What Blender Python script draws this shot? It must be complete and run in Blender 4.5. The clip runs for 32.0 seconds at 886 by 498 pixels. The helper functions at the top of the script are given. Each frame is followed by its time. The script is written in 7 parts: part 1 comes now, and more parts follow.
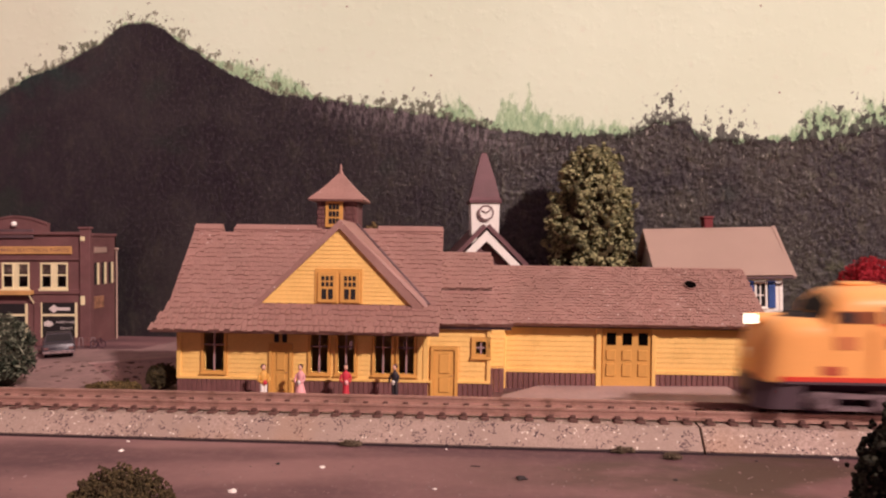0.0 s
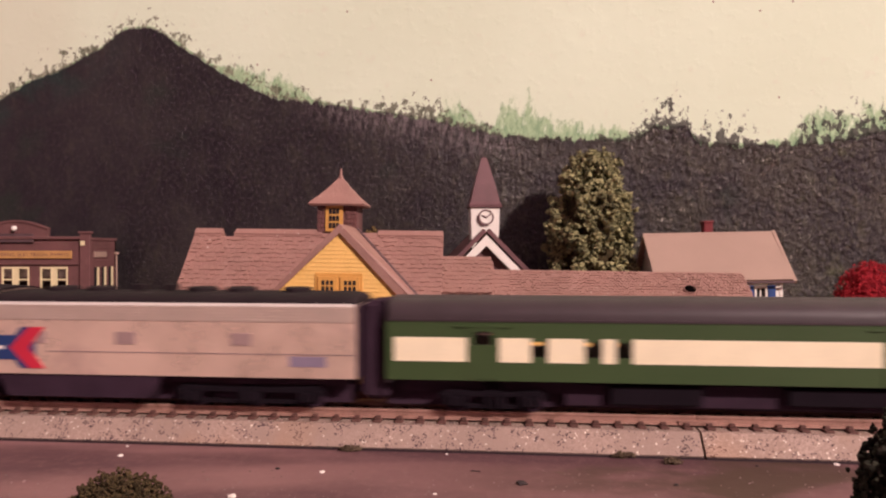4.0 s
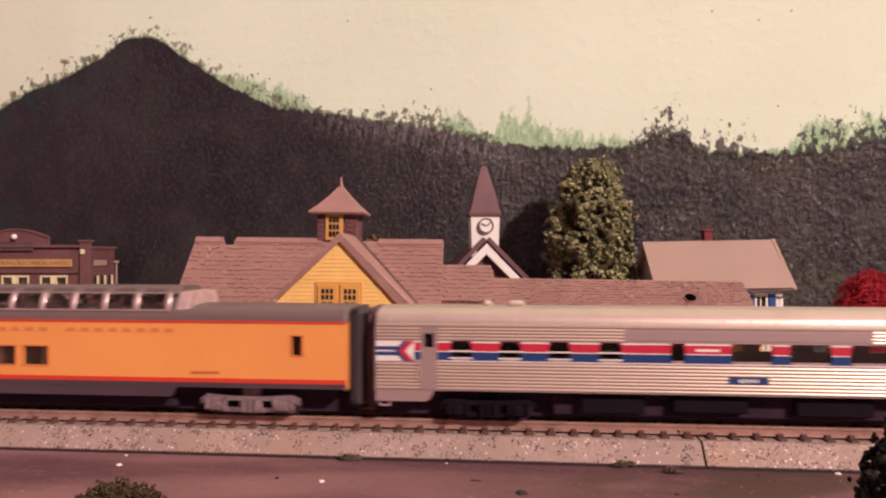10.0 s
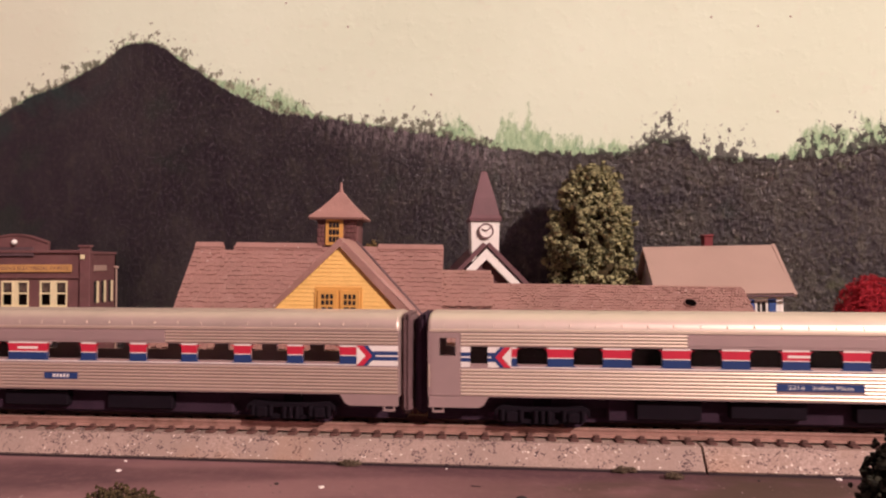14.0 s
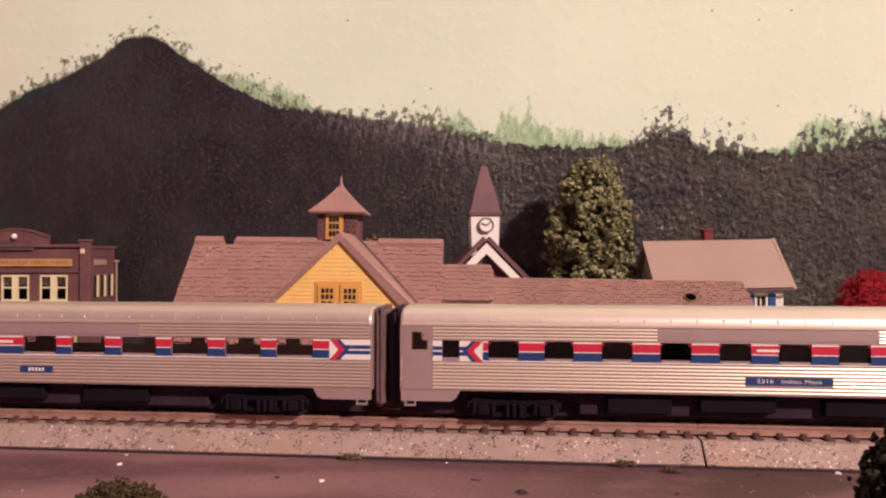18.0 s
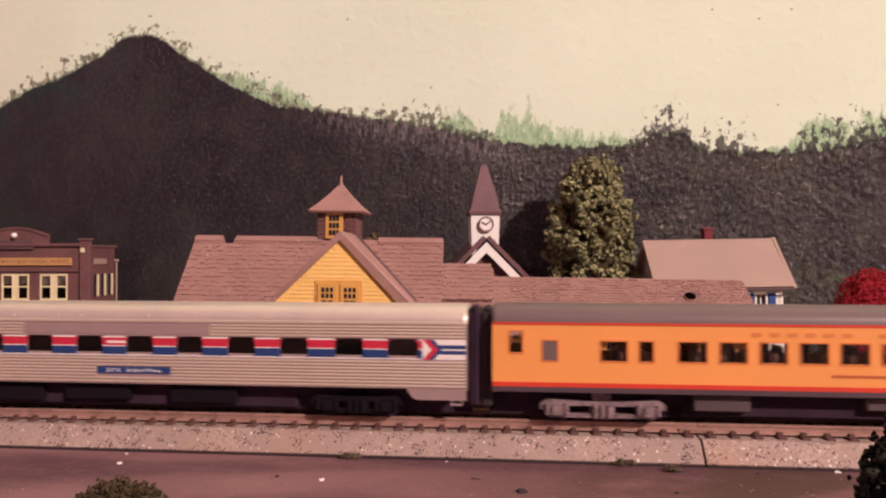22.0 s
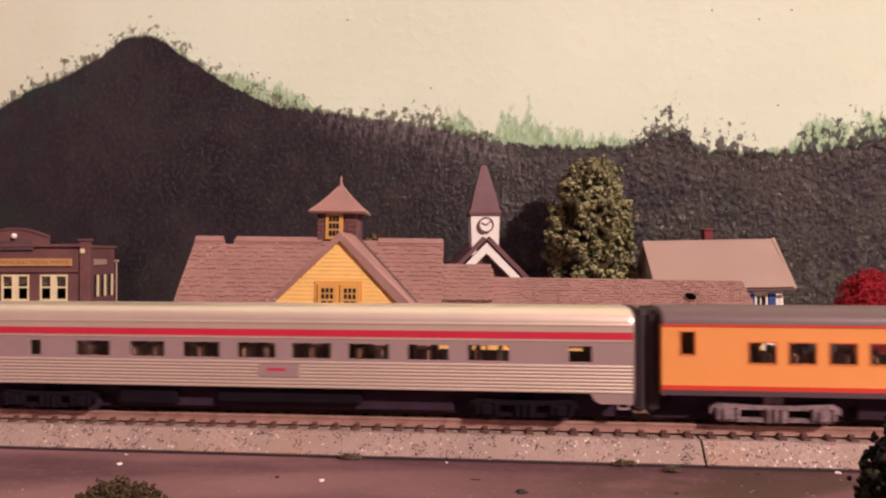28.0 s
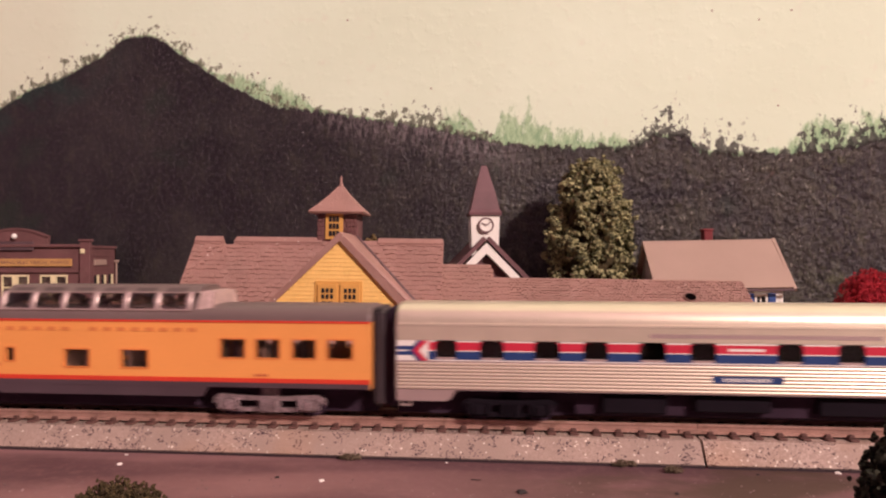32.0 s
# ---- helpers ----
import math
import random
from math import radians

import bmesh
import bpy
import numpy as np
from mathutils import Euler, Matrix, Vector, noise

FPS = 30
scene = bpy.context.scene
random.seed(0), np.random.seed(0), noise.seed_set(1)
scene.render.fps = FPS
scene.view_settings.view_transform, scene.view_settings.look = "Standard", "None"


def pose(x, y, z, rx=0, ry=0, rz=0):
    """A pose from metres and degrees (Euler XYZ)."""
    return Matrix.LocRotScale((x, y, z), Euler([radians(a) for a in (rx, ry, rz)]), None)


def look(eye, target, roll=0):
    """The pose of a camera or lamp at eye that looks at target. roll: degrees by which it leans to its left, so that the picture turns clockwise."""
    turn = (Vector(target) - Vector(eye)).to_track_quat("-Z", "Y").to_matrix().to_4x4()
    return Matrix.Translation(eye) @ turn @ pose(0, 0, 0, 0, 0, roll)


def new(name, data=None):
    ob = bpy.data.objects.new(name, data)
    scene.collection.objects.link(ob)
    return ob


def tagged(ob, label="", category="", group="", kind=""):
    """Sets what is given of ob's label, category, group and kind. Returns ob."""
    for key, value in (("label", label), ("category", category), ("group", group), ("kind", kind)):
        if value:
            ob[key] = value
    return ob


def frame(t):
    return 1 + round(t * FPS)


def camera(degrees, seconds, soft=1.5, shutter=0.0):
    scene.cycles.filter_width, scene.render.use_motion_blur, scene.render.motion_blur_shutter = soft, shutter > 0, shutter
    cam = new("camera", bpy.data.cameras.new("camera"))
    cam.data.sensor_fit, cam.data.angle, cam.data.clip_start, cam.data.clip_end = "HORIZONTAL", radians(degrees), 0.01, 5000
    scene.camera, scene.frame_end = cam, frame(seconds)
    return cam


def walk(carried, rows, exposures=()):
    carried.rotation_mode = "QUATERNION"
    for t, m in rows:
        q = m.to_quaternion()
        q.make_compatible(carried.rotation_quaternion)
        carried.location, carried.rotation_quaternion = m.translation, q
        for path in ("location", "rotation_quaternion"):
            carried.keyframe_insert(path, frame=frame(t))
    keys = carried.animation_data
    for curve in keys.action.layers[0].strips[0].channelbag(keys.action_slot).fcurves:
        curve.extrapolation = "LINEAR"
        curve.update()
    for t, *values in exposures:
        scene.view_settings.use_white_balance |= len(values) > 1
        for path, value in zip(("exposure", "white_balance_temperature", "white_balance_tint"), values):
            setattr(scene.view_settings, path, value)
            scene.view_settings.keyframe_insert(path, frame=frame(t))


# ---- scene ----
cam = camera(65.2, 32.0, soft=2.2, shutter=0.65)

# The camera stands still before the layout and only nods a little: seconds, tilt in degrees.
TILT = [(0.0, -0.47), (0.5, -0.61), (1.0, -0.33), (1.5, -0.17), (2.0, -0.05), (2.5, -0.1), (3.0, -0.05), (3.5, -0.08),
        (5.5, -0.17), (6.0, -0.34), (6.5, -0.32), (7.0, -0.32), (7.5, -0.04), (8.0, -0.16), (8.5, 0.28), (9.0, 0.46),
        (9.5, 0.26), (10.0, 0.6), (10.5, 0.48), (11.0, 0.85), (11.5, 0.6), (12.0, 0.47), (12.5, 0.6), (13.0, 0.63),
        (13.5, 0.63), (14.0, 1.03), (14.5, 0.9), (16.5, 0.56), (17.0, 0.42), (17.5, 0.43), (18.0, 0.56), (18.5, 0.98),
        (19.0, 0.7), (19.5, 0.42), (20.0, 0.56), (20.5, 0.56), (21.0, 0.62), (21.5, 0.7), (22.0, 0.48), (22.5, 0.56),
        (23.0, 0.42), (23.5, 0.34), (24.0, 0.47), (24.5, 0.47), (26.5, 0.76), (27.0, 0.75), (27.5, 0.7), (28.0, 0.53),
        (28.5, 0.62), (29.0, 0.97), (29.5, 0.56), (30.0, 0.34), (30.5, 0.18), (31.0, 0.18), (31.5, 0.38), (32.0, 0.55)]
walk(cam, [(t, pose(0, 0, 0.045, 90 + a, 0, 0)) for t, a in TILT])

# ---- light: one warm bulb in the room, in front of the layout and to its right ----
world = bpy.data.worlds.new("room_air")
scene.world = world
world.use_nodes = True
world.node_tree.nodes["Background"].inputs[0].default_value = (1.0, 0.82, 0.66, 1)
world.node_tree.nodes["Background"].inputs[1].default_value = 0.02
bulb = bpy.data.lights.new("lamp", "AREA")
bulb.shape, bulb.size = "DISK", 0.13
bulb.energy, bulb.color = 89.0, (1.0, 0.765, 0.722)
new("lamp", bulb).matrix_world = look((1.42, -1.42, 1.36), (0.0, 0.22, 0.04))
scene.view_settings.exposure = 0.0

MM = 0.001
TURN = 5.4                                   # the line runs a little towards the camera on its right
CT, ST = math.cos(radians(TURN)), math.sin(radians(TURN))
RAIL = 7.5                                   # rail top over the board, mm


def along(s, off=0.0, z=0.0, turn=0.0):
    """A place in mm on the line: s along it to the right, off across it (away from the camera), z up."""
    return pose((s * CT + (off + 9.4) * ST) * MM, (155.4 - s * ST + (off + 9.4) * CT) * MM, z * MM, 0, 0, turn - TURN)


def at(x, y, z=0.0, rz=0.0, ry=0.0, rx=0.0):
    return pose(x * MM, y * MM, z * MM, rx, ry, rz)


# ---- shapes, in mm ----
class Shape:
    def __init__(self):
        self.v, self.f, self.m = [], [], []

    def add(self, v, f, m=0):
        n = len(self.v)
        self.v += [tuple(p) for p in v]
        self.f += [tuple(i + n for i in q) for q in f]
        self.m += [m] * len(f)
        return self

    def box(self, x0, x1, y0, y1, z0, z1, m=0):
        v = [(x, y, z) for z in (z0, z1) for y in (y0, y1) for x in (x0, x1)]
        return self.add(v, [(0, 2, 3, 1), (4, 5, 7, 6), (0, 1, 5, 4), (2, 6, 7, 3), (0, 4, 6, 2), (1, 3, 7, 5)], m)

    def slab(self, x0, x1, y0, y1, z0, z1, c=0.15, m=0):
        """A box with chamfered edges."""
        def ring(z, i):
            a, b, d, e = x0 + i, x1 - i, y0 + i, y1 - i
            return [(a + c, d, z), (b - c, d, z), (b, d + c, z), (b, e - c, z), (b - c, e, z), (a + c, e, z), (a, e - c, z), (a, d + c, z)]
        return self.loft([ring(z0, c), ring(z0 + c, 0), ring(z1 - c, 0), ring(z1, c)], m)

    def loft(self, rings, m=0, caps=True, closed=True):
        n, k = len(rings[0]), len(rings)
        f = []
        for r in range(k - 1):
            for i in range(n if closed else n - 1):
                j = (i + 1) % n
                f.append((r * n + i, r * n + j, r * n + n + j, r * n + n + i))
        if caps:
            f += [tuple(range(n - 1, -1, -1)), tuple(range(k * n - n, k * n))]
        return self.add([p for r in rings for p in r], f, m)

    def prism(self, poly, a, b, axis="x", m=0):
        """A polygon drawn in the two other axes, pushed from a to b along axis."""
        def put(p, h):
            return (h, p[0], p[1]) if axis == "x" else (p[0], h, p[1]) if axis == "y" else (p[0], p[1], h)
        return self.loft([[put(p, a) for p in poly], [put(p, b) for p in poly]], m)

    def rod(self, p, q, r, r2=None, n=10, m=0):
        p, q = Vector(p), Vector(q)
        w = (q - p).normalized()
        a = w.orthogonal().normalized()
        b = w.cross(a)
        def ring(o, rr):
            return [o + (a * math.cos(t) + b * math.sin(t)) * rr for t in (2 * math.pi * i / n for i in range(n))]
        return self.loft([ring(p, r), ring(q, r if r2 is None else r2)], m)

    def sheet(self, quad, thick, m=0):
        """A slab below the quad, along its normal."""
        a = [Vector(p) for p in quad]
        nrm = (a[1] - a[0]).cross(a[2] - a[0]).normalized() * thick
        return self.loft([[p - nrm for p in a], a], m)

    def welded(self):
        """The same shape with corners that meet joined."""
        seen, out = {}, Shape()
        ids = []
        for p in self.v:
            key = tuple(round(q, 4) for q in p)
            if key not in seen:
                seen[key] = len(out.v)
                out.v.append(p)
            ids.append(seen[key])
        out.f, out.m = [tuple(ids[i] for i in q) for q in self.f], self.m
        return out

    def lathe(self, prof, cx=0, cy=0, n=16, m=0):
        return self.loft([[(cx + r * math.cos(t), cy + r * math.sin(t), z) for t in (2 * math.pi * i / n for i in range(n))] for r, z in prof], m)

    def lump(self, c, r, seed=0, rough=0.25, squash=(1, 1, 1), sub=2, m=0, scale=1.6):
        bm = bmesh.new()
        bmesh.ops.create_icosphere(bm, subdivisions=sub, radius=1)
        off = Vector((seed * 3.7, seed * 1.3, seed * 7.1))
        vs = []
        for q in bm.verts:
            k = 1 + rough * noise.noise(q.co * scale + off) + rough * 0.5 * noise.noise(q.co * scale * 2.7 + off)
            vs.append([c[i] + q.co[i] * r * k * squash[i] for i in range(3)])
        fs = [[q.index for q in p.verts] for p in bm.faces]
        bm.free()
        return self.add(vs, fs, m)


def mesh_of(name, sh, mats, smooth=35):
    me = bpy.data.meshes.new(name)
    me.from_pydata([(x * MM, y * MM, z * MM) for x, y, z in sh.v], [], sh.f)
    for k in mats if isinstance(mats, (list, tuple)) else [mats]:
        me.materials.append(k)
    if isinstance(mats, (list, tuple)):
        me.polygons.foreach_set("material_index", sh.m)
    if smooth:
        me.polygons.foreach_set("use_smooth", [True] * len(me.polygons))
        me.set_sharp_from_angle(angle=radians(smooth))
    me.update()
    return me


def thing(name, m, label, category, group="", kind=""):
    ob = tagged(new(name), label, category, group, kind)
    ob.empty_display_size = 0.01
    ob.matrix_basis = m
    return ob


def part(name, sh, mat, parent=None, label="", kind="", smooth=35, m=None):
    ob = new(name, mesh_of(name, sh, mat, smooth))
    ob.parent = parent
    if m is not None:
        ob.matrix_basis = m
    return tagged(ob, label, kind=kind)


def solo(name, sh, mat, m, label, category="", group="", kind="", smooth=35):
    ob = new(name, mesh_of(name, sh, mat, smooth))
    ob.matrix_basis = m
    return tagged(ob, label, category, group, kind)


def twin(name, me, parent, m):
    ob = new(name, me)
    ob.parent = parent
    ob.matrix_basis = m
    return ob


def lettering(words, size, mat, parent, m, name="lettering", fit=0.0):
    """Letters of the built-in font as a flat mesh, size and fitted width in mm."""
    cu = bpy.data.curves.new(name, "FONT")
    cu.body, cu.size, cu.align_x, cu.align_y, cu.resolution_u = words, size * MM, "CENTER", "CENTER", 2
    cu.extrude = 0.02 * MM
    tmp = bpy.data.objects.new(name, cu)
    scene.collection.objects.link(tmp)
    bpy.context.view_layer.update()
    wide = tmp.dimensions[0]
    me = bpy.data.meshes.new_from_object(tmp.evaluated_get(bpy.context.evaluated_depsgraph_get()))
    bpy.data.objects.remove(tmp)
    k = fit * MM / wide if fit and wide else 1.0
    me.transform(Matrix.Diagonal((k, 1, 1, 1)))
    me.materials.clear()
    me.materials.append(mat)
    ob = new(name, me)
    ob.parent, ob.matrix_basis = parent, m
    return ob


# ---- materials ----
class Nodes:
    def __init__(self, name):
        self.mat = bpy.data.materials.new(name)
        self.mat.use_nodes = True
        self.t = self.mat.node_tree
        self.bsdf = self.t.nodes["Principled BSDF"]

    def node(self, kind, **inp):
        n = self.t.nodes.new(kind)
        for k, v in inp.items():
            self.set(n, k, v)
        return n

    def set(self, n, key, v):
        sock = n.inputs[int(key[1:])] if key[0] == "i" and key[1:].isdigit() else n.inputs[key.replace("_", " ")]
        if isinstance(v, bpy.types.NodeSocket):
            self.t.links.new(v, sock)
        else:
            sock.default_value = v

    def math(self, op, a, b=0.0, c=0.0, clamp=False):
        n = self.t.nodes.new("ShaderNodeMath")
        n.operation, n.use_clamp = op, clamp
        for i, v in enumerate((a, b, c)):
            self.set(n, "i%d" % i, v)
        return n.outputs[0]

    def mix(self, fac, a, b, kind="MIX"):
        n = self.t.nodes.new("ShaderNodeMix")
        n.data_type, n.blend_type = "RGBA", kind
        for key, v in ((0, fac), (6, a), (7, b)):
            if isinstance(v, bpy.types.NodeSocket):
                self.t.links.new(v, n.inputs[key])
            else:
                n.inputs[key].default_value = v if key == 0 else (*v[:3], 1)
        return n.outputs[2]

    def coords(self):
        return self.node("ShaderNodeTexCoord").outputs["Object"]

    def noise(self, vec, scale, detail=3.0, rough=0.55):
        return self.node("ShaderNodeTexNoise", Vector=vec, Scale=scale, Detail=detail, Roughness=rough).outputs[0]

    def stretch(self, vec, k):
        n = self.node("ShaderNodeMapping", Vector=vec)
        n.inputs["Scale"].default_value = k
        return n.outputs[0]

    def step(self, v, lo, hi, a=0.0, b=1.0):
        n = self.node("ShaderNodeMapRange", Value=v)
        n.interpolation_type = "SMOOTHSTEP"
        for i, q in zip((1, 2, 3, 4), (lo, hi, a, b)):
            n.inputs[i].default_value = q
        return n.outputs[0]

    def bump(self, height, depth, strength=1.0):
        n = self.node("ShaderNodeBump", Height=height, Distance=depth, Strength=strength)
        self.t.links.new(n.outputs[0], self.bsdf.inputs["Normal"])


def paint(name, col, rough=0.5, metal=0.0, var=0.16, coarse=120.0, fine=1800.0, relief=0.03, spec=0.4, dirt=None, dirt_shade_amount=0.25, stretch=None, each=0.0, specks=0.0, even=False):
    """Painted or moulded plastic and the like: grain and stains at two scales, a fine relief (mm), and an optional tint
    for dirt and for painted shade.
    """
    n = Nodes(name)
    v = n.coords()
    if stretch:
        v = n.stretch(v, stretch)
    a, b = n.noise(v, coarse, 4.0), n.noise(v, fine, 3.0)
    k = n.math("ADD", n.math("MULTIPLY", a, 0.6), n.math("MULTIPLY", b, 0.4))
    lo, hi = [c * (1 - var) for c in col], [min(1, c * (1 + var)) for c in col]
    c = n.mix(n.step(k, 0.32, 0.68), lo, hi)
    if each:
        r = n.node("ShaderNodeObjectInfo").outputs["Random"]
        c = n.mix(n.math("MULTIPLY", r, each), c, [q * 0.62 for q in col])
    if dirt:
        c = n.mix(n.math("MULTIPLY", n.step(n.noise(v, coarse * 2.3, 5.0, 0.65), 0.5, 0.72), dirt_shade_amount), c, dirt)
    # small pale spots: sparkles of light on shingles, painted into the colour
    if specks:
        vo = n.node("ShaderNodeTexVoronoi", Vector=v, Scale=specks)
        c = n.mix(n.math("MULTIPLY", n.step(vo.outputs["Distance"], 0.13, 0.07), n.step(n.noise(v, 45.0, 3.0), 0.5, 0.6)), c, (0.70, 0.60, 0.54))
    n.t.links.new(c, n.bsdf.inputs["Base Color"])
    n.set(n.bsdf, "Metallic", metal)
    n.set(n.bsdf, "Specular_IOR_Level", spec)
    n.set(n.bsdf, "Roughness", rough if even else n.step(b, 0.2, 0.8, max(0.05, rough - 0.1), min(1, rough + 0.1)))
    if relief:
        n.bump(b, relief * MM)
    return n.mat


def plain(name, col, rough=0.5, metal=0.0):
    return paint(name, col, rough, metal, 0.06, relief=0.0)


def clear(name, tint=(0.8, 0.82, 0.85), rough=0.05, ior=1.2):
    n = Nodes(name)
    n.set(n.bsdf, "Base_Color", (*tint, 1))
    n.set(n.bsdf, "Transmission_Weight", 1.0)
    n.set(n.bsdf, "Roughness", rough)
    n.set(n.bsdf, "IOR", ior)
    return n.mat


def speckled(name, base, dark, light, grain=0.3, relief=0.1):
    """Moulded ballast: grey grit with dark and pale grains."""
    n = Nodes(name)
    v = n.coords()
    vo = n.node("ShaderNodeTexVoronoi", Vector=v, Scale=1000.0 / grain)
    rnd = n.node("ShaderNodeSeparateColor", i0=vo.outputs["Color"]).outputs[0]
    c = n.mix(n.step(n.noise(v, 60.0, 4.0), 0.35, 0.7), [q * 0.82 for q in base], [q * 1.12 for q in base])
    c = n.mix(n.step(rnd, 0.3, 0.7), c, [q * 0.85 for q in base], "MIX")
    c = n.mix(n.step(n.math("MULTIPLY", rnd, n.noise(v, 300.0, 3.0)), 0.455, 0.49), c, dark)
    c = n.mix(n.step(rnd, 0.014, 0.010), c, light)
    c = n.mix(n.math("MULTIPLY", n.step(n.noise(v, 22.0, 3.0), 0.56, 0.7), 0.35), c, (0.42, 0.22, 0.1))
    n.t.links.new(c, n.bsdf.inputs["Base Color"])
    n.set(n.bsdf, "Roughness", n.step(rnd, 0.05, 0.4, 0.3, 0.85))
    h = n.math("SUBTRACT", n.math("MULTIPLY", rnd, 0.7), n.math("MULTIPLY", vo.outputs["Distance"], 500.0 / 1000))
    n.bump(n.math("ADD", h, n.noise(v, 900.0, 3.0)), relief * MM)
    return n.mat


def painted_wall(name):
    """The wall behind the layout: cream sky on rough plaster, a dark wooded ridge sponged on it. x along the wall, z up."""
    n = Nodes(name)
    v = n.coords()
    xyz = n.node("ShaderNodeSeparateXYZ", i0=v)
    x, z = xyz.outputs[0], xyz.outputs[2]
    ridge = [(-219, 117.5), (-205, 126.3), (-190, 130.7), (-175, 138.1), (-167, 141.7), (-161, 146.5), (-155, 151.0), (-142, 151.4), (-135, 147.9),
             (-124, 140.0), (-104, 127.3), (-90, 120.8), (-82, 116.1), (-65, 113.9), (-36, 109.6), (-9, 104.9), (4, 102.0), (25, 96.5),
             (56, 93.9), (84, 93.1), (90, 95.5), (96, 99.5), (111, 98.0), (115, 91.6), (155, 90.0), (174, 91.7), (194, 95.4), (240, 97.0)]
    tops = [(-219, 9), (-190, 13), (-150, 10), (-110, 13), (-82, 14), (-68, 9), (-58, 3), (-36, 6), (-14, 13), (-4, 13), (6, 7), (22, 8), (27, 2), (60, 2),
            (82, 4), (92, 14), (104, 19), (110, 12), (113, 3), (120, 15), (138, 13), (142, 1), (154, 3), (160, 17), (190, 17), (240, 8)]
    greens = [(-219, 0), (-150, 0), (-110, 1), (-94, 9), (-78, 13), (-62, 2), (-50, 0), (-4, 0), (2, 12), (12, 9), (22, 3), (27, 15), (34, 20), (42, 15),
              (56, 8), (80, 6), (88, 1), (140, 0), (154, 4), (163, 17), (172, 17), (180, 8), (186, 16), (200, 12), (240, 5)]
    x0, x1 = -0.25, 0.26

    def height(rows):
        u = n.math("DIVIDE", n.math("SUBTRACT", x, x0), x1 - x0)
        r = n.node("ShaderNodeValToRGB", Fac=u)
        el = r.color_ramp.elements
        for i, (a, b) in enumerate(rows):
            e = el[i] if i < 2 else el.new(1.0)
            e.position, e.color = (a * MM - x0) / (x1 - x0), (b / 200, b / 200, b / 200, 1)
        return n.math("MULTIPLY", n.node("ShaderNodeSeparateColor", i0=r.outputs[0]).outputs[0], 0.2)
    over = n.math("SUBTRACT", z, height(ridge))           # metres above the ridge line
    right = n.step(x, -0.1, 0.12)

    def boost(v, k):
        return n.math("ADD", n.math("MULTIPLY", n.math("SUBTRACT", v, 0.5), k), 0.5)
    dab = boost(n.noise(n.stretch(v, (1.0, 1.0, 0.75)), 260.0, 6.0, 0.72), 2.0)
    dab2 = n.noise(n.stretch(v, (1.0, 1.0, 0.4)), 420.0, 5.0, 0.7)
    # sky: cream, warmer streaks, thin brushed patches
    sky = n.mix(n.step(n.noise(v, 9.0, 4.0), 0.3, 0.7), (0.695, 0.80, 0.60), (0.745, 0.86, 0.66))
    sky = n.mix(n.math("MULTIPLY", n.step(n.noise(v, 130.0, 5.0, 0.65), 0.55, 0.75), 0.3), sky, (0.68, 0.66, 0.52))
    sky = n.mix(n.step(x, -0.165, -0.195), sky, n.mix(0.28, sky, (0.66, 0.64, 0.48)))
    specks = n.node("ShaderNodeTexVoronoi", Vector=v, Scale=95.0)
    sky = n.mix(n.step(specks.outputs["Distance"], 0.06, 0.035), sky, (0.36, 0.30, 0.22))
    # pale green dabs above the ridge
    g = n.math("DIVIDE", over, n.math("ADD", height(greens), 0.0008))
    gn = boost(n.noise(n.stretch(v, (1.0, 1.0, 0.5)), 210.0, 6.0, 0.72), 1.8)
    gm = n.step(n.math("SUBTRACT", gn, n.math("MULTIPLY", g, 0.50)), 0.02, 0.28)
    green = n.mix(n.step(dab2, 0.35, 0.62), (0.11, 0.27, 0.115), (0.37, 0.55, 0.30))
    c = n.mix(n.math("MULTIPLY", gm, 0.8), sky, green)
    # dark sponged tree tops, thinner and greyer over the mountain
    d = n.math("DIVIDE", over, n.math("ADD", height(tops), 0.0008))
    dm = n.step(n.math("SUBTRACT", n.math("SUBTRACT", dab, n.math("MULTIPLY", d, 0.36)), n.step(x, -0.02, -0.10, 0.0, 0.075)), 0.34, 0.42)
    topc = n.mix(n.step(dab2, 0.4, 0.6), (0.028, 0.024, 0.026), (0.085, 0.08, 0.075))
    topc = n.mix(right, n.mix(n.step(dab2, 0.4, 0.6), (0.09, 0.10, 0.06), (0.26, 0.27, 0.19)), topc)
    c = n.mix(n.math("MULTIPLY", dm, 0.92), c, topc)
    # solid hill
    deep = n.mix(n.step(n.noise(v, 22.0, 6.0, 0.6), 0.36, 0.64), (0.017, 0.0132, 0.0175), (0.031, 0.027, 0.028))
    patch = n.step(n.noise(v, 30.0, 5.0, 0.62), 0.40, 0.62)
    deep = n.mix(n.math("MULTIPLY", right, n.math("MULTIPLY", patch, 0.6)), deep, (0.050, 0.045, 0.033))
    stroke = n.noise(n.stretch(v, (1.0, 1.0, 0.55)), 150.0, 5.0, 0.68)
    deep = n.mix(n.math("MULTIPLY", n.step(stroke, 0.52, 0.68), n.math("ADD", n.math("MULTIPLY", right, 0.45), 0.18)), deep, (0.088, 0.085, 0.056))
    deep = n.mix(n.math("MULTIPLY", n.step(stroke, 0.44, 0.34), 0.6), deep, (0.014, 0.011, 0.015))
    tex = n.noise(n.stretch(v, (1.0, 1.0, 0.7)), 520.0, 6.0, 0.74)
    deep = n.mix(n.math("MULTIPLY", n.step(tex, 0.47, 0.66), n.math("ADD", n.math("MULTIPLY", n.math("MULTIPLY", right, n.step(n.noise(v, 20.0, 4.0, 0.6), 0.38, 0.62)), 0.55), 0.20)), deep, (0.084, 0.082, 0.054))
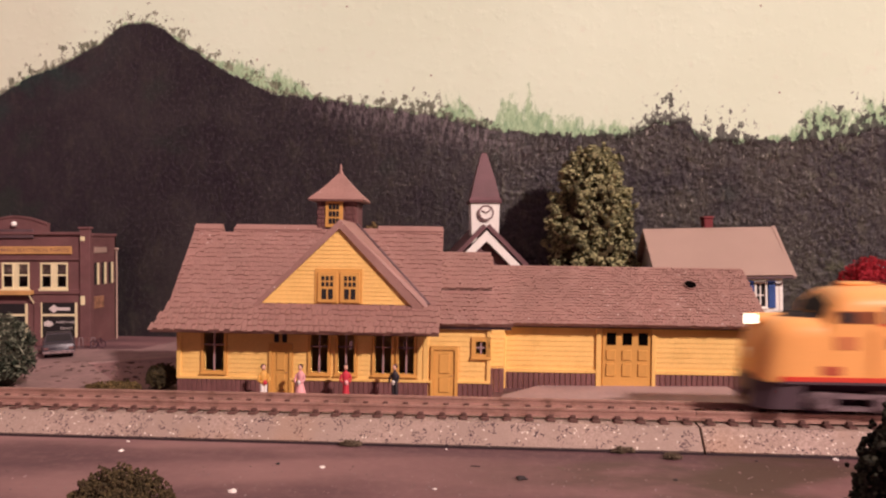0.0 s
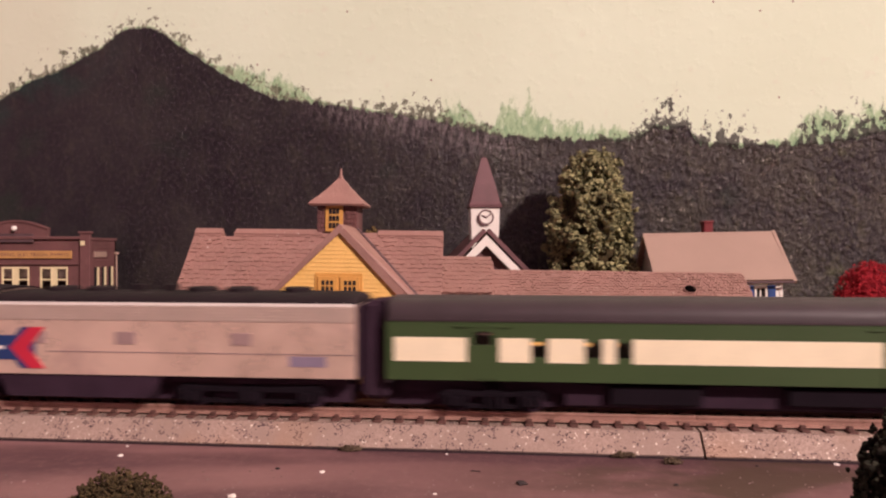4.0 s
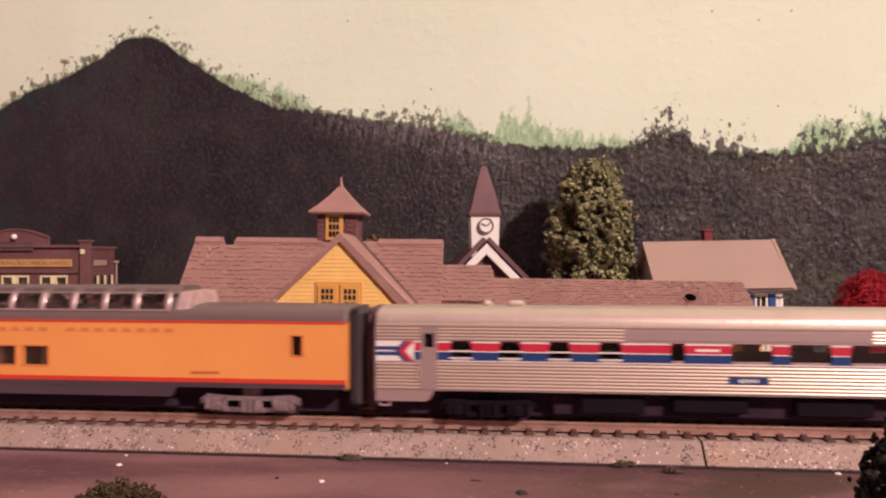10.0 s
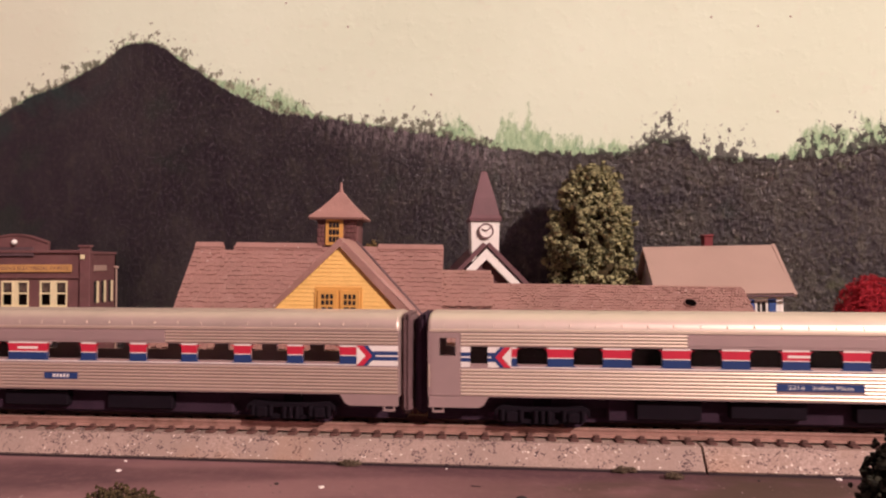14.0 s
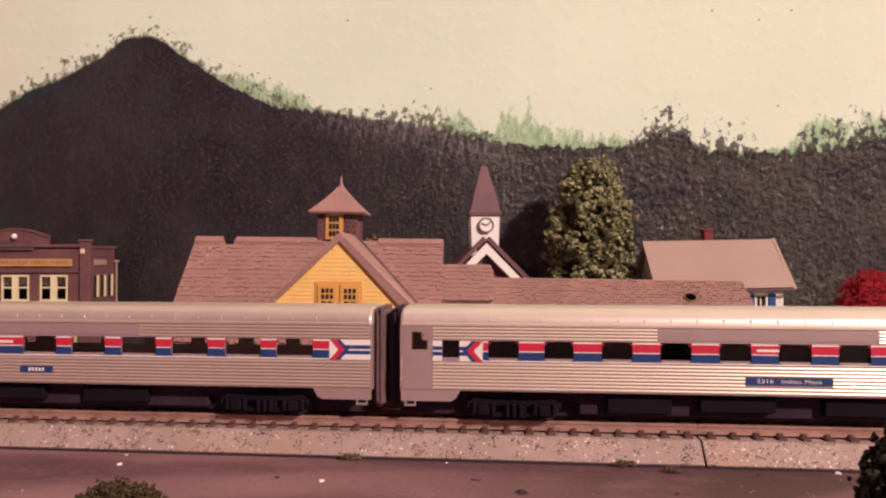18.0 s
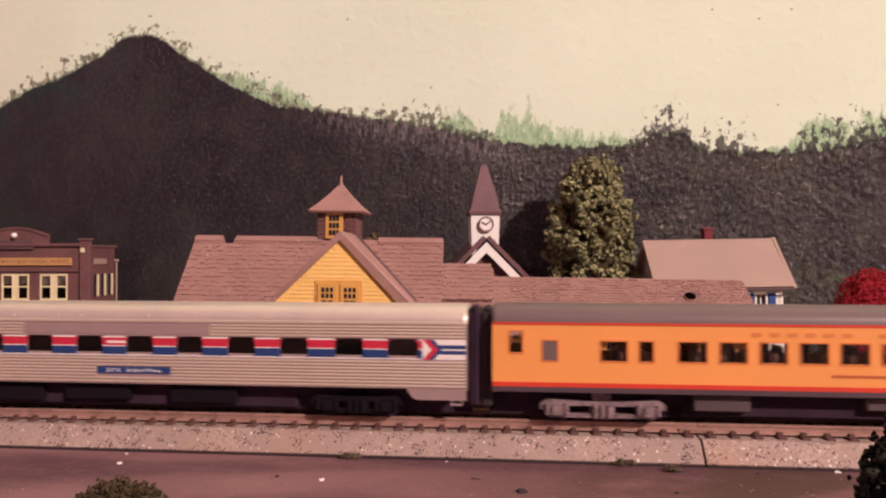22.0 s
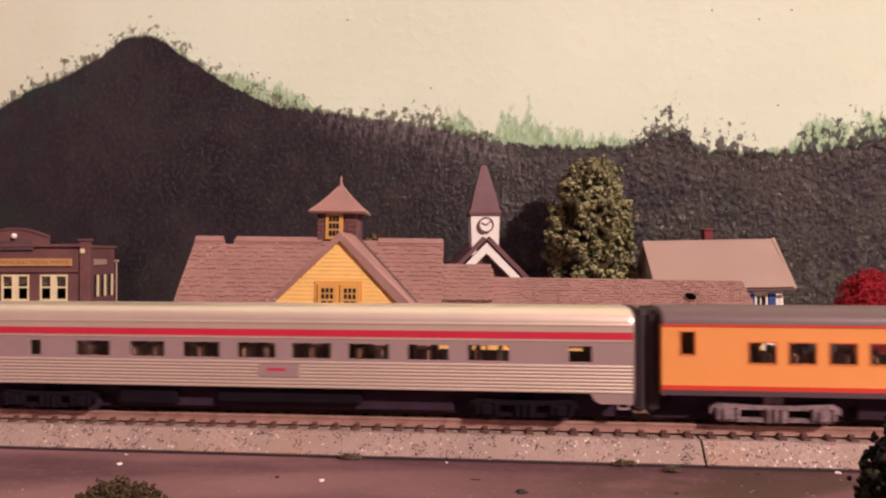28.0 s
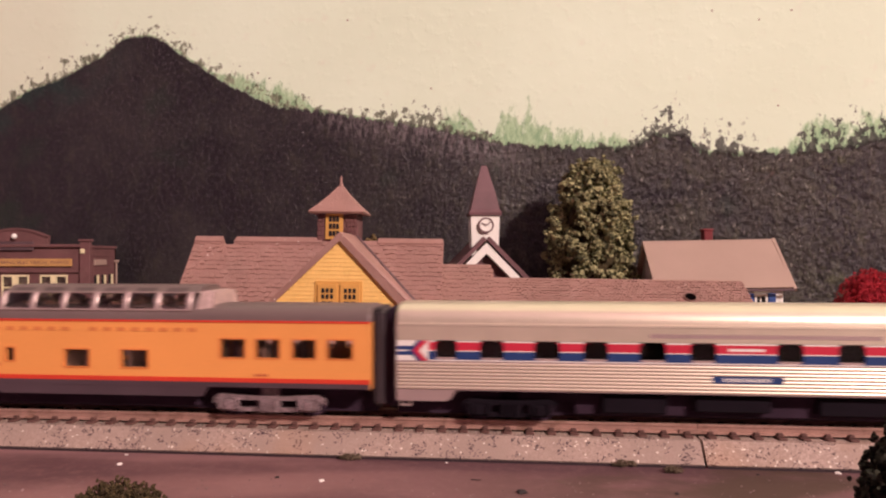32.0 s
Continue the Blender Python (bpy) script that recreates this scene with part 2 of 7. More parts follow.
    deep = n.mix(n.math("MULTIPLY", n.step(n.noise(v, 150.0, 5.0, 0.75), 0.60, 0.68), n.math("MULTIPLY", right, 0.5)), deep, (0.162, 0.152, 0.114))
    # pale flecks painted as glints on the rough right-hand hill
    deep = n.mix(n.math("MULTIPLY", n.step(n.noise(n.stretch(v, (1.0, 1.0, 0.6)), 470.0, 4.0, 0.65), 0.60, 0.66), n.math("MULTIPLY", right, n.math("MULTIPLY", patch, 0.7))), deep, (0.36, 0.335, 0.28))
    # lighter veil below the ridge's middle: veiling light put into the hill colour
    veil = n.math("MULTIPLY", n.math("MULTIPLY", n.step(over, -0.016, -0.002), n.step(x, -0.08, -0.035)), n.step(x, 0.045, 0.02))
    deep = n.mix(n.math("MULTIPLY", veil, n.step(dab2, 0.42, 0.62)), deep, (0.17, 0.145, 0.145))
    deep = n.mix(n.math("MULTIPLY", n.step(n.noise(v, 26.0, 3.0), 0.58, 0.72), 0.45), deep, (0.018, 0.034, 0.022))
    deep = n.mix(n.math("MULTIPLY", n.step(n.noise(v, 33.0, 4.0, 0.7), 0.60, 0.72), n.math("MULTIPLY", n.step(x, 0.10, 0.18), 0.75)), deep, (0.13, 0.075, 0.05))
    deep = n.mix(n.math("MULTIPLY", n.step(n.noise(v, 48.0, 5.0, 0.7), 0.56, 0.68), n.math("MULTIPLY", n.step(x, 0.13, 0.2), 0.7)), deep, (0.085, 0.095, 0.04))
    deep = n.mix(n.math("MULTIPLY", n.math("MULTIPLY", n.step(over, -0.022, -0.006), n.step(x, -0.145, -0.19)), n.step(n.noise(v, 40.0, 4.0, 0.6), 0.35, 0.6)), deep, (0.020, 0.038, 0.032))
    edge = n.math("MULTIPLY", n.math("SUBTRACT", dab, 0.5), 0.006)
    hm = n.step(n.math("SUBTRACT", over, n.math("MULTIPLY", edge, n.step(x, -0.14, -0.03, 0.4, 1.0))), 0.0006, -0.0006)
    c = n.mix(hm, c, deep)
    n.t.links.new(c, n.bsdf.inputs["Base Color"])
    n.set(n.bsdf, "Roughness", n.step(hm, 0, 1, 0.85, 0.27))
    n.set(n.bsdf, "Specular_IOR_Level", n.step(hm, 0, 1, 0.2, 0.45))
    lum = n.math("ADD", n.math("MULTIPLY", n.step(n.noise(v, 170.0, 5.0, 0.62), 0.48, 0.78), 0.10), n.math("MULTIPLY", n.noise(v, 45.0, 2.0), 0.45))
    rough = n.math("ADD", n.math("MULTIPLY", right, 1.0), 0.42)
    knob = n.math("ADD", tex, n.math("MULTIPLY", n.step(n.noise(v, 520.0, 4.0, 0.65), 0.54, 0.66), 0.55))
    knob = n.math("ADD", n.math("MULTIPLY", knob, 0.8), n.math("MULTIPLY", stroke, 1.4))
    blob = n.node("ShaderNodeTexVoronoi", Vector=n.mix(0.0012, v, n.node("ShaderNodeTexNoise", Vector=v, Scale=500.0).outputs["Color"], "LINEAR_LIGHT"), Scale=380.0)
    blob.feature = "SMOOTH_F1"
    knob = n.math("ADD", knob, n.math("MULTIPLY", n.math("MULTIPLY", n.step(blob.outputs["Distance"], 0.62, 0.05), right), 0.55))
    rl = n.math("MULTIPLY", n.math("MULTIPLY", knob, hm), rough)
    n.bump(n.math("ADD", lum, rl), 1.0 * MM, 0.75)
    return n.mat


def board_paint(name):
    """The board of the layout: brown-grey paint over fine grit, paler worn streaks, a few green specks."""
    n = Nodes(name)
    v = n.coords()
    low = n.noise(n.stretch(v, (0.35, 1.3, 1)), 26.0, 5.0, 0.6)
    c = n.mix(n.step(low, 0.36, 0.64), (0.090, 0.040, 0.047), (0.185, 0.094, 0.094))
    c = n.mix(n.math("MULTIPLY", n.step(n.noise(v, 420.0, 5.0, 0.7), 0.46, 0.7), 0.22), c, (0.30, 0.18, 0.165))
    c = n.mix(n.math("MULTIPLY", n.step(n.noise(v, 900.0, 3.0, 0.7), 0.64, 0.70), 0.45), c, (0.06, 0.035, 0.038))
    c = n.mix(n.math("MULTIPLY", n.step(n.noise(v, 55.0, 5.0, 0.75), 0.66, 0.74), 0.5), c, (0.11, 0.105, 0.04))
    xyz = n.node("ShaderNodeSeparateXYZ", i0=v)
    worn = n.math("MULTIPLY", n.step(n.noise(n.stretch(v, (0.25, 1.0, 1)), 38.0, 3.0, 0.5), 0.45, 0.6), n.step(xyz.outputs[0], 0.02, -0.05))
    c = n.mix(n.math("MULTIPLY", worn, 0.55), c, (0.30, 0.165, 0.155))
    c = n.mix(n.math("MULTIPLY", n.step(n.noise(n.stretch(v, (0.5, 1.0, 1)), 45.0, 4.0, 0.6), 0.45, 0.62), n.step(xyz.outputs[0], -0.01, 0.05, 0.0, 0.9)), c, (0.068, 0.040, 0.026))
    n.t.links.new(c, n.bsdf.inputs["Base Color"])
    n.set(n.bsdf, "Roughness", 0.7)
    n.bump(n.math("ADD", n.math("MULTIPLY", n.noise(v, 700.0, 4.0, 0.65), 0.6), n.math("MULTIPLY", n.noise(v, 60.0, 3.0), 1.5)), 0.22 * MM, 0.7)
    return n.mat


def foliage(name, dark, light, fine=700.0, lo=0.34, hi=0.68):
    n = Nodes(name)
    v = n.coords()
    r = n.node("ShaderNodeNewGeometry").outputs["Random Per Island"]
    k = n.math("ADD", n.math("MULTIPLY", n.noise(v, fine, 4.0, 0.7), 0.75), n.math("MULTIPLY", r, 0.25))
    n.t.links.new(n.mix(n.step(k, lo, hi), dark, light), n.bsdf.inputs["Base Color"])
    n.set(n.bsdf, "Roughness", 0.85)
    n.set(n.bsdf, "Specular_IOR_Level", 0.2)
    n.bump(n.noise(v, fine * 1.6, 4.0, 0.75), 0.6 * MM, 1.0)
    return n.mat


M_WALL = painted_wall("painted_backdrop")
M_BOARD = board_paint("board_paint")
# mauve chosen so that the unseen room bounces purple fill into the shadows
M_ROOMFILL = paint("room_fill_plaster", (0.66, 0.475, 0.61), 0.9, coarse=2.0, fine=60.0)
M_ROOMFLOOR = paint("room_carpet", (0.12, 0.085, 0.09), 0.95, coarse=3.0, fine=300.0)
M_BALLAST = speckled("ballast_grit", (0.40, 0.295, 0.24), (0.07, 0.04, 0.045), (0.88, 0.80, 0.66))
M_SEAM = plain("seam_black", (0.03, 0.017, 0.02), 0.8)
M_RAIL = paint("nickel_rail", (0.385, 0.225, 0.18), 0.45, 0.25, 0.2, dirt=(0.16, 0.08, 0.05), dirt_shade_amount=0.6)
M_TIE = paint("brown_tie", (0.11, 0.052, 0.042), 0.7, each=0.3)
M_YELLOW = paint("yellow_plastic", (0.82, 0.52, 0.165), 0.5, var=0.08, coarse=50, dirt=(0.55, 0.33, 0.08), dirt_shade_amount=0.3)
M_OCHRE = paint("ochre_trim", (0.62, 0.33, 0.085), 0.5, var=0.1, coarse=60)
M_SASH = paint("mauve_sash", (0.36, 0.225, 0.22), 0.55, var=0.1)
M_BROWN = paint("brown_boards", (0.17, 0.075, 0.07), 0.6, var=0.2, each=0.35)
M_ROOF = paint("brown_roof_plastic", (0.296, 0.164, 0.136), 0.6, var=0.12, coarse=70, fine=1500, relief=0.12, dirt=(0.44, 0.28, 0.24), dirt_shade_amount=0.3, specks=420.0)
M_ROOFPIECE = paint("brown_shingle", (0.305, 0.169, 0.140), 0.6, var=0.12, coarse=70, fine=1500, relief=0.12, dirt=(0.44, 0.28, 0.24), dirt_shade_amount=0.3, specks=420.0, each=0.25)
M_ROOFDARK = paint("dark_roof_trim", (0.10, 0.06, 0.065), 0.6)
M_SPIRE = paint("plum_roof_plastic", (0.135, 0.065, 0.07), 0.55)
# near-black that puts the darkness of unlit rooms and gaps into the colour
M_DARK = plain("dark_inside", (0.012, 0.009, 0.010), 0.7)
# black without any gloss, for depths that no light reaches
M_PIT = paint("unlit_black", (0.003, 0.002, 0.002), 1.0, var=0.05, relief=0.0, spec=0.0)
M_WHITE = paint("white_plastic", (0.80, 0.78, 0.71), 0.5, var=0.06)
M_CREAM = paint("cream_trim", (0.74, 0.66, 0.40), 0.5, var=0.08)
M_BRICK = paint("brick_brown", (0.145, 0.066, 0.064), 0.65, var=0.2, coarse=90, dirt=(0.2, 0.12, 0.1), dirt_shade_amount=0.3)
M_SIGNTAN = paint("tan_sign", (0.50, 0.28, 0.10), 0.6)
M_PALESIGN = plain("pale_sign_paint", (0.62, 0.56, 0.52), 0.6)
M_OLDPOSTER = paint("faded_poster", (0.26, 0.13, 0.075), 0.7, var=0.5, coarse=420)
M_GREYROOF = paint("grey_tan_roof", (0.355, 0.25, 0.198), 0.65, var=0.06, coarse=40)
M_BLUE = paint("blue_shutter", (0.035, 0.085, 0.27), 0.5)
M_REDBRICK = paint("red_chimney", (0.17, 0.018, 0.022), 0.6)
M_GLASS = clear("window_glass")
M_LEAF = foliage("tree_foam", (0.030, 0.032, 0.016), (0.42, 0.40, 0.20), 600)
M_BUSH = foliage("bush_foam", (0.010, 0.010, 0.008), (0.042, 0.040, 0.026), 900)
M_FLECK = foliage("pale_leaves", (0.014, 0.020, 0.012), (0.30, 0.31, 0.22), 300, 0.42, 0.72)
M_OLIVE = foliage("olive_moss", (0.045, 0.032, 0.012), (0.20, 0.135, 0.055), 700)
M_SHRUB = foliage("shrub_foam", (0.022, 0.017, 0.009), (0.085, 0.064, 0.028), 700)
M_MOSS = foliage("dry_moss", (0.07, 0.05, 0.03), (0.20, 0.15, 0.10), 700)
M_BROWNBUSH = foliage("brown_moss", (0.040, 0.028, 0.014), (0.098, 0.070, 0.031), 700)
M_REDLEAF = foliage("red_foam", (0.24, 0.010, 0.020), (0.60, 0.040, 0.055), 700)
M_BARK = paint("bark", (0.10, 0.065, 0.045), 0.9)


# ---- the setting: board, painted wall, room ----
FAR = 155.4 + 165.6                          # where the painted wall crosses the middle
sh = Shape().box(-2400, 2400, -330, 175, -18, 0)
solo("ground", sh, M_BOARD, along(0, -9.4 + 165.6 - 175), "flat layout board painted brown-grey with worn pale streaks", "ground", kind="structure", smooth=0)
sh = Shape().box(-2400, 2400, 0, 12, -18, 1650)
solo("backdrop", sh, M_WALL, pose(0, FAR * MM, 0, 0, 0, -TURN), "plaster wall painted with cream sky and dark wooded hills", "backdrop", kind="structure", smooth=0)
# unseen room shell, added as a reflector for the bulb's light
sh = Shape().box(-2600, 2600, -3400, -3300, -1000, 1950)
solo("wall_front", sh, M_ROOMFILL, at(0, 0), "unseen mauve room wall that bounces fill light", "wall", kind="structure", smooth=0)
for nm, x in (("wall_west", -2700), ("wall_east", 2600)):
    solo(nm, Shape().box(x, x + 100, -3400, 620, -1000, 1950), M_ROOMFILL, at(0, 0), "unseen mauve room wall that bounces fill light", "wall", kind="structure", smooth=0)
solo("wall_back", Shape().box(-2600, 2600, 600, 700, -1000, 1950), M_ROOMFILL, at(0, 0), "unseen mauve room wall that bounces fill light", "wall", kind="structure", smooth=0)
solo("ceiling", Shape().box(-2700, 2700, -3400, 700, 1950, 2050), M_ROOMFILL, at(0, 0), "unseen mauve ceiling that bounces fill light", "ceiling", kind="structure", smooth=0)
solo("floor", Shape().box(-2700, 2700, -3400, 700, -1100, -1000), M_ROOMFLOOR, at(0, 0), "plain brown carpet floor", "floor", kind="structure", smooth=0)
for k, x in enumerate((-2200, -700, 700, 2200)):
    for y in (30, 290):
        solo("trestle_leg", Shape().slab(x - 35, x + 35, y - 35, y + 35, -1000, -18, 4), M_BARK, pose(0, 0, 0, 0, 0, -TURN), "square wooden leg under the layout board", "leg", "legs under the layout")


# ---- the railway line: moulded sections of track ----
def rail_profile(y):
    h = RAIL
    return [(y - 0.8, h - 2.05), (y + 0.8, h - 2.05), (y + 0.75, h - 1.75), (y + 0.18, h - 1.55), (y + 0.18, h - 0.75), (y + 0.4, h - 0.55), (y + 0.4, h - 0.08), (y + 0.3, h),
            (y - 0.3, h), (y - 0.4, h - 0.08), (y - 0.4, h - 0.55), (y - 0.18, h - 0.75), (y - 0.18, h - 1.55), (y - 0.75, h - 1.75)]


PITCH, SECTION, JOINT = 4.96, 248.0, 56.5
tie = Shape().slab(-0.95, 0.95, -7.6, 7.6, 4.55, 5.45, 0.18)
for y in (-4.7, 4.7):
    for k in (-1, 1):
        tie.slab(-0.62, 0.62, y + k * 0.95 - 0.4, y + k * 0.95 + 0.4, 5.35, 6.1, 0.12)
tie_mesh = mesh_of("tie", tie, M_TIE)


def track_section(k):
    s0 = JOINT + k * SECTION
    ob = thing("track_section", along(s0), "straight track section on moulded grey ballast base", "track", "sections of the railway line")
    L = SECTION - 0.55
    bed = Shape().prism([(-12.6, 0.7), (-12.2, 0.0), (12.2, 0.0), (12.6, 0.7), (8.9, 4.9), (-8.9, 4.9)], 0.0, L)
    part("roadbed", bed, M_BALLAST, ob, "speckled grey moulded ballast")
    part("base_seam", Shape().box(0, L, -12.9, 12.9, 0.0, 0.45), M_SEAM, ob, "black seam under the ballast edge", smooth=0)
    for y in (-4.7, 4.7):
        part("rail", Shape().prism(rail_profile(y), 0.0, SECTION - 0.12), M_RAIL, ob, "dull brown nickel rail")
    near = -1 <= k <= 0
    rest = Shape()
    for i in range(50):
        x = PITCH * (i + 0.5)
        if near:
            twin("tie", tie_mesh, ob, at(x + random.uniform(-0.06, 0.06), 0))
        else:
            rest.add([(a + x, b, c) for a, b, c in tie.v], tie.f)
    if not near:
        part("ties", rest, M_TIE, ob, kind="stuff")
    joiner = Shape()
    for y in (-4.7, 4.7):
        joiner.slab(-4.2, 4.2, y - 0.95, y + 0.95, RAIL - 2.1, RAIL - 1.2, 0.1)
    part("rail_joiner", joiner, M_RAIL, ob)


for k in range(-9, 9):
    track_section(k)


# ---- station ----
def shingles(ob, quad, rows, cols, mat, name="roof_shingles", lift=0.3, seed=1, wide=0.9):
    """Courses of single shingles on a roof plane: quad is eave left, eave right, ridge right, ridge left."""
    rnd = random.Random(seed)
    a, b, c, d = [Vector(p) for p in quad]
    nrm = (b - a).cross(d - a).normalized()
    sh = Shape()
    for r in range(rows):
        t0, t1 = r / rows, min(1.0, (r + 1.22) / rows)
        for i in range(cols + (r % 2)):
            u0 = (i - 0.5 * (r % 2)) / cols + rnd.uniform(-0.1, 0.1) / cols
            u1 = u0 + (wide + rnd.uniform(-0.08, 0.04)) / cols
            u0, u1 = max(0, u0), min(1, u1)
            if u1 - u0 < 0.2 / cols:
                continue
            w0, w1 = t0 + rnd.uniform(-0.16, 0.14) / rows, t1
            def pt(u, w, h):
                return a.lerp(b, u).lerp(d.lerp(c, u), w) + nrm * h
            h = lift * rnd.uniform(0.4, 1.7)
            sh.loft([[pt(u0, w0, -0.1), pt(u1, w0, -0.1), pt(u1, w1, -0.1), pt(u0, w1, -0.1)], [pt(u0, w0, h), pt(u1, w0, h), pt(u1, w1, 0.06), pt(u0, w1, 0.06)]])
    return part(name, sh, mat, ob, kind="stuff", smooth=0)


def eave_shingles(ob, quad, rows, cols, mat, seed, wide=0.86, lift=0.3):
    """The courses over the eave, each shingle a piece of its own; a few shapes are shared."""
    rnd = random.Random(seed)
    a, b, c, d = [Vector(p) for p in quad]
    along_x, up = (b - a).normalized(), (d - a) - (d - a).project(b - a)
    w, h = (b - a).length / cols, up.length / rows * 1.22
    nrm = along_x.cross(up.normalized())
    turn = Matrix((along_x, up.normalized(), nrm)).transposed().to_4x4()
    shapes = []
    for i in range(9):
        u, e, k = w * (wide + rnd.uniform(-0.08, 0.05)), h * rnd.uniform(-0.14, 0.1), lift * rnd.uniform(0.5, 1.6)
        shapes.append(mesh_of("shingle", Shape().loft([[(0, e, -0.1), (u, e + rnd.uniform(-0.12, 0.12), -0.1), (u, h, -0.1), (0, h, -0.1)], [(0.04, e, k), (u - 0.04, e, k), (u, h, 0.06), (0, h, 0.06)]]), mat, 0))
    for r in range(rows):
        for i in range(cols):
            p = a.lerp(b, (i + 0.5 * (r % 2) + rnd.uniform(-0.08, 0.08)) / cols).lerp(d.lerp(c, (i + 0.5 * (r % 2)) / cols), r / rows)
            twin("shingle", rnd.choice(shapes), ob, Matrix.Translation(p * MM) @ turn)


def clapboards(ob, x0, x1, y, z0, z1, n, mat, trims=None, cuts=(), name="clapboard"):
    """Lapped boards on a front wall at y; cuts: openings (x0, x1, z0, z1); trims(z) narrows a board for a gable."""
    h = (z1 - z0) / n
    for i in range(n):
        a, b = z0 + i * h, z0 + (i + 1) * h
        l, r = (x0, x1) if trims is None else trims(a, b)
        spans = [(l, r)]
        for c0, c1, d0, d1 in cuts:
            if d0 < (a + b) / 2 < d1:
                spans = [q for s, e in spans for q in ((s, min(e, c0)), (max(s, c1), e)) if q[1] - q[0] > 0.15]
        for s, e in spans:
            part(name, Shape().prism([(y + 0.05, a), (y - 0.22, a), (y - 0.22, a + 0.16), (y - 0.06, b), (y + 0.05, b)], s, e), mat, ob, smooth=0)


def sash(ob, x0, x1, y, z0, z1, nx, nz, frame_mat, split=0.5, border=0.8, name="window"):
    """A window with frame, sill, sashes and bars in a real opening; y is the wall's face."""
    win = part(name, Shape().box(x0 - border, x0, y - 0.75, y + 0.5, z0 - border, z1 + border).box(x1, x1 + border, y - 0.75, y + 0.5, z0 - border, z1 + border)
               .box(x0, x1, y - 0.75, y + 0.5, z1, z1 + border).box(x0, x1, y - 0.75, y + 0.5, z0 - border, z0), frame_mat, ob, smooth=0)
    part("window_sill", Shape().slab(x0 - border - 0.3, x1 + border + 0.3, y - 1.15, y - 0.1, z0 - border - 0.25, z0 - border + 0.3, 0.08), frame_mat, win)
    bars = Shape()
    zm = z0 + (z1 - z0) * split
    bars.box(x0, x1, y - 0.25, y + 0.25, zm - 0.22, zm + 0.22)
    for i in range(1, nx):
        x = x0 + (x1 - x0) * i / nx
        bars.box(x - 0.24, x + 0.24, y - 0.2, y + 0.2, z0, z1)
    for i in range(1, nz):
        z = zm + (z1 - zm) * i / nz
        bars.box(x0, x1, y - 0.2, y + 0.2, z - 0.12, z + 0.12)
    part("glazing_bar", bars, M_SASH if frame_mat is M_OCHRE and nx > 1 else frame_mat, win, smooth=0)
    part("pane", Shape().box(x0, x1, y + 0.3, y + 0.4, z0, z1), M_GLASS, win, smooth=0).visible_shadow = False
    return win


def panel_door(ob, x0, x1, y, z0, z1, mat, trim):
    door = part("door", Shape().slab(x0, x1, y - 0.35, y + 0.4, z0, z1, 0.08), mat, ob)
    part("door_frame", Shape().box(x0 - 0.9, x0, y - 0.8, y + 0.4, z0, z1 + 0.9).box(x1, x1 + 0.9, y - 0.8, y + 0.4, z0, z1 + 0.9).box(x0, x1, y - 0.8, y + 0.4, z1, z1 + 0.9), trim, door, smooth=0)
    w, h = x1 - x0, z1 - z0
    for a, b in ((0.1, 0.42), (0.5, 0.9)):
        part("door_panel", Shape().slab(x0 + w * 0.25, x1 - w * 0.25, y - 0.6, y - 0.3, z0 + h * a, z0 + h * b, 0.12), mat, door)
    part("door_knob", Shape().lump((x1 - w * 0.15, y - 0.6, z0 + h * 0.45), 0.22, 1, 0, sub=1), M_BROWN, door)
    return door


def wall_front(ob, x0, x1, y0, y1, z0, z1, cuts, mat, name="wall"):
    """A wall facing the line with openings that go through it."""
    xs = sorted({x0, x1, *[c[0] for c in cuts], *[c[1] for c in cuts]})
    sh = Shape()
    for a, b in zip(xs, xs[1:]):
        z = z0
        for c in sorted((c for c in cuts if c[0] <= a and b <= c[1]), key=lambda c: c[2]):
            if c[2] > z:
                sh.box(a, b, y0, y1, z, c[2])
            z = c[3]
        if z < z1:
            sh.box(a, b, y0, y1, z, z1)
    return part(name, sh.welded(), mat, ob, smooth=0)


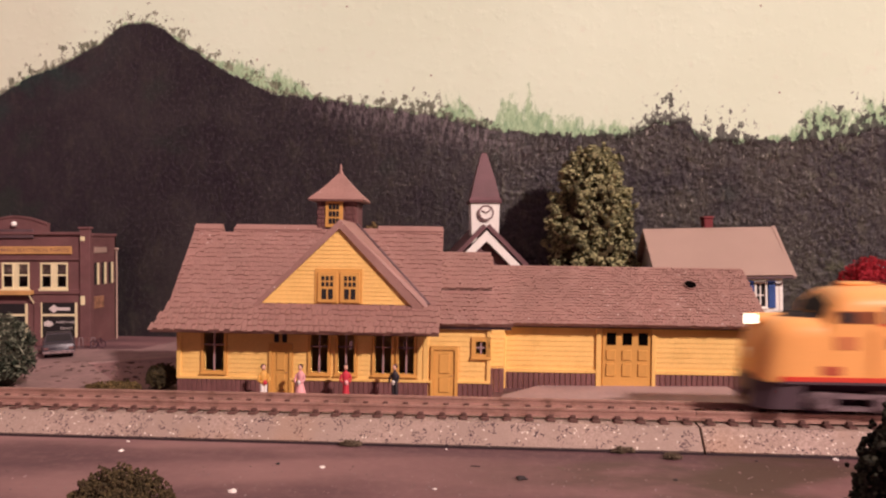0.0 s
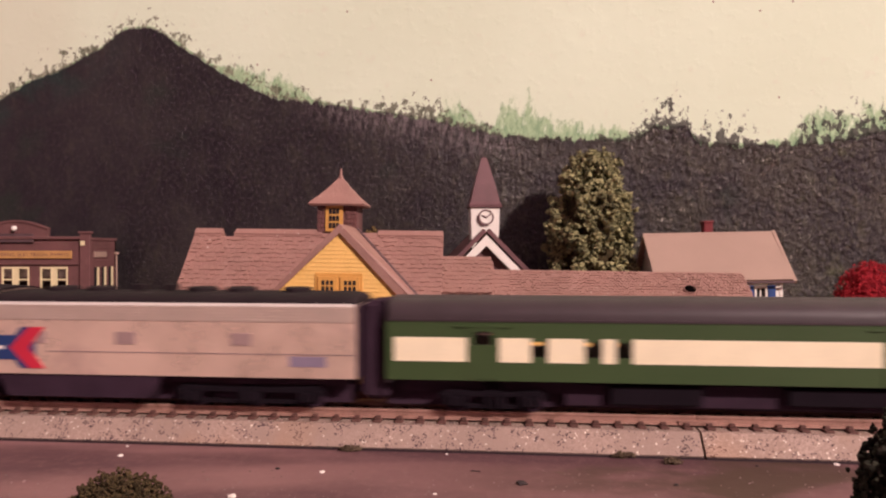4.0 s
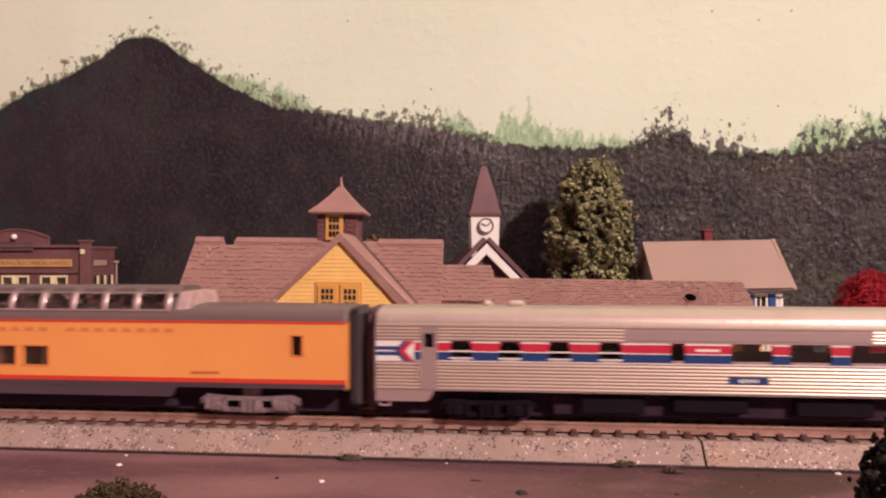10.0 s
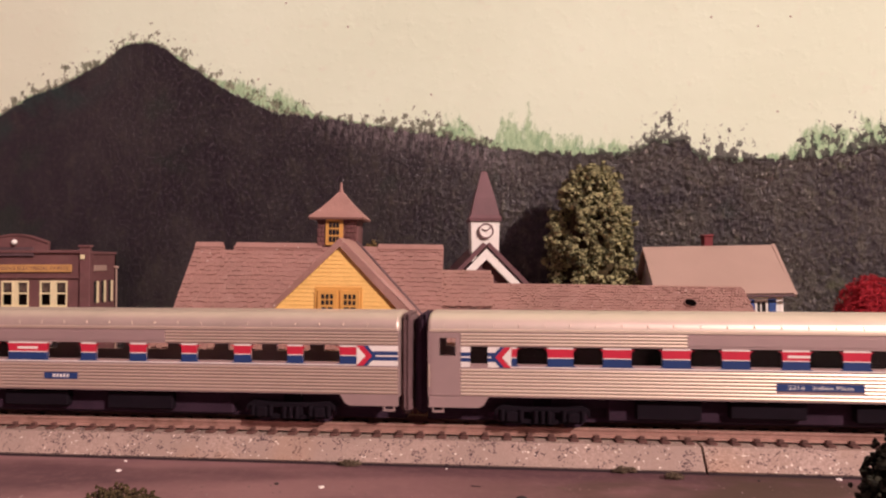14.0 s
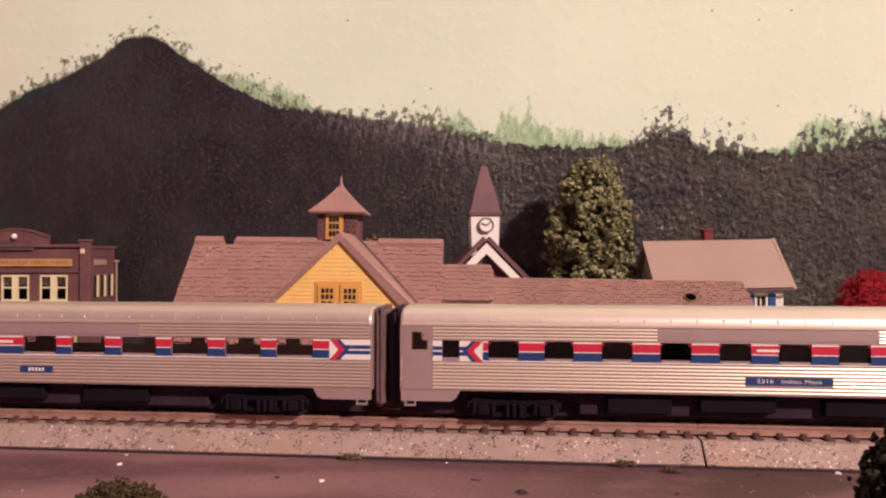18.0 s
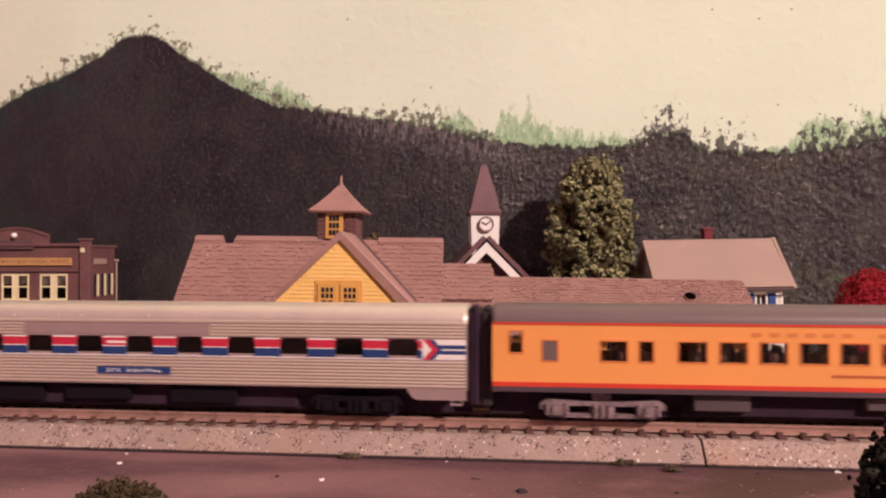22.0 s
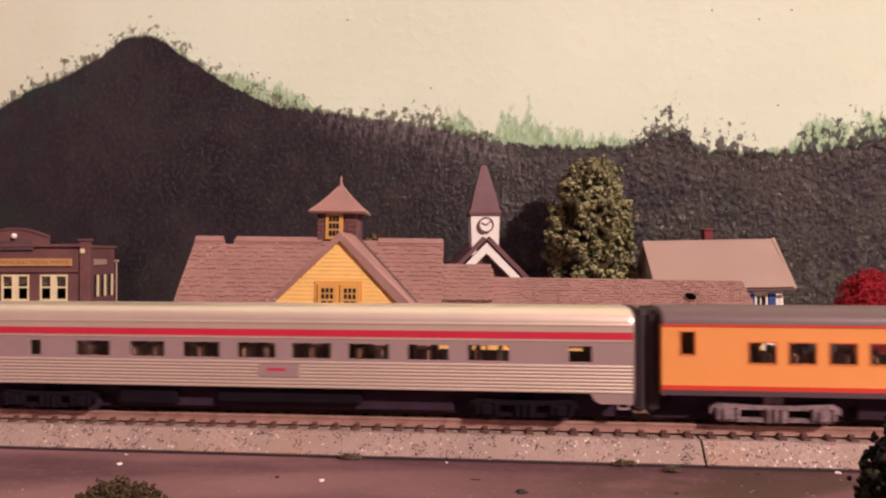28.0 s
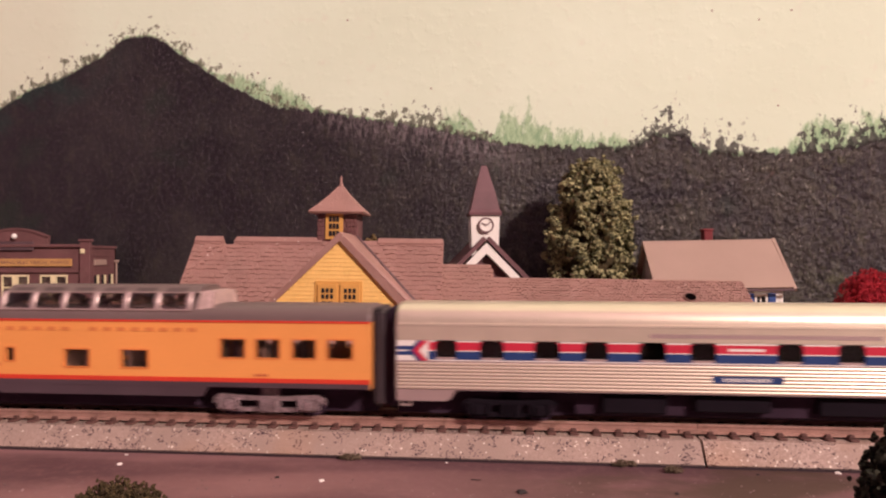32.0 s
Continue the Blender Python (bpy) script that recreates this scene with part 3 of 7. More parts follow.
def station():
    ob = thing("railway_station", at(-30, 203, 0.35, -1.6, 0.75), "yellow clapboard model railway station with brown shingle roofs and a cupola", "station")
    # local x = place across + 30, y from the main front wall back
    def X(p, d=203.0):
        return (p - 784) * d / 1225.9 + 30
    # main block and lower middle bay
    wins = [(X(358), X(394), 6.7, 19.4), (X(549), X(579), 6.7, 19.4), (X(597), X(626), 6.7, 19.4), (X(663), X(692), 6.7, 19.4), (X(705), X(732), 6.7, 19.4)]
    small = (X(841), X(859), 12.9, 16.6)
    cuts = wins + [small]
    wall_front(ob, -48.3, 43.4, 0, 1.2, -1.0, 23.0, cuts, M_YELLOW, "wall")
    wall_front(ob, -48.3, 43.4, 38.8, 40, -1.0, 23.0, [(-4.1, -2.9, 7.4, 10.4), (15.0, 16.0, 7.2, 10.4)], M_YELLOW, "wall")
    part("wall", Shape().box(-48.3, -47.1, 1.2, 38.8, -1, 23).prism([(1.2, 23), (38.8, 23), (38.8, 25.8), (20, 48), (1.2, 25.8)], -48.3, -47.1), M_YELLOW, ob, smooth=0)
    part("wall", Shape().box(42.2, 43.4, 1.2, 38.8, -1, 23).prism([(1.2, 23), (38.8, 23), (38.8, 25.8), (20, 48), (1.2, 25.8)], 23.0, 24.2), M_YELLOW, ob, smooth=0)
    # floor coloured near-black so that the inside looks unlit
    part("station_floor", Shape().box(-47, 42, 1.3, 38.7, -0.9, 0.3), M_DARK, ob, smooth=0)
    doorcut = [(X(480), X(511), 0, 20), (X(765), X(806), 0, 14.6)]
    frames = [(a - 1.0, b + 1.0, c - 1.0, d + 1.2) for a, b, c, d in cuts] + [(a - 1, b + 1, c, d + 1) for a, b, c, d in doorcut]
    clapboards(ob, -48.3, X(745), 0, 4.9, 22.2, 13, M_YELLOW, cuts=frames)
    clapboards(ob, X(745), 43.4, 0, 4.9, 22.2, 12, M_YELLOW, cuts=frames)
    # corner posts, belt and brown base boards
    for a, b in ((-48.6, -47.4), (X(738), X(747)), (X(747) + 0.2, X(757)), (42.6, 43.7)):
        part("corner_post", Shape().slab(a, b, -0.75, 0.3, 4.4, 22.2, 0.08), M_YELLOW, ob)
    for a, b in ((-48.5, X(479)), (X(512), X(763)), (X(808), 43.6)):
        part("belt_board", Shape().slab(a, b, -0.85, 0.0, 4.3, 5.1, 0.08), M_YELLOW, ob)
    x = -48.4
    while x < 43.2:
        if not any(c[0] - 1.2 < x + 0.6 < c[1] + 1.0 for c in doorcut):
            part("base_board", Shape().slab(x, x + 1.36, -0.55, 0.05, -1.0, 4.35, 0.12), M_BROWN, ob)
        x += 1.45
    for w in wins:
        sash(ob, *w[:2], 0, *w[2:], 2, 1, M_OCHRE, 0.6)
    sash(ob, *small[:2], 0, *small[2:], 2, 1, M_OCHRE, 0.5, 1.3)
    for a, b in ((484, 492), (498, 506)):
        part("door_light", Shape().slab(X(a), X(b), -0.62, -0.2, 15.4, 18.8, 0.05), M_DARK, ob, "small dark pane over the door")
    panel_door(ob, X(480), X(511), 0, 0.2, 14.2, M_OCHRE, M_OCHRE)
    panel_door(ob, X(767), X(804), 0, 0.2, 14.0, M_OCHRE, M_OCHRE)
    # bay between the main block and the goods wing
    part("wall", Shape().box(43.4, 48.2, 8, 17, 5.4, 22.5), M_YELLOW, ob, smooth=0)
    clapboards(ob, 43.5, 48.0, 8, 8.0, 22.0, 10, M_YELLOW)
    for i in range(3):
        part("base_board", Shape().slab(43.4 + i * 1.6, 44.9 + i * 1.6, 7.3, 8.2, -1.6, 7.4, 0.12), M_BROWN, ob)
    # goods wing
    def W(p):
        return X(p, 220.0)
    gate = (W(1056), W(1138), 0, 19.4)
    wall_front(ob, 43.4, 127, 13.8, 15, -2, 22.5, [], M_YELLOW, "wall")
    wall_front(ob, 43.4, 127, 46, 47.2, -2, 22.5, [], M_YELLOW, "wall")
    for a in (43.4, 125.8):
        part("wall", Shape().prism([(15, -2), (46, -2), (46, 22.5), (32, 35.5), (15, 22.5)], a, a + 1.2), M_YELLOW, ob, smooth=0)
    clapboards(ob, 47.9, gate[0] - 1.2, 13.8, 5.9, 19.7, 9, M_YELLOW)
    clapboards(ob, gate[1] + 1.2, 127, 13.8, 5.9, 19.7, 9, M_YELLOW)
    for a, b in ((47.6, 49.0), (gate[0] - 2.0, gate[0] - 0.4), (gate[1] + 0.4, gate[1] + 1.6), (126, 127.4)):
        part("corner_post", Shape().slab(a, b, 12.9, 14.1, -2, 20.4, 0.08), M_YELLOW, ob)
    part("belt_board", Shape().slab(47.8, gate[0] - 2.0, 13, 13.8, 5.4, 6.5, 0.08), M_YELLOW, ob)
    part("belt_board", Shape().slab(gate[1] + 1.6, 127, 13, 13.8, 5.4, 6.5, 0.08), M_YELLOW, ob)
    x = 48.0
    while x < 126:
        if not gate[0] - 1.9 < x + 0.7 < gate[1] + 1.5:
            part("base_board", Shape().slab(x, x + 1.5, 13.2, 13.9, -2.0, 5.45, 0.14), M_BROWN, ob)
        x += 1.62
    big = part("goods_door", Shape().slab(gate[0], gate[1], 13.3, 14.2, -1.6, 19.4, 0.1), M_OCHRE, ob)
    n = 3
    wd = (gate[1] - gate[0]) / n
    for i in range(n):
        a = gate[0] + i * wd
        part("door_pane", Shape().slab(a + 1.4, a + wd - 0.8, 13, 13.5, 14.4, 18.0, 0.05), M_PIT, big, "dark window pane")
        for b, c in ((9.6, 12.8), (4.6, 8.6)):
            part("door_panel", Shape().slab(a + 1.1, a + wd - 0.9, 12.95, 13.5, b, c, 0.15), M_OCHRE, big)
    # roofs
    NOTCH = (-42.0, -38.6)                   # a piece broken out of the ridge
    main = part("main_roof", Shape().sheet([(-53.4, -8.6, 19.8), (28.8, -8.6, 19.8), (28.9, 0, 26.6), (-51, 0, 26.6)], 1.3)
                .sheet([(-51, 0, 26.6), (28.9, 0, 26.6), (28.6, 18.5, 47.8), (-51, 18.5, 47.8)], 1.3)
                .sheet([(28.9, 48, 20.3), (-51, 48, 20.3), (-51, 40, 26.6), (28.9, 40, 26.6)], 1.3)
                .sheet([(28.9, 40, 26.6), (-51, 40, 26.6), (-51, 21.7, 47.6), (28.6, 21.7, 47.6)], 1.3), M_ROOF, ob, smooth=0)
    for quad in ([(-51, 18.5, 47.8), (NOTCH[0], 18.5, 47.8), (NOTCH[0] - 0.3, 20, 49.5), (-51, 20, 49.5)], [(NOTCH[1], 18.5, 47.8), (28.6, 18.5, 47.8), (28.6, 20, 49.5), (NOTCH[1] + 0.5, 20, 49.5)],
                 [(NOTCH[0], 21.7, 47.6), (-51, 21.7, 47.6), (-51, 20, 49.5), (NOTCH[0], 20, 49.5)], [(28.6, 21.7, 47.6), (NOTCH[1], 21.7, 47.6), (NOTCH[1], 20, 49.5), (28.6, 20, 49.5)]):
        part("ridge_strip", Shape().sheet(quad, 1.3), M_ROOF, main, smooth=0)
    eave_shingles(main, [(-53.7, -8.8, 19.7), (28.4, -8.8, 19.7), (28.4, 0, 26.6), (-51.2, 0, 26.6)], 5, 52, M_ROOFPIECE, 3)
    shingles(main, [(-51.2, 0, 26.6), (29.1, 0, 26.6), (28.8, 18.5, 47.8), (-51.2, 18.5, 47.8)], 16, 48, M_ROOF, seed=4, lift=0.27, wide=0.88)
    shingles(main, [(-51.2, 18.5, 47.8), (NOTCH[0], 18.5, 47.8), (NOTCH[0] - 0.3, 20, 49.5), (-51.2, 20, 49.5)], 1, 5, M_ROOF, seed=5, lift=0.27, wide=0.88)
    shingles(main, [(NOTCH[1], 18.5, 47.8), (28.8, 18.5, 47.8), (28.8, 20, 49.5), (NOTCH[1] + 0.5, 20, 49.5)], 1, 40, M_ROOF, seed=6, lift=0.27, wide=0.88)
    for a, b in ((-51.2, NOTCH[0] - 0.3), (NOTCH[1] + 0.6, -10), (8, 28.8)):
        part("ridge_cap", Shape().prism([(18.7, 48.4), (18.6, 48.9), (20, 50.4), (21.4, 48.9), (21.3, 48.4)], a, b), M_ROOF, main, smooth=0)
    for e in (-51.3, 28.1):
        part("barge_board", Shape().sheet([(e, 0, 26.5), (e + 0.9, 0, 26.5), (e + 0.9, 20, 49.6), (e, 20, 49.6)], 1.0), M_ROOF, main, smooth=0)
    # front gable
    c = -0.8
    part("gable_wall", Shape().prism([(c - 24.6, 26.2), (c + 23.4, 26.2), (c, 49.6)], 0.0, 1.0, "y"), M_YELLOW, ob, smooth=0)
    clapboards(ob, 0, 0, 0, 26.9, 48.6, 18, M_YELLOW, trims=lambda a, b: (c - 1.06 * (49.4 - b), c + 22.9 * (49.4 - b) / 22.9),
               cuts=[(X(557), X(594), 27.2, 36.9), (X(594), X(637), 27.2, 36.9)])
    part("gable_panel", Shape().box(X(555), X(639), -0.45, 0.1, 27.0, 37.2), M_OCHRE, ob, smooth=0)
    for a, b in ((566, 589), (606, 629)):
        w = part("gable_window", Shape().box(X(a) - 0.9, X(b) + 0.9, -0.9, -0.35, 27.4, 36.2), M_OCHRE, ob, smooth=0)
        for i in range(3):
            for j in range(2):
                q = (X(b) - X(a)) / 3
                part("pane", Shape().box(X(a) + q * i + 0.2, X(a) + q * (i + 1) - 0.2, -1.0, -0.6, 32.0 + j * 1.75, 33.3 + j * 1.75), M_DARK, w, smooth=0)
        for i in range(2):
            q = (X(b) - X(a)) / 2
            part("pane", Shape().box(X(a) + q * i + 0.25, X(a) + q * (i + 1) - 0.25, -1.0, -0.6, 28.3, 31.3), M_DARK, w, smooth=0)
    groof = part("gable_roof", Shape().sheet([(c, -0.9, 51.6), (c - 25.6, -0.9, 26.0), (c - 25.6, -0.4, 26.0), (c, 20, 51.6)][::-1], 1.3)
                 .sheet([(c, -0.9, 51.6), (c + 25.6, -0.9, 26.0), (c + 26.2, 0.0, 27.2), (c + 1.4, 19.9, 51.1)], 1.0)
                 .sheet([(c, -0.9, 51.6), (c + 1.4, 19.9, 51.1), (c + 0.7, 20.4, 51.3), (c, 20, 51.6)], 1.0), M_ROOF, ob, smooth=0)
    # raised dark strip that stands in for the shade between the two slopes
    part("valley_shade", Shape().sheet([(c + 26.0, -0.4, 27.3), (c + 26.9, -0.2, 27.3), (c + 2.2, 19.8, 51.3), (c + 1.5, 19.8, 51.3)], 0.5), M_ROOFDARK, groof, "dark strip drawn as shade where the roofs meet", smooth=0)
    for poly in ([(c - 25.6, 25.8), (c - 23.9, 25.8), (c, 49.0), (c, 51.6)], [(c, 51.6), (c, 49.0), (c + 21.6, 26.3), (c + 25.6, 25.6)]):
        part("barge_board", Shape().prism(poly, -1.15, -0.6, "y"), M_ROOF, groof, smooth=0)
    # cupola on the ridge
    q = c - 3.5
    cup = part("cupola", Shape().box(q - 6.4, q + 6.4, 14, 26, 44, 58.2), M_BRICK, ob, "square brown cupola with a yellow window")
    for i in range(6):
        for j in range(3):
            for s in (-1, 1):
                x = q + s * (3.2 + j * 1.2 + (i % 2) * 0.3)
                part("shingle", Shape().slab(x - 0.55, x + 0.55, 13.6, 14.1, 49.1 + i * 1.45, 50.4 + i * 1.45, 0.08), M_BROWN, cup)
    cx0, cx1 = q - 2.6, q + 0.9
    cw = part("cupola_window", Shape().box(cx0 - 1.0, cx1 + 1.0, 13.2, 14.1, 49.4, 57.6), M_OCHRE, cup, smooth=0)
    for i in range(3):
        for j in range(3):
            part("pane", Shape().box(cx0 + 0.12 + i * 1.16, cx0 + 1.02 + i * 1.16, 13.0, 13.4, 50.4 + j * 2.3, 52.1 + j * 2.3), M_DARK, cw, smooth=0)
    cr = part("cupola_roof", Shape().loft([[(q + sx * r, 20 + sy * r, z) for sx, sy in ((-1, -1), (1, -1), (1, 1), (-1, 1))] for r, z in ((8.5, 57.6), (8.9, 58.2), (8.7, 58.5), (6.0, 61.0), (3.2, 64.0), (0.9, 66.9))]), M_ROOF, cup, smooth=30)
    part("finial", Shape().lathe([(0.75, 66.2), (0.8, 67.3), (0.45, 68.0), (0.4, 69.6), (0.1, 70.4)], q, 20, 10), M_ROOF, cr)
    cup.location = (-0.95 * MM, 5.5 * MM, 0.45 * MM)
    # middle roof, with a second layer over its upper half
    mid = part("middle_roof", Shape().sheet([(28.4, -3, 22.0), (45, -3, 22.0), (45, 22, 40.9), (28.4, 22, 40.9)], 1.2).sheet([(45, -3, 22.0), (49.9, -3, 22.0), (49.9, 17.6, 37.6), (45, 17.6, 37.6)], 1.2)
                .sheet([(45, 47, 22.0), (28.4, 47, 22.0), (28.4, 22, 40.9), (45, 22, 40.9)], 1.2), M_ROOF, ob, smooth=0)
    shingles(mid, [(28.4, -3.2, 21.9), (45.1, -3.2, 21.9), (45.1, 22, 40.9), (28.4, 22, 40.9)], 17, 13, M_ROOF, seed=7, lift=0.24, wide=0.8)
    shingles(mid, [(45.1, -3.2, 21.9), (50, -3.2, 21.9), (50, 17.8, 37.7), (45.1, 17.8, 37.7)], 14, 4, M_ROOF, seed=17, lift=0.24, wide=0.8)
    up = part("upper_roof", Shape().sheet([(28.6, 8.6, 31.6), (44.4, 8.6, 31.6), (44.4, 22.4, 42.3), (28.6, 22.4, 42.3)], 1.0), M_ROOF, mid, smooth=0)
    shingles(up, [(28.6, 8.4, 31.5), (44.5, 8.4, 31.5), (44.5, 22.4, 42.3), (28.6, 22.4, 42.3)], 9, 13, M_ROOF, seed=8, lift=0.24, wide=0.8)
    # solid dark strip: the shade line below the upper layer, as colour
    part("roof_edge", Shape().box(28.6, 44.2, 8.5, 8.9, 30.4, 31.0), M_DARK, mid, "dark strip drawn as shade under the upper roof", smooth=0)
    part("fascia", Shape().box(24, 49.6, -1.6, -0.6, 20.2, 22.0), M_ROOFDARK, mid, smooth=0)
    # wing roof
    wing = part("wing_roof", Shape().sheet([(45.6, 9, 21.2), (128.4, 9, 21.2), (128.4, 32, 37.9), (45.6, 32, 37.9)], 1.2).sheet([(128.4, 55, 21.2), (45.6, 55, 21.2), (45.6, 32, 37.9), (128.4, 32, 37.9)], 1.2), M_ROOF, ob, smooth=0)
    shingles(wing, [(45.4, 8.8, 21.0), (128.6, 8.8, 21.0), (128.6, 32, 37.9), (45.4, 32, 37.9)], 21, 74, M_ROOF, seed=9, lift=0.24, wide=0.74)
    part("fascia", Shape().box(47, 127.6, 11.4, 12.4, 19.6, 21.9), M_ROOFDARK, wing, smooth=0)
    part("soffit", Shape().box(47, 127.6, 12.4, 13.7, 20.4, 20.8), M_ROOFDARK, wing, smooth=0)
    hx, hy = X(1210, 227.0), 24.0
    zr = 21.2 + (hy - 9) * 0.7565
    up_dir = Vector((0, -0.603, 0.798))
    o = Vector((hx, hy, zr))
    part("pipe_collar", Shape().rod(o - up_dir * 0.3, o + up_dir * 0.34, 2.15, 2.0, 24), M_ROOF, wing, "low collar round the hole")
    # solid disc, no opening: the shade of the hole is its black colour
    part("pipe_hole_disc", Shape().rod(o, o + up_dir * 0.4, 1.8, n=24), M_PIT, wing, "black disc standing in for a shaded round hole")
    return ob


station()


# ---- brick store ----
def store():
    ob = thing("brick_store", at(-155, 305), "two-storey dark brick model store with cream windows and arched parapet", "store")
    K = 305.0 / 1225.9
    def X(p):
        return (p - 160) * K
    def Z(y):
        return 45 - (y - 431) * K
    L = X(-104)
    win = [(X(3), X(51), Z(510), Z(465)), (X(71), X(119), Z(510), Z(465)), (X(-66), X(-18), Z(510), Z(465))]
    shop = [(X(71), X(134), Z(598), Z(536)), (X(-6), X(46), Z(598), Z(538))]
    wall_front(ob, L, 0, 0, 1.2, 0, Z(412), win + shop, M_BRICK, "front_wall")
    side = Shape().box(-1.2, 0, 1.2, 23, 0, Z(416)).box(L, L + 1.2, 1.2, 23, 0, Z(416)).box(L, 0, 22, 23, 0, Z(416))
    part("side_wall", side, M_BRICK, ob, smooth=0)
    part("flat_roof", Shape().box(L + 1, -1, 1, 22.5, Z(430), Z(427)), M_ROOFDARK, ob, smooth=0)
    # arched parapet
    cx, r = X(28), 57 * K
    arch = [(cx - r, Z(413))] + [(cx - r + 2 * r * i / 14, Z(398) + math.sin(math.pi * i / 14) * 3.4) for i in range(15)] + [(cx + r, Z(413))]
    part("parapet", Shape().prism(arch, -0.6, 1.2, "y"), M_BRICK, ob)
    for (a, b), (d, e) in zip(arch[1:], arch[2:-1]):
        part("coping_stone", Shape().prism([(a, b - 0.2), (d, e - 0.2), (d, e + 0.6), (a, b + 0.6)], -1.1, 1.5, "y"), M_BRICK, ob, smooth=0)
    part("parapet_panel", Shape().slab(cx - 8, cx + 8, -0.95, -0.5, Z(422), Z(406), 0.2), M_ROOFDARK, ob, "dark blue-grey recessed panel")
    part("lamp_globe", Shape().lump((cx, -1.6, Z(397)), 1.25, 3, 0.1), M_WHITE, ob, "small pale round ornament")
    for a, b in ((X(143), X(161)), (L - 0.4, L + 4)):
        part("pilaster", Shape().slab(a, b, -1.5, 0.2, 0, Z(404), 0.15), M_BRICK, ob)
        part("pilaster_cap", Shape().slab(a - 0.5, b + 0.5, -2.1, 0.8, Z(406), Z(402), 0.15), M_BRICK, ob)
        for z in (Z(423), Z(532)):
            h = 1.0 if z > 40 else 2.0
            part("wall_plaque", Shape().slab(X(144.5) if a > L else L + 0.6, X(152) if a > L else L + 2.4, -1.8, -1.4, z - h, z + h, 0.1), M_CREAM, ob, "cream stone plaque")
    part("cornice", Shape().slab(L, X(143), -1.3, 0.1, Z(416), Z(411), 0.15), M_BRICK, ob)
    part("cornice", Shape().slab(L, X(143), -0.9, 0.1, Z(461), Z(458), 0.12), M_BRICK, ob)
    sign = part("store_sign", Shape().slab(L + 8, X(127), -0.9, 0.0, Z(450), Z(436.5), 0.15), M_SIGNTAN, ob, "tan sign board with worn dark letters")
    lettering("PLUMBING ELECTRICAL PAINTS", 2.1, M_BRICK, sign, at(X(51.5), -0.92, Z(443.3), 0, 0, 90), fit=X(122) - X(-19))
    for x0, x1, z0, z1 in win:
        xm = (x0 + x1) / 2
        for a, b in ((x0 + 0.5, xm - 1.3), (xm + 1.3, x1 - 0.5)):
            w = part("window", Shape().box(a - 0.5, a, -0.6, 0.6, z0 - 0.4, z1).box(b, b + 0.5, -0.6, 0.6, z0 - 0.4, z1).box(a, b, -0.6, 0.6, z1 - 0.8, z1).box(a, b, -0.6, 0.6, z0 - 0.4, z0 + 0.5)
                     .box(a, b, -0.4, 0.4, (z0 + z1) / 2 - 0.3, (z0 + z1) / 2 + 0.4), M_CREAM, ob, smooth=0)
            part("pane", Shape().box(a, b, 0.25, 0.35, z0, z1), M_GLASS, w, smooth=0)
            part("blind", Shape().box(a, b, 0.7, 0.8, (z0 + z1) / 2 + 1.0, z1), M_GREYROOF, w, "drawn tan blind", smooth=0)
        part("mullion", Shape().box(xm - 0.8, xm + 0.8, -0.45, 0.6, z0 - 0.4, z1), M_CREAM, ob, smooth=0)
        part("window_sill", Shape().slab(x0 - 0.6, x1 + 0.6, -1.1, 0.2, z0 - 1.3, z0 - 0.4, 0.1), M_CREAM, ob)
    part("ledge", Shape().slab(L, X(60), -3.6, 0.1, Z(522), Z(514), 0.2), M_SIGNTAN, ob, "tan canopy over the shop front")
    part("ledge", Shape().slab(X(60), X(142), -0.8, 0.1, Z(521), Z(512), 0.2), M_BRICK, ob)
    part("canopy_brace", Shape().rod((X(58), -3.2, Z(523)), (X(60), -0.3, Z(538)), 0.3, n=6), M_CREAM, ob)
    for k, (x0, x1, z0, z1) in enumerate(shop):
        fr = part("shop_window", Shape().box(x0 - 0.4, x0 + 0.5, -0.5, 0.6, z0, z1).box(x1 - 0.5, x1 + 0.4, -0.5, 0.6, z0, z1).box(x0, x1, -0.5, 0.6, Z(560), Z(556)), M_CREAM, ob, smooth=0)
        part("pane", Shape().box(x0, x1, 0.2, 0.3, z0, z1), M_DARK, fr, "dark shop pane", smooth=0)
        if k == 0:
            xm = x0 + (x1 - x0) * 0.36
            part("emblem", Shape().prism([(xm - 2.3, Z(547)), (xm, Z(554.5)), (xm + 2.3, Z(547)), (xm, Z(539.5))], -0.05, 0.15, "y").prism([(xm, Z(550)), (xm + 6.8, Z(550)), (xm + 7.4, Z(547)), (xm + 6.8, Z(544.5)), (xm, Z(544.5))], -0.02, 0.12, "y"), M_PALESIGN, fr, "pale diamond and bar on the pane")
            for z, a, b, word in ((571, 98, 132, "HARDWARE"), (582, 105, 127, "PAINTS")):
                lettering(word, 1.5, M_PALESIGN, fr, at((X(a) + X(b)) / 2, 0.0, Z(z), 0, 0, 90), fit=X(b) - X(a))
            part("emblem", Shape().lump((X(84), 0.1, Z(574)), 1.6, 4, 0.5, (1.3, 0.08, 0.8)), M_PALESIGN, fr, "pale painted figure on the pane")
    part("base_course", Shape().slab(X(60), X(72), -0.8, 0.2, 0, Z(536), 0.15), M_BRICK, ob)
    # side wall details
    for y in (3.6, 10.2, 16.8):
        w = part("side_window", Shape().box(-0.3, 0.4, y + 1.2, y + 3.0, Z(505), Z(466)), M_CREAM, ob, smooth=0)
        part("pane", Shape().box(-0.1, 0.2, y - 1.0, y + 1.2, Z(505), Z(466)), M_DARK, w, smooth=0)
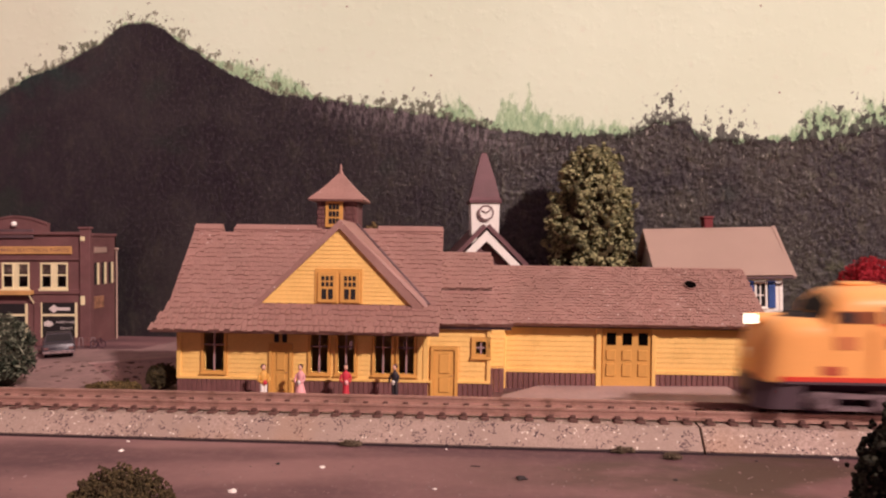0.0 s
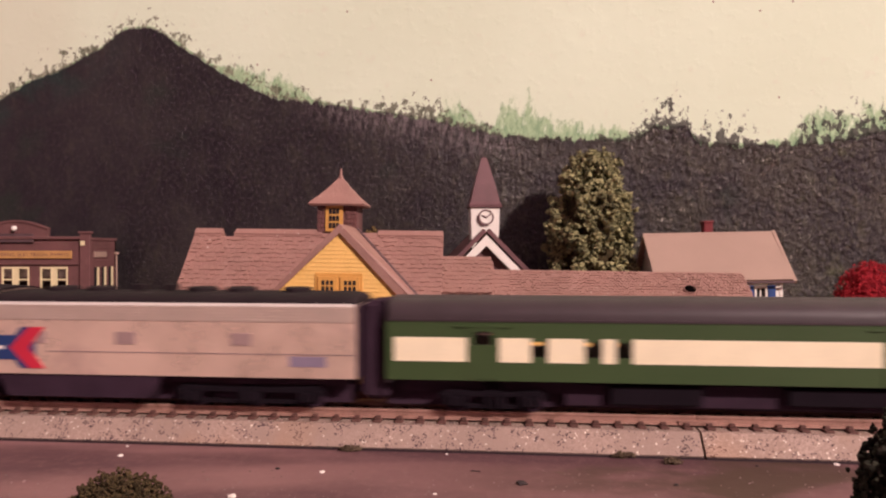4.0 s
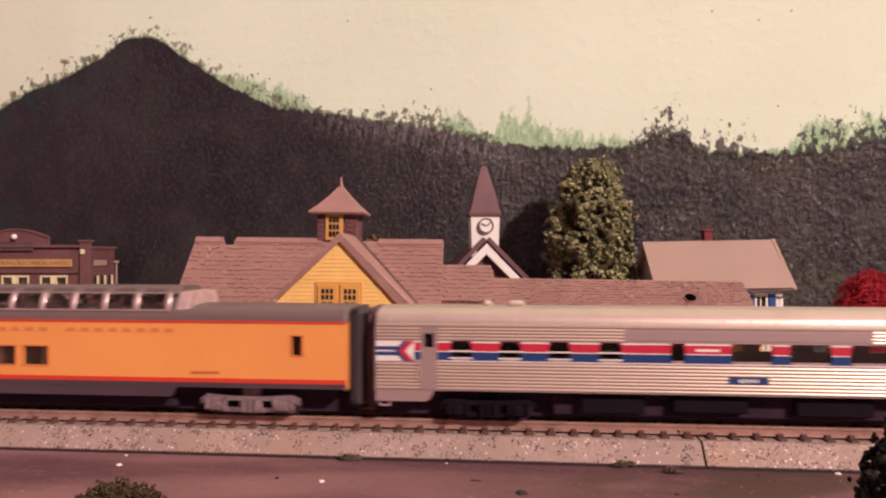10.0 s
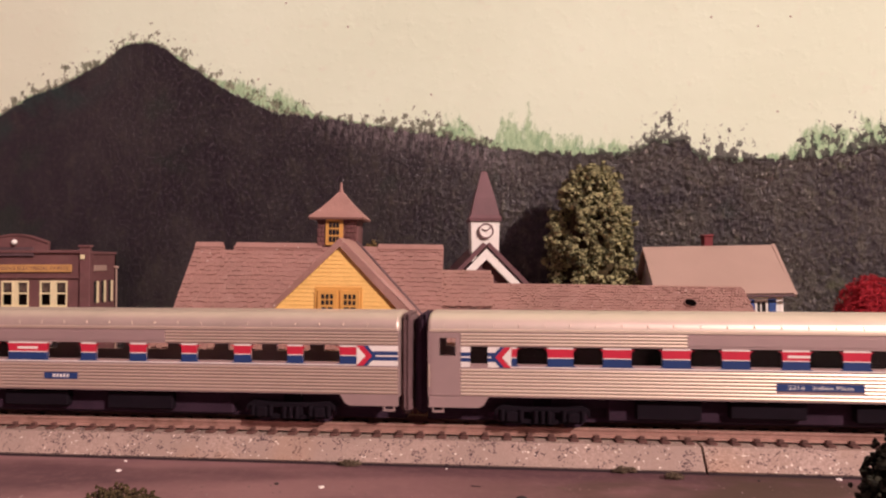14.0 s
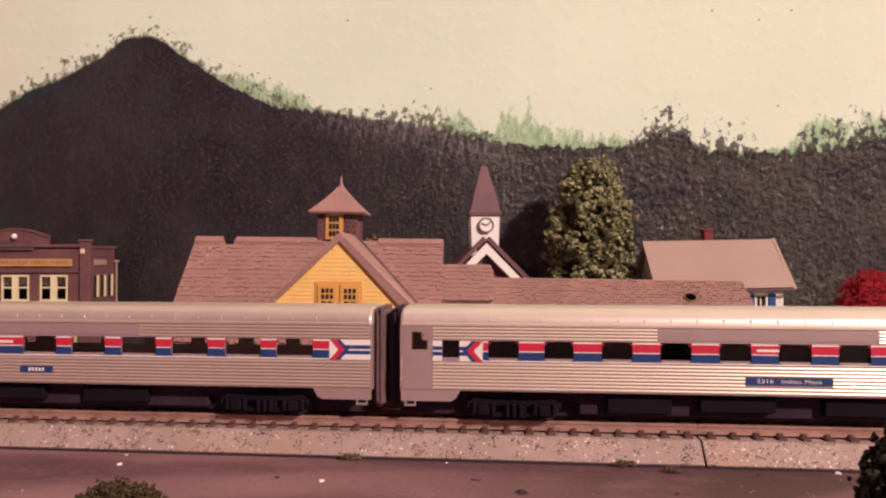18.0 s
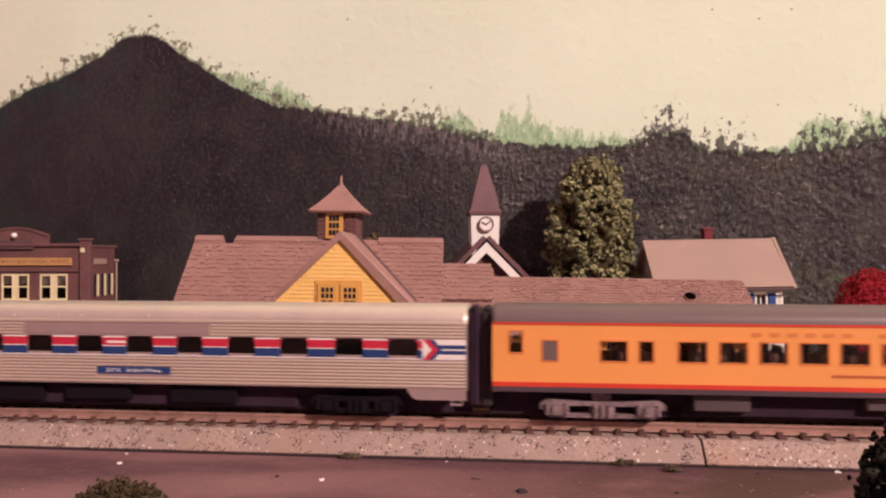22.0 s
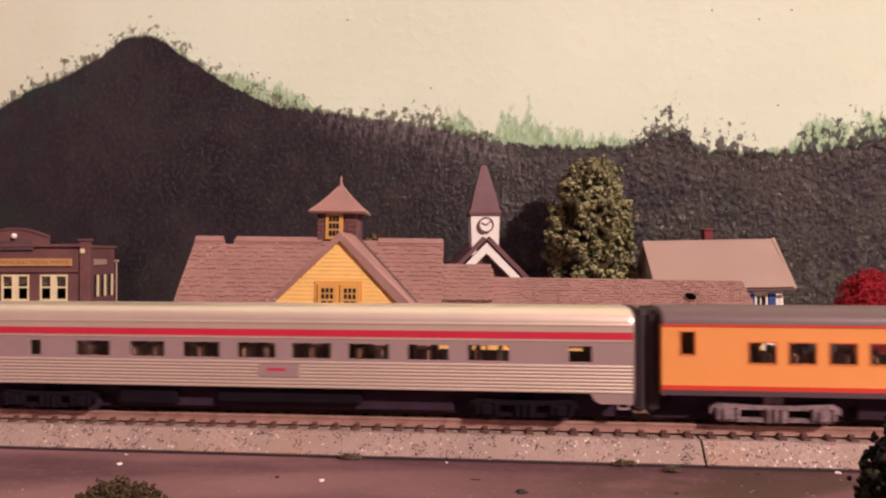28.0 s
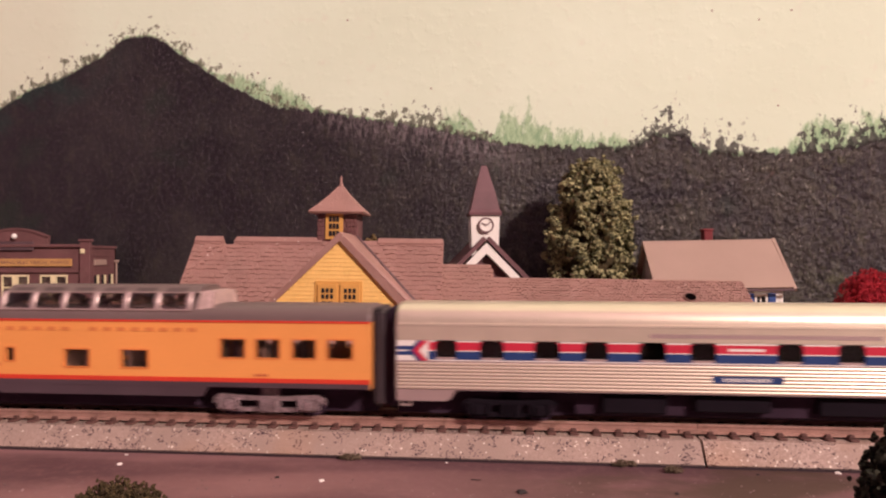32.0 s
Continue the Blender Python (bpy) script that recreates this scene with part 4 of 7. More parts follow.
    part("side_poster", Shape().slab(-0.1, 0.3, 2.5, 11, Z(548), Z(526), 0.1), M_OLDPOSTER, ob, "faded brown wall poster")
    part("downpipe", Shape().rod((0.7, 22.4, 0), (0.7, 22.4, Z(440)), 0.42, n=8), M_GREYROOF, ob, "cream corner downpipe")
    part("pipe_head", Shape().slab(-0.2, 1.6, 21.6, 23.2, Z(444), Z(439), 0.2), M_GREYROOF, ob)
    part("side_coping", Shape().slab(-1.6, 0.5, 0, 23.3, Z(418), Z(413), 0.15), M_BRICK, ob)
    part("side_panel", Shape().slab(-0.1, 0.45, 2.5, 13.5, Z(448), Z(438), 0.1), M_GREYROOF, ob, "weathered grey sign panel")
    # brick courses that stand out
    z = 1.2
    while z < Z(418):
        part("brick_course", Shape().box(-0.1, 0.16, 1.4, 21.4, z, z + 0.55), M_BRICK, ob, smooth=0)
        z += 1.5


store()


# ---- church ----
def church():
    ob = thing("church", at(16.2, 262, 0, 3), "white model church with plum spire and a clock", "church")
    part("nave_wall", Shape().box(-19, 19, 1, 44, 0, 31).prism([(-19, 31), (19, 31), (0, 49)], 1, 44, "y"), M_WHITE, ob, smooth=0)
    for k in (-1, 1):
        part("nave_roof", Shape().sheet([(0, -3, 51.0), (k * 24, -3, 26.6), (k * 24, 46, 26.6), (0, 46, 51.0)][::-k], 1.6), M_SPIRE, ob, smooth=0)
        part("barge_board", Shape().prism([(0, 49.8), (k * 24, 25.3), (k * 24, 21.8), (0, 45.8)][::k], -2.6, -1.8, "y"), M_WHITE, ob, "white barge board", smooth=0)
    part("gable_recess", Shape().prism([(-9, 36.4), (9, 36.4), (0, 45.6)], 0.4, 1.05, "y"), M_SPIRE, ob, "dark plum gable panel", smooth=0)
    tw = part("tower", Shape().loft([[(sx * r, 7 + sy * r, z) for sx, sy in ((-1, -1), (1, -1), (1, 1), (-1, 1))] for r, z in ((4.9, 40), (5.5, 61))]), M_WHITE, ob, smooth=0)
    dial = part("clock_face", Shape().rod((0.2, 1.9, 56.6), (0.2, 0.75, 56.6), 2.7, n=24), M_WHITE, tw, "round clock with dark ring")
    ring = Shape()
    for i in range(24):
        a, b = 2 * math.pi * i / 24, 2 * math.pi * (i + 1) / 24
        ring.prism([(0.2 + math.cos(a) * 2.4, 56.6 + math.sin(a) * 2.4), (0.2 + math.cos(a) * 2.95, 56.6 + math.sin(a) * 2.95), (0.2 + math.cos(b) * 2.95, 56.6 + math.sin(b) * 2.95), (0.2 + math.cos(b) * 2.4, 56.6 + math.sin(b) * 2.4)][::-1], 0.55, 0.8, "y")
    part("clock_ring", ring.welded(), M_SPIRE, dial, smooth=0)
    part("clock_pointer", Shape().rod((0.2, 0.6, 56.5), (1.9, 0.6, 57.8), 0.26, n=6).rod((0.2, 0.6, 56.5), (-1.5, 0.6, 57.4), 0.26, n=6), M_SPIRE, dial)
    sp = part("spire", Shape().loft([[(sx * r, 7 + sy * r, z) for sx, sy in ((-1, -1), (1, -1), (1, 1), (-1, 1))] for r, z in ((6.1, 60.6), (6.2, 61.4), (5.5, 62.6), (3.9, 69.5), (1.15, 79.4), (0.8, 79.9))]), M_SPIRE, tw, smooth=0)
    part("spire_edge", Shape().slab(-6.2, 6.2, 0.8, 13.2, 60.2, 61.0, 0.2), M_SPIRE, sp)


church()


# ---- white house with blue shutters ----
def house():
    ob = thing("white_house", at(106.4, 262, 0.5, -1.5, -1.0), "white model house with tan-grey gable roof and blue shutters", "house")
    part("wall", Shape().box(-24, 22.4, 0, 28, 0, 33), M_WHITE, ob, smooth=0)
    for a in (21.2, -24):
        part("gable_wall", Shape().prism([(0, 33), (28, 33), (14, 50)], a, a + 1.2), M_WHITE, ob, smooth=0)
    rf = part("roof", Shape().sheet([(-26.2, -3.4, 32.4), (25.2, -3.4, 32.4), (25.2, 14, 50.7), (-26.2, 14, 50.7)], 1.0).sheet([(25.2, 31.4, 32.4), (-26.2, 31.4, 32.4), (-26.2, 14, 50.7), (25.2, 14, 50.7)], 1.0), M_GREYROOF, ob, smooth=0)
    part("barge_board", Shape().sheet([(24.8, -3.8, 31.8), (26.0, -3.8, 31.8), (26.0, 14, 51.1), (24.8, 14, 51.1)], 1.4), M_GREYROOF, rf, smooth=0)
    part("gutter", Shape().slab(-26, 25, -4.0, -3.2, 31.0, 31.8, 0.15), M_ROOFDARK, rf)
    ch = part("chimney", Shape().slab(-1.2, 2.2, 15.5, 19.5, 46, 55.0, 0.2), M_REDBRICK, ob, "red brick chimney")
    part("chimney_cap", Shape().slab(-1.5, 2.5, 15.1, 19.9, 54.4, 55.3, 0.2), M_REDBRICK, ch)
    for x in (12.3, -6, -18):
        w = sash(ob, x, x + 3.3, 0, 20.4, 29.0, 2, 1, M_WHITE, 0.5, 0.7)
        # dark sheet on the wall face, standing in for an unlit room
        part("inside", Shape().box(x, x + 3.3, -0.12, 0.02, 20.4, 29.0), M_DARK, w, smooth=0)
        for a in (x - 3.8, x + 4.3):
            sb = part("shutter", Shape().slab(a, a + 2.8, -0.8, 0.0, 19.8, 30.0, 0.12), M_BLUE, ob, "blue shutter")
            for i in range(7):
                part("slat", Shape().box(a + 0.4, a + 2.4, -1.0, -0.7, 20.6 + i * 1.15, 21.2 + i * 1.15), M_BLUE, sb, smooth=0)
    sash(ob, 12.3, 15.6, 0, 5, 13, 2, 1, M_WHITE, 0.5, 0.7)
    z = 1.0
    while z < 31:
        part("siding_board", Shape().prism([(0.05, z), (-0.25, z), (-0.05, z + 1.8), (0.05, z + 1.8)], 21.1, 22.3), M_WHITE, ob, smooth=0)
        z += 1.8


house()


# ---- trees and bushes ----
def clumps(shape, rnd, c, rx, ry, h, n, size, sub=1):
    """Many small foam clumps on an uneven egg-shaped crown."""
    for i in range(n):
        t = (i + 0.5) / n
        a = i * 2.39996 + rnd.uniform(-0.3, 0.3)
        z = t * h
        w = math.sqrt(max(0.0, 1 - ((z / h - 0.42) / 0.60) ** 2)) if z / h > 0.42 else 0.86 + 0.14 * (z / h / 0.42)
        k = rnd.uniform(0.82, 1.06)
        s = size * rnd.uniform(0.7, 1.3)
        p = (c[0] + math.cos(a) * rx * w * k, c[1] + math.sin(a) * ry * w * k, c[2] + z)
        for j in range(20):
            o = [max(-s, min(s, rnd.gauss(0, s * 0.45))) for _ in range(3)]
            shape.lump((p[0] + o[0], p[1] + o[1], p[2] + o[2]), s * rnd.uniform(0.2, 0.42), rnd.random() * 50, 0.9, (1, 1, 0.9), sub, scale=2.6)


def tall_tree():
    rnd = random.Random(11)
    ob = thing("tall_tree", at(62.3, 291), "tall oval model tree of clumped yellow-green foam", "tree")
    part("trunk", Shape().lathe([(2.6, 0), (1.9, 6), (1.5, 30), (0.5, 76)], 0, 0, 10), M_BARK, ob)
    for i in range(7):
        a = i * 2.4
        part("limb", Shape().rod((0, 0, 14 + i * 8), (math.cos(a) * 12, math.sin(a) * 12, 22 + i * 8), 0.8, 0.3, 6), M_BARK, ob)
    # dark core lump: the shade between the clumps, put into its colour
    part("crown_shade_core", Shape().lump((0, 0, 42), 10.0, 5, 0.3, (1.22, 1.15, 3.4), 3), M_SHRUB, ob, "dark core standing in for shade among the clumps")
    sh = Shape()
    clumps(sh, rnd, (0, 0, 8), 16.0, 14.2, 75.5, 190, 3.5, 2)
    part("crown", sh, M_LEAF, ob)


def bush(name, m, rx, ry, h, n, size, mat, label, seed, category="bush", group=""):
    rnd = random.Random(seed)
    ob = thing(name, m, label, category, group)
    part("stem", Shape().rod((0, 0, -0.2), (0, 0, h * 0.6), 0.6, 0.3, 6), M_BARK, ob)
    sh = Shape().lump((0, 0, h * 0.46), h * 0.42, seed, 0.35, (rx / h * 1.9, ry / h * 1.9, 1.0), 3)
    for i in range(n):
        a, e = rnd.uniform(0, 6.283), math.asin(rnd.uniform(-0.55, 1))
        k = rnd.uniform(0.85, 1.05)
        p = (math.cos(a) * math.cos(e) * rx * k, math.sin(a) * math.cos(e) * ry * k, h * 0.46 + math.sin(e) * h * 0.5 * k)
        for j in range(5):
            sh.lump([q + rnd.gauss(0, size * 0.6) for q in p], size * rnd.uniform(0.3, 0.65), rnd.random() * 50, 0.8, (1, 1, 1), 2 if size > 1.1 else 1, scale=2.4)
    part("foliage", sh, mat, ob)
    return ob


tall_tree()
bush("red_tree", at(169.3, 275), 13.4, 11, 40.6, 1300, 0.6, M_REDLEAF, "round crimson model tree of fine foam", 21, "tree")


def leafy_bush(m, rx, ry, h, label, seed):
    """A bush of narrow pointed leaves round a dark core that stands in for shade."""
    rnd = random.Random(seed)
    ob = thing("leafy_bush", m, label, "bush")
    part("stem", Shape().rod((0, 0, -0.2), (0, 0, h * 0.6), 0.6, 0.3, 6), M_BARK, ob)
    # dark core lump: shade behind the leaves as colour
    part("crown_shade_core", Shape().lump((0, 0, h * 0.46), h * 0.43, seed, 0.35, (rx / h * 1.9, ry / h * 1.9, 1.0), 3), M_BUSH, ob, "dark core standing in for shade among the leaves")
    sh = Shape()
    for i in range(1500):
        a, e = rnd.uniform(0, 6.283), math.asin(rnd.uniform(-0.6, 1))
        k = rnd.uniform(0.84, 1.04)
        c = Vector((math.cos(a) * math.cos(e) * rx * k, math.sin(a) * math.cos(e) * ry * k, h * 0.46 + math.sin(e) * h * 0.5 * k))
        d = Vector((rnd.gauss(0, 1), rnd.gauss(0, 1), rnd.gauss(-0.2, 0.8))).normalized()
        n = d.cross(Vector((rnd.gauss(0, 1), rnd.gauss(0, 1), rnd.gauss(0, 1)))).normalized()
        t, g, w = d.cross(n), rnd.uniform(0.9, 1.7), rnd.uniform(0.22, 0.42)
        sh.add([c - d * g, c + t * w, c + d * g, c - t * w, c + n * 0.16, c - n * 0.1], [(0, 1, 4), (1, 2, 4), (2, 3, 4), (3, 0, 4), (1, 0, 5), (2, 1, 5), (3, 2, 5), (0, 3, 5)])
    part("foliage", sh, M_FLECK, ob, smooth=0)


leafy_bush(at(-138, 214), 10.5, 10, 24, "dark green leafy bush with pale narrow leaves beside the road", 22)
bush("dark_bush", at(57.4, 85), 5.9, 5, 25.4, 460, 0.8, M_BUSH, "dark green foam bush at the board's edge", 23)
bush("olive_bush", at(-42.2, 90), 7.4, 6, 16.2, 1200, 0.36, M_BROWNBUSH, "low olive-brown foam bush on the board", 24)
bush("dark_bush", at(-86.6, 213), 4.4, 4, 7.8, 260, 0.55, M_SHRUB, "small dark olive bush beside the station wall", 25)
bush("olive_bush", at(-101, 212), 8.0, 3, 2.2, 160, 0.6, M_OLIVE, "low olive moss clump near the track", 26)
bush("olive_bush", at(-27.5, 264), 5, 3, 53, 200, 1.3, M_OLIVE, "olive shrub behind the station roof", 27)


# ---- the train: every vehicle's own space has x from its front (left) end, y across, z over the rail top, mm ----
M_STEEL = paint("fluted_silver", (0.90, 0.79, 0.615), 0.34, 0.72, 0.04, coarse=30, fine=200, relief=0.0, spec=0.5, even=True)
M_STEELROOF = paint("silver_roof", (0.74, 0.635, 0.53), 0.42, 0.62, 0.05, coarse=30, fine=200, relief=0.0, spec=0.5, even=True)
M_STEELFLAT = paint("flat_silver", (0.45, 0.33, 0.31), 0.45, 0.45, 0.04, coarse=30, fine=200, relief=0.0, even=True)
M_UPYEL = paint("armour_yellow", (0.80, 0.325, 0.090), 0.42, var=0.05, coarse=30, relief=0.01)
M_LOCOBRIGHT = paint("fresh_yellow", (0.86, 0.41, 0.125), 0.36, var=0.06, coarse=30, relief=0.01)
M_LOCODULL = paint("faded_yellow", (0.60, 0.262, 0.072), 0.45, var=0.12, coarse=26, relief=0.01, dirt=(0.5, 0.17, 0.06), dirt_shade_amount=0.4)
M_UPGREY = paint("harbour_grey", (0.145, 0.100, 0.094), 0.48, var=0.08, coarse=30, relief=0.01)
M_SILL = paint("sill_grey", (0.074, 0.047, 0.056), 0.5, var=0.15, coarse=40, relief=0.01)
M_BELLOWS = paint("worn_rubber", (0.12, 0.068, 0.070), 0.7, var=0.25)
M_WINTRIM = plain("window_trim", (0.66, 0.20, 0.055), 0.45)
M_DOMEPOST = paint("dome_post", (0.50, 0.38, 0.35), 0.24, 0.5, 0.05, relief=0.0, even=True)
M_BAREPLASTIC = paint("bare_plastic", (0.44, 0.31, 0.28), 0.55, var=0.25, coarse=300)
M_UPRED = plain("stripe_red", (0.62, 0.05, 0.025), 0.45)
M_RED = plain("band_red", (0.52, 0.024, 0.052), 0.45)
M_NAVY = plain("band_blue", (0.018, 0.045, 0.15), 0.45)
M_BAND = plain("band_white", (0.78, 0.73, 0.67), 0.45)
M_GREEN = paint("coach_green", (0.042, 0.074, 0.026), 0.45, var=0.08, coarse=30, relief=0.01)
M_CREAMBAND = plain("cream_band", (0.88, 0.80, 0.56), 0.45)
# black raised in tone to lift the shaded gaps under the train
M_BLACK = paint("lifted_black", (0.038, 0.021, 0.034), 0.85, var=0.2, spec=0.1)
M_BOXGREY = paint("grey_box", (0.085, 0.057, 0.056), 0.6, var=0.15)
# darker copy of that black for trucks and boxes the lamp reaches
M_TRUCKBLACK = paint("lit_truck_black", (0.0095, 0.006, 0.0095), 0.85, var=0.2, spec=0.1)
M_BLACKROOF = paint("black_roof", (0.042, 0.028, 0.032), 0.55, var=0.15)
# truck mottling: shaded cutouts and highlights of the frames, put into the colour
M_TRUCK = paint("silver_truck", (0.27, 0.195, 0.20), 0.45, 0.25, var=0.35, coarse=420, relief=0.12, dirt=(0.07, 0.042, 0.042), dirt_shade_amount=0.95)
M_LOCOTRUCK = paint("mottled_truck", (0.20, 0.14, 0.15), 0.55, 0.15, var=0.4, coarse=420, relief=0.12, dirt=(0.045, 0.028, 0.032), dirt_shade_amount=1.0)
M_DULLSTEEL = paint("dull_silver", (0.53, 0.40, 0.345), 0.42, 0.5, 0.12, coarse=30, fine=200, relief=0.01, dirt=(0.36, 0.25, 0.24), dirt_shade_amount=0.5)
M_DULLGREY = paint("dull_grey", (0.325, 0.225, 0.225), 0.5, 0.3, 0.12, coarse=30, fine=200, relief=0.01, dirt=(0.24, 0.16, 0.165), dirt_shade_amount=0.4)
M_TIREDSTEEL = paint("tired_silver", (0.735, 0.605, 0.475), 0.36, 0.68, 0.06, coarse=30, fine=200, relief=0.0, spec=0.5, even=True)
M_TIREDROOF = paint("tired_roof", (0.61, 0.50, 0.42), 0.42, 0.6, 0.07, coarse=30, fine=200, relief=0.0, spec=0.5, even=True)
M_SEAT = paint("coach_seat", (0.27, 0.155, 0.11), 0.7)
M_TINT = clear("coach_glass", (0.99, 0.98, 0.97), 0.04, 1.3)
M_DOME = clear("dome_glass", (0.985, 0.96, 0.96), 0.12, 1.2)
M_LAMP = Nodes("headlamp_glow")
M_LAMP.set(M_LAMP.bsdf, "Emission_Color", (1.0, 0.93, 0.72, 1))
M_LAMP.set(M_LAMP.bsdf, "Emission_Strength", 7.0)
M_LAMP = M_LAMP.mat
M_PORT = plain("porthole_orange", (0.58, 0.20, 0.07), 0.45)
M_PORTPANE = plain("porthole_pane", (0.24, 0.075, 0.03), 0.35)
M_WORN = paint("worn_silver", (0.73, 0.56, 0.445), 0.33, 0.45, 0.16, coarse=22, fine=140, relief=0.02, dirt=(0.42, 0.29, 0.27), dirt_shade_amount=0.55)
M_WORNBLUE = plain("worn_blue", (0.23, 0.19, 0.26), 0.5)
M_LETTERPALE = plain("letter_rust", (0.66, 0.215, 0.065), 0.5)
M_LETTER = plain("letter_red", (0.45, 0.09, 0.04), 0.5)
M_LOCOROOF = paint("sooty_roof", (0.016, 0.010, 0.012), 0.75, var=0.25, spec=0.2)
HALF = 9.4


def pierced(x0, x1, y0, y1, z0, z1, cuts, sh=None):
    sh = sh or Shape()
    xs = sorted({x0, x1, *[c[0] for c in cuts], *[c[1] for c in cuts]})
    for a, b in zip(xs, xs[1:]):
        z = z0
        for c in sorted((c for c in cuts if c[0] <= a and b <= c[1]), key=lambda c: c[2]):
            if c[2] > z:
                sh.box(a, b, y0, y1, z, c[2])
            z = max(z, c[3])
        if z < z1:
            sh.box(a, b, y0, y1, z, z1)
    return sh


def spans(x0, x1, z0, z1, cuts):
    out = [(x0, x1)]
    for a, b, c, d in cuts:
        if c < z1 and d > z0:
            out = [q for s, e in out for q in ((s, min(e, a)), (max(s, b), e)) if q[1] - q[0] > 0.05]
    return out


def band(ob, name, x0, x1, z0, z1, mat, cuts=(), proud=0.1, label="", corner=0.0, up=True):
    """A painted stripe on both sides, broken by the windows, with rounded window corners."""
    edges = {round(q, 3) for c in cuts for q in c[:2] if c[3] < 25}
    for y in (-1, 1):
        for a, b in spans(x0, x1, z0, z1, cuts):
            l = corner if round(a, 3) in edges else 0.0
            r = corner if round(b, 3) in edges else 0.0
            p, q, k = (z0, z1, -1) if up else (z1, z0, 1)
            poly = [(a, p), (b, p)]
            poly += [(b, q + k * r), (b + r * 0.3, q + k * r * 0.3), (b + r, q)] if r else [(b, q)]
            poly += [(a - l, q), (a - l * 0.3, q + k * l * 0.3), (a, q + k * l)] if l else [(a, q)]
            part(name, Shape().prism(poly, *sorted((y * (HALF - 0.7 * bool(corner)), y * (HALF + proud))), "y"), mat, ob, label, smooth=0)


def flat_mark(ob, name, poly, mat, proud=0.14, label=""):
    """A flat painted mark, drawn in x and z, on both sides."""
    for y in (-1, 1):
        a, b = sorted((y * (HALF - 0.05), y * (HALF + proud)))
        part(name, Shape().prism(poly, a, b, "y"), mat, ob, label, smooth=0)


def roof_ring(x, zc, zt, half=HALF):
    pts = []
    n = 9
    for i in range(2 * n + 1):
        t = math.pi * i / (2 * n)
        c, s = math.cos(t), math.sin(t)
        pts.append((x, half * math.copysign(abs(c) ** 0.62, c), zc + (zt - zc) * abs(s) ** 0.8))
    return pts


def roof_part(ob, L, zc, zt, mat, name="roof", label=""):
    sh = Shape().loft([roof_ring(0, zc, zt - 0.5, HALF - 0.3), roof_ring(0.35, zc, zt - 0.1, HALF), roof_ring(0.9, zc, zt), roof_ring(L - 0.9, zc, zt), roof_ring(L - 0.35, zc, zt - 0.1, HALF), roof_ring(L, zc, zt - 0.5, HALF - 0.3)])
    return part(name, sh, mat, ob, label, smooth=50)


TREAD = 3.05                                 # wheel radius
WHEELS = []


def truck(ob, x0, x1, mat, axles=2):
    """A bogie: side frames, springs, boxes and wheels on the rails."""
    c = (x0 + x1) / 2
    sh = Shape()
    for y in (-1, 1):
        a, b = sorted((y * 6.6, y * 7.6))
        sh.prism([(x0, 2.9), (x0 + 1.2, 3.9), (x1 - 1.2, 3.9), (x1, 2.9), (x1, 4.4), (x1 - 1.6, 5.4), (c + 4, 4.9), (c - 4, 4.9), (x0 + 1.6, 5.4), (x0, 4.4)], a, b, "y")
        sh.prism([(x0 + 1.6, 1.3), (x1 - 1.6, 1.3), (x1 - 2.2, 2.2), (x0 + 2.2, 2.2)], a, b, "y")
        sh.slab(c - 2.7, c + 2.7, a, b, 1.0, 4.5, 0.2)
        for k in range(axles):
            ax = x0 + 3.7 + (x1 - x0 - 7.4) * k / (axles - 1)
            sh.slab(ax - 1.8, ax + 1.8, a, b, 1.5, 4.3, 0.2).slab(ax - 1.3, ax + 1.3, *sorted((y * 7.5, y * 8.5)), 1.7, 4.0, 0.25)
            for d in (-2.1, 2.1):
                sh.rod((ax + d, y * 7.9, 2.0), (ax + d, y * 7.9, 4.4), 0.55, n=8)
        for d in (-1.5, 0, 1.5):
            sh.rod((c + d, y * 7.9, 1.5), (c + d, y * 7.9, 4.2), 0.5, n=8)
    sh.box(c - 2, c + 2, -6.6, 6.6, 3.5, 6.8)
    tr = part("truck", sh, mat, ob, "detailed bogie frame")
    for k in range(axles):
        ax = x0 + 3.7 + (x1 - x0 - 7.4) * k / (axles - 1)
        for y in (-1, 1):
            w = part("wheel", Shape().rod((0, y * 4.1, 0), (0, y * 5.4, 0), TREAD, n=20).rod((0, y * 3.9, 0), (0, y * 4.2, 0), TREAD + 0.4, n=20), M_BLACK, tr)
            WHEELS.append((w, ax))
        part("axle", Shape().rod((ax, -4.1, TREAD), (ax, 4.1, TREAD), 0.5, n=8), M_BLACK, tr)


def ends(ob, L, zt=22.5, skin=None, bellows=None, reach=3.2):
    for x, k in ((0, -1), (L, 1)):
        part("end_wall", Shape().box(*sorted((x - k * 0.05, x - k * 0.9)), -HALF + 0.3, HALF - 0.3, 7.0, zt), skin or M_BLACK, ob, smooth=0)
        d = part("diaphragm", Shape().slab(*sorted((x + k * reach, x - k * 0.1)), -6.8, 6.8, 2.6, 25.2, 1.0), bellows or M_BLACK, ob, "rubber gangway bellows")
        for q in (0.6, 1.5):
            part("fold", Shape().slab(*sorted((x + k * q, x + k * (q + 0.4))), -7.2, 7.2, 4.0, 25.6, 0.2), bellows or M_BLACK, d)
        part("coupler", Shape().slab(*sorted((x - k * 4, x + k * 2.9)), -1.0, 1.0, 3.0, 4.6, 0.3), M_BLACK, ob)


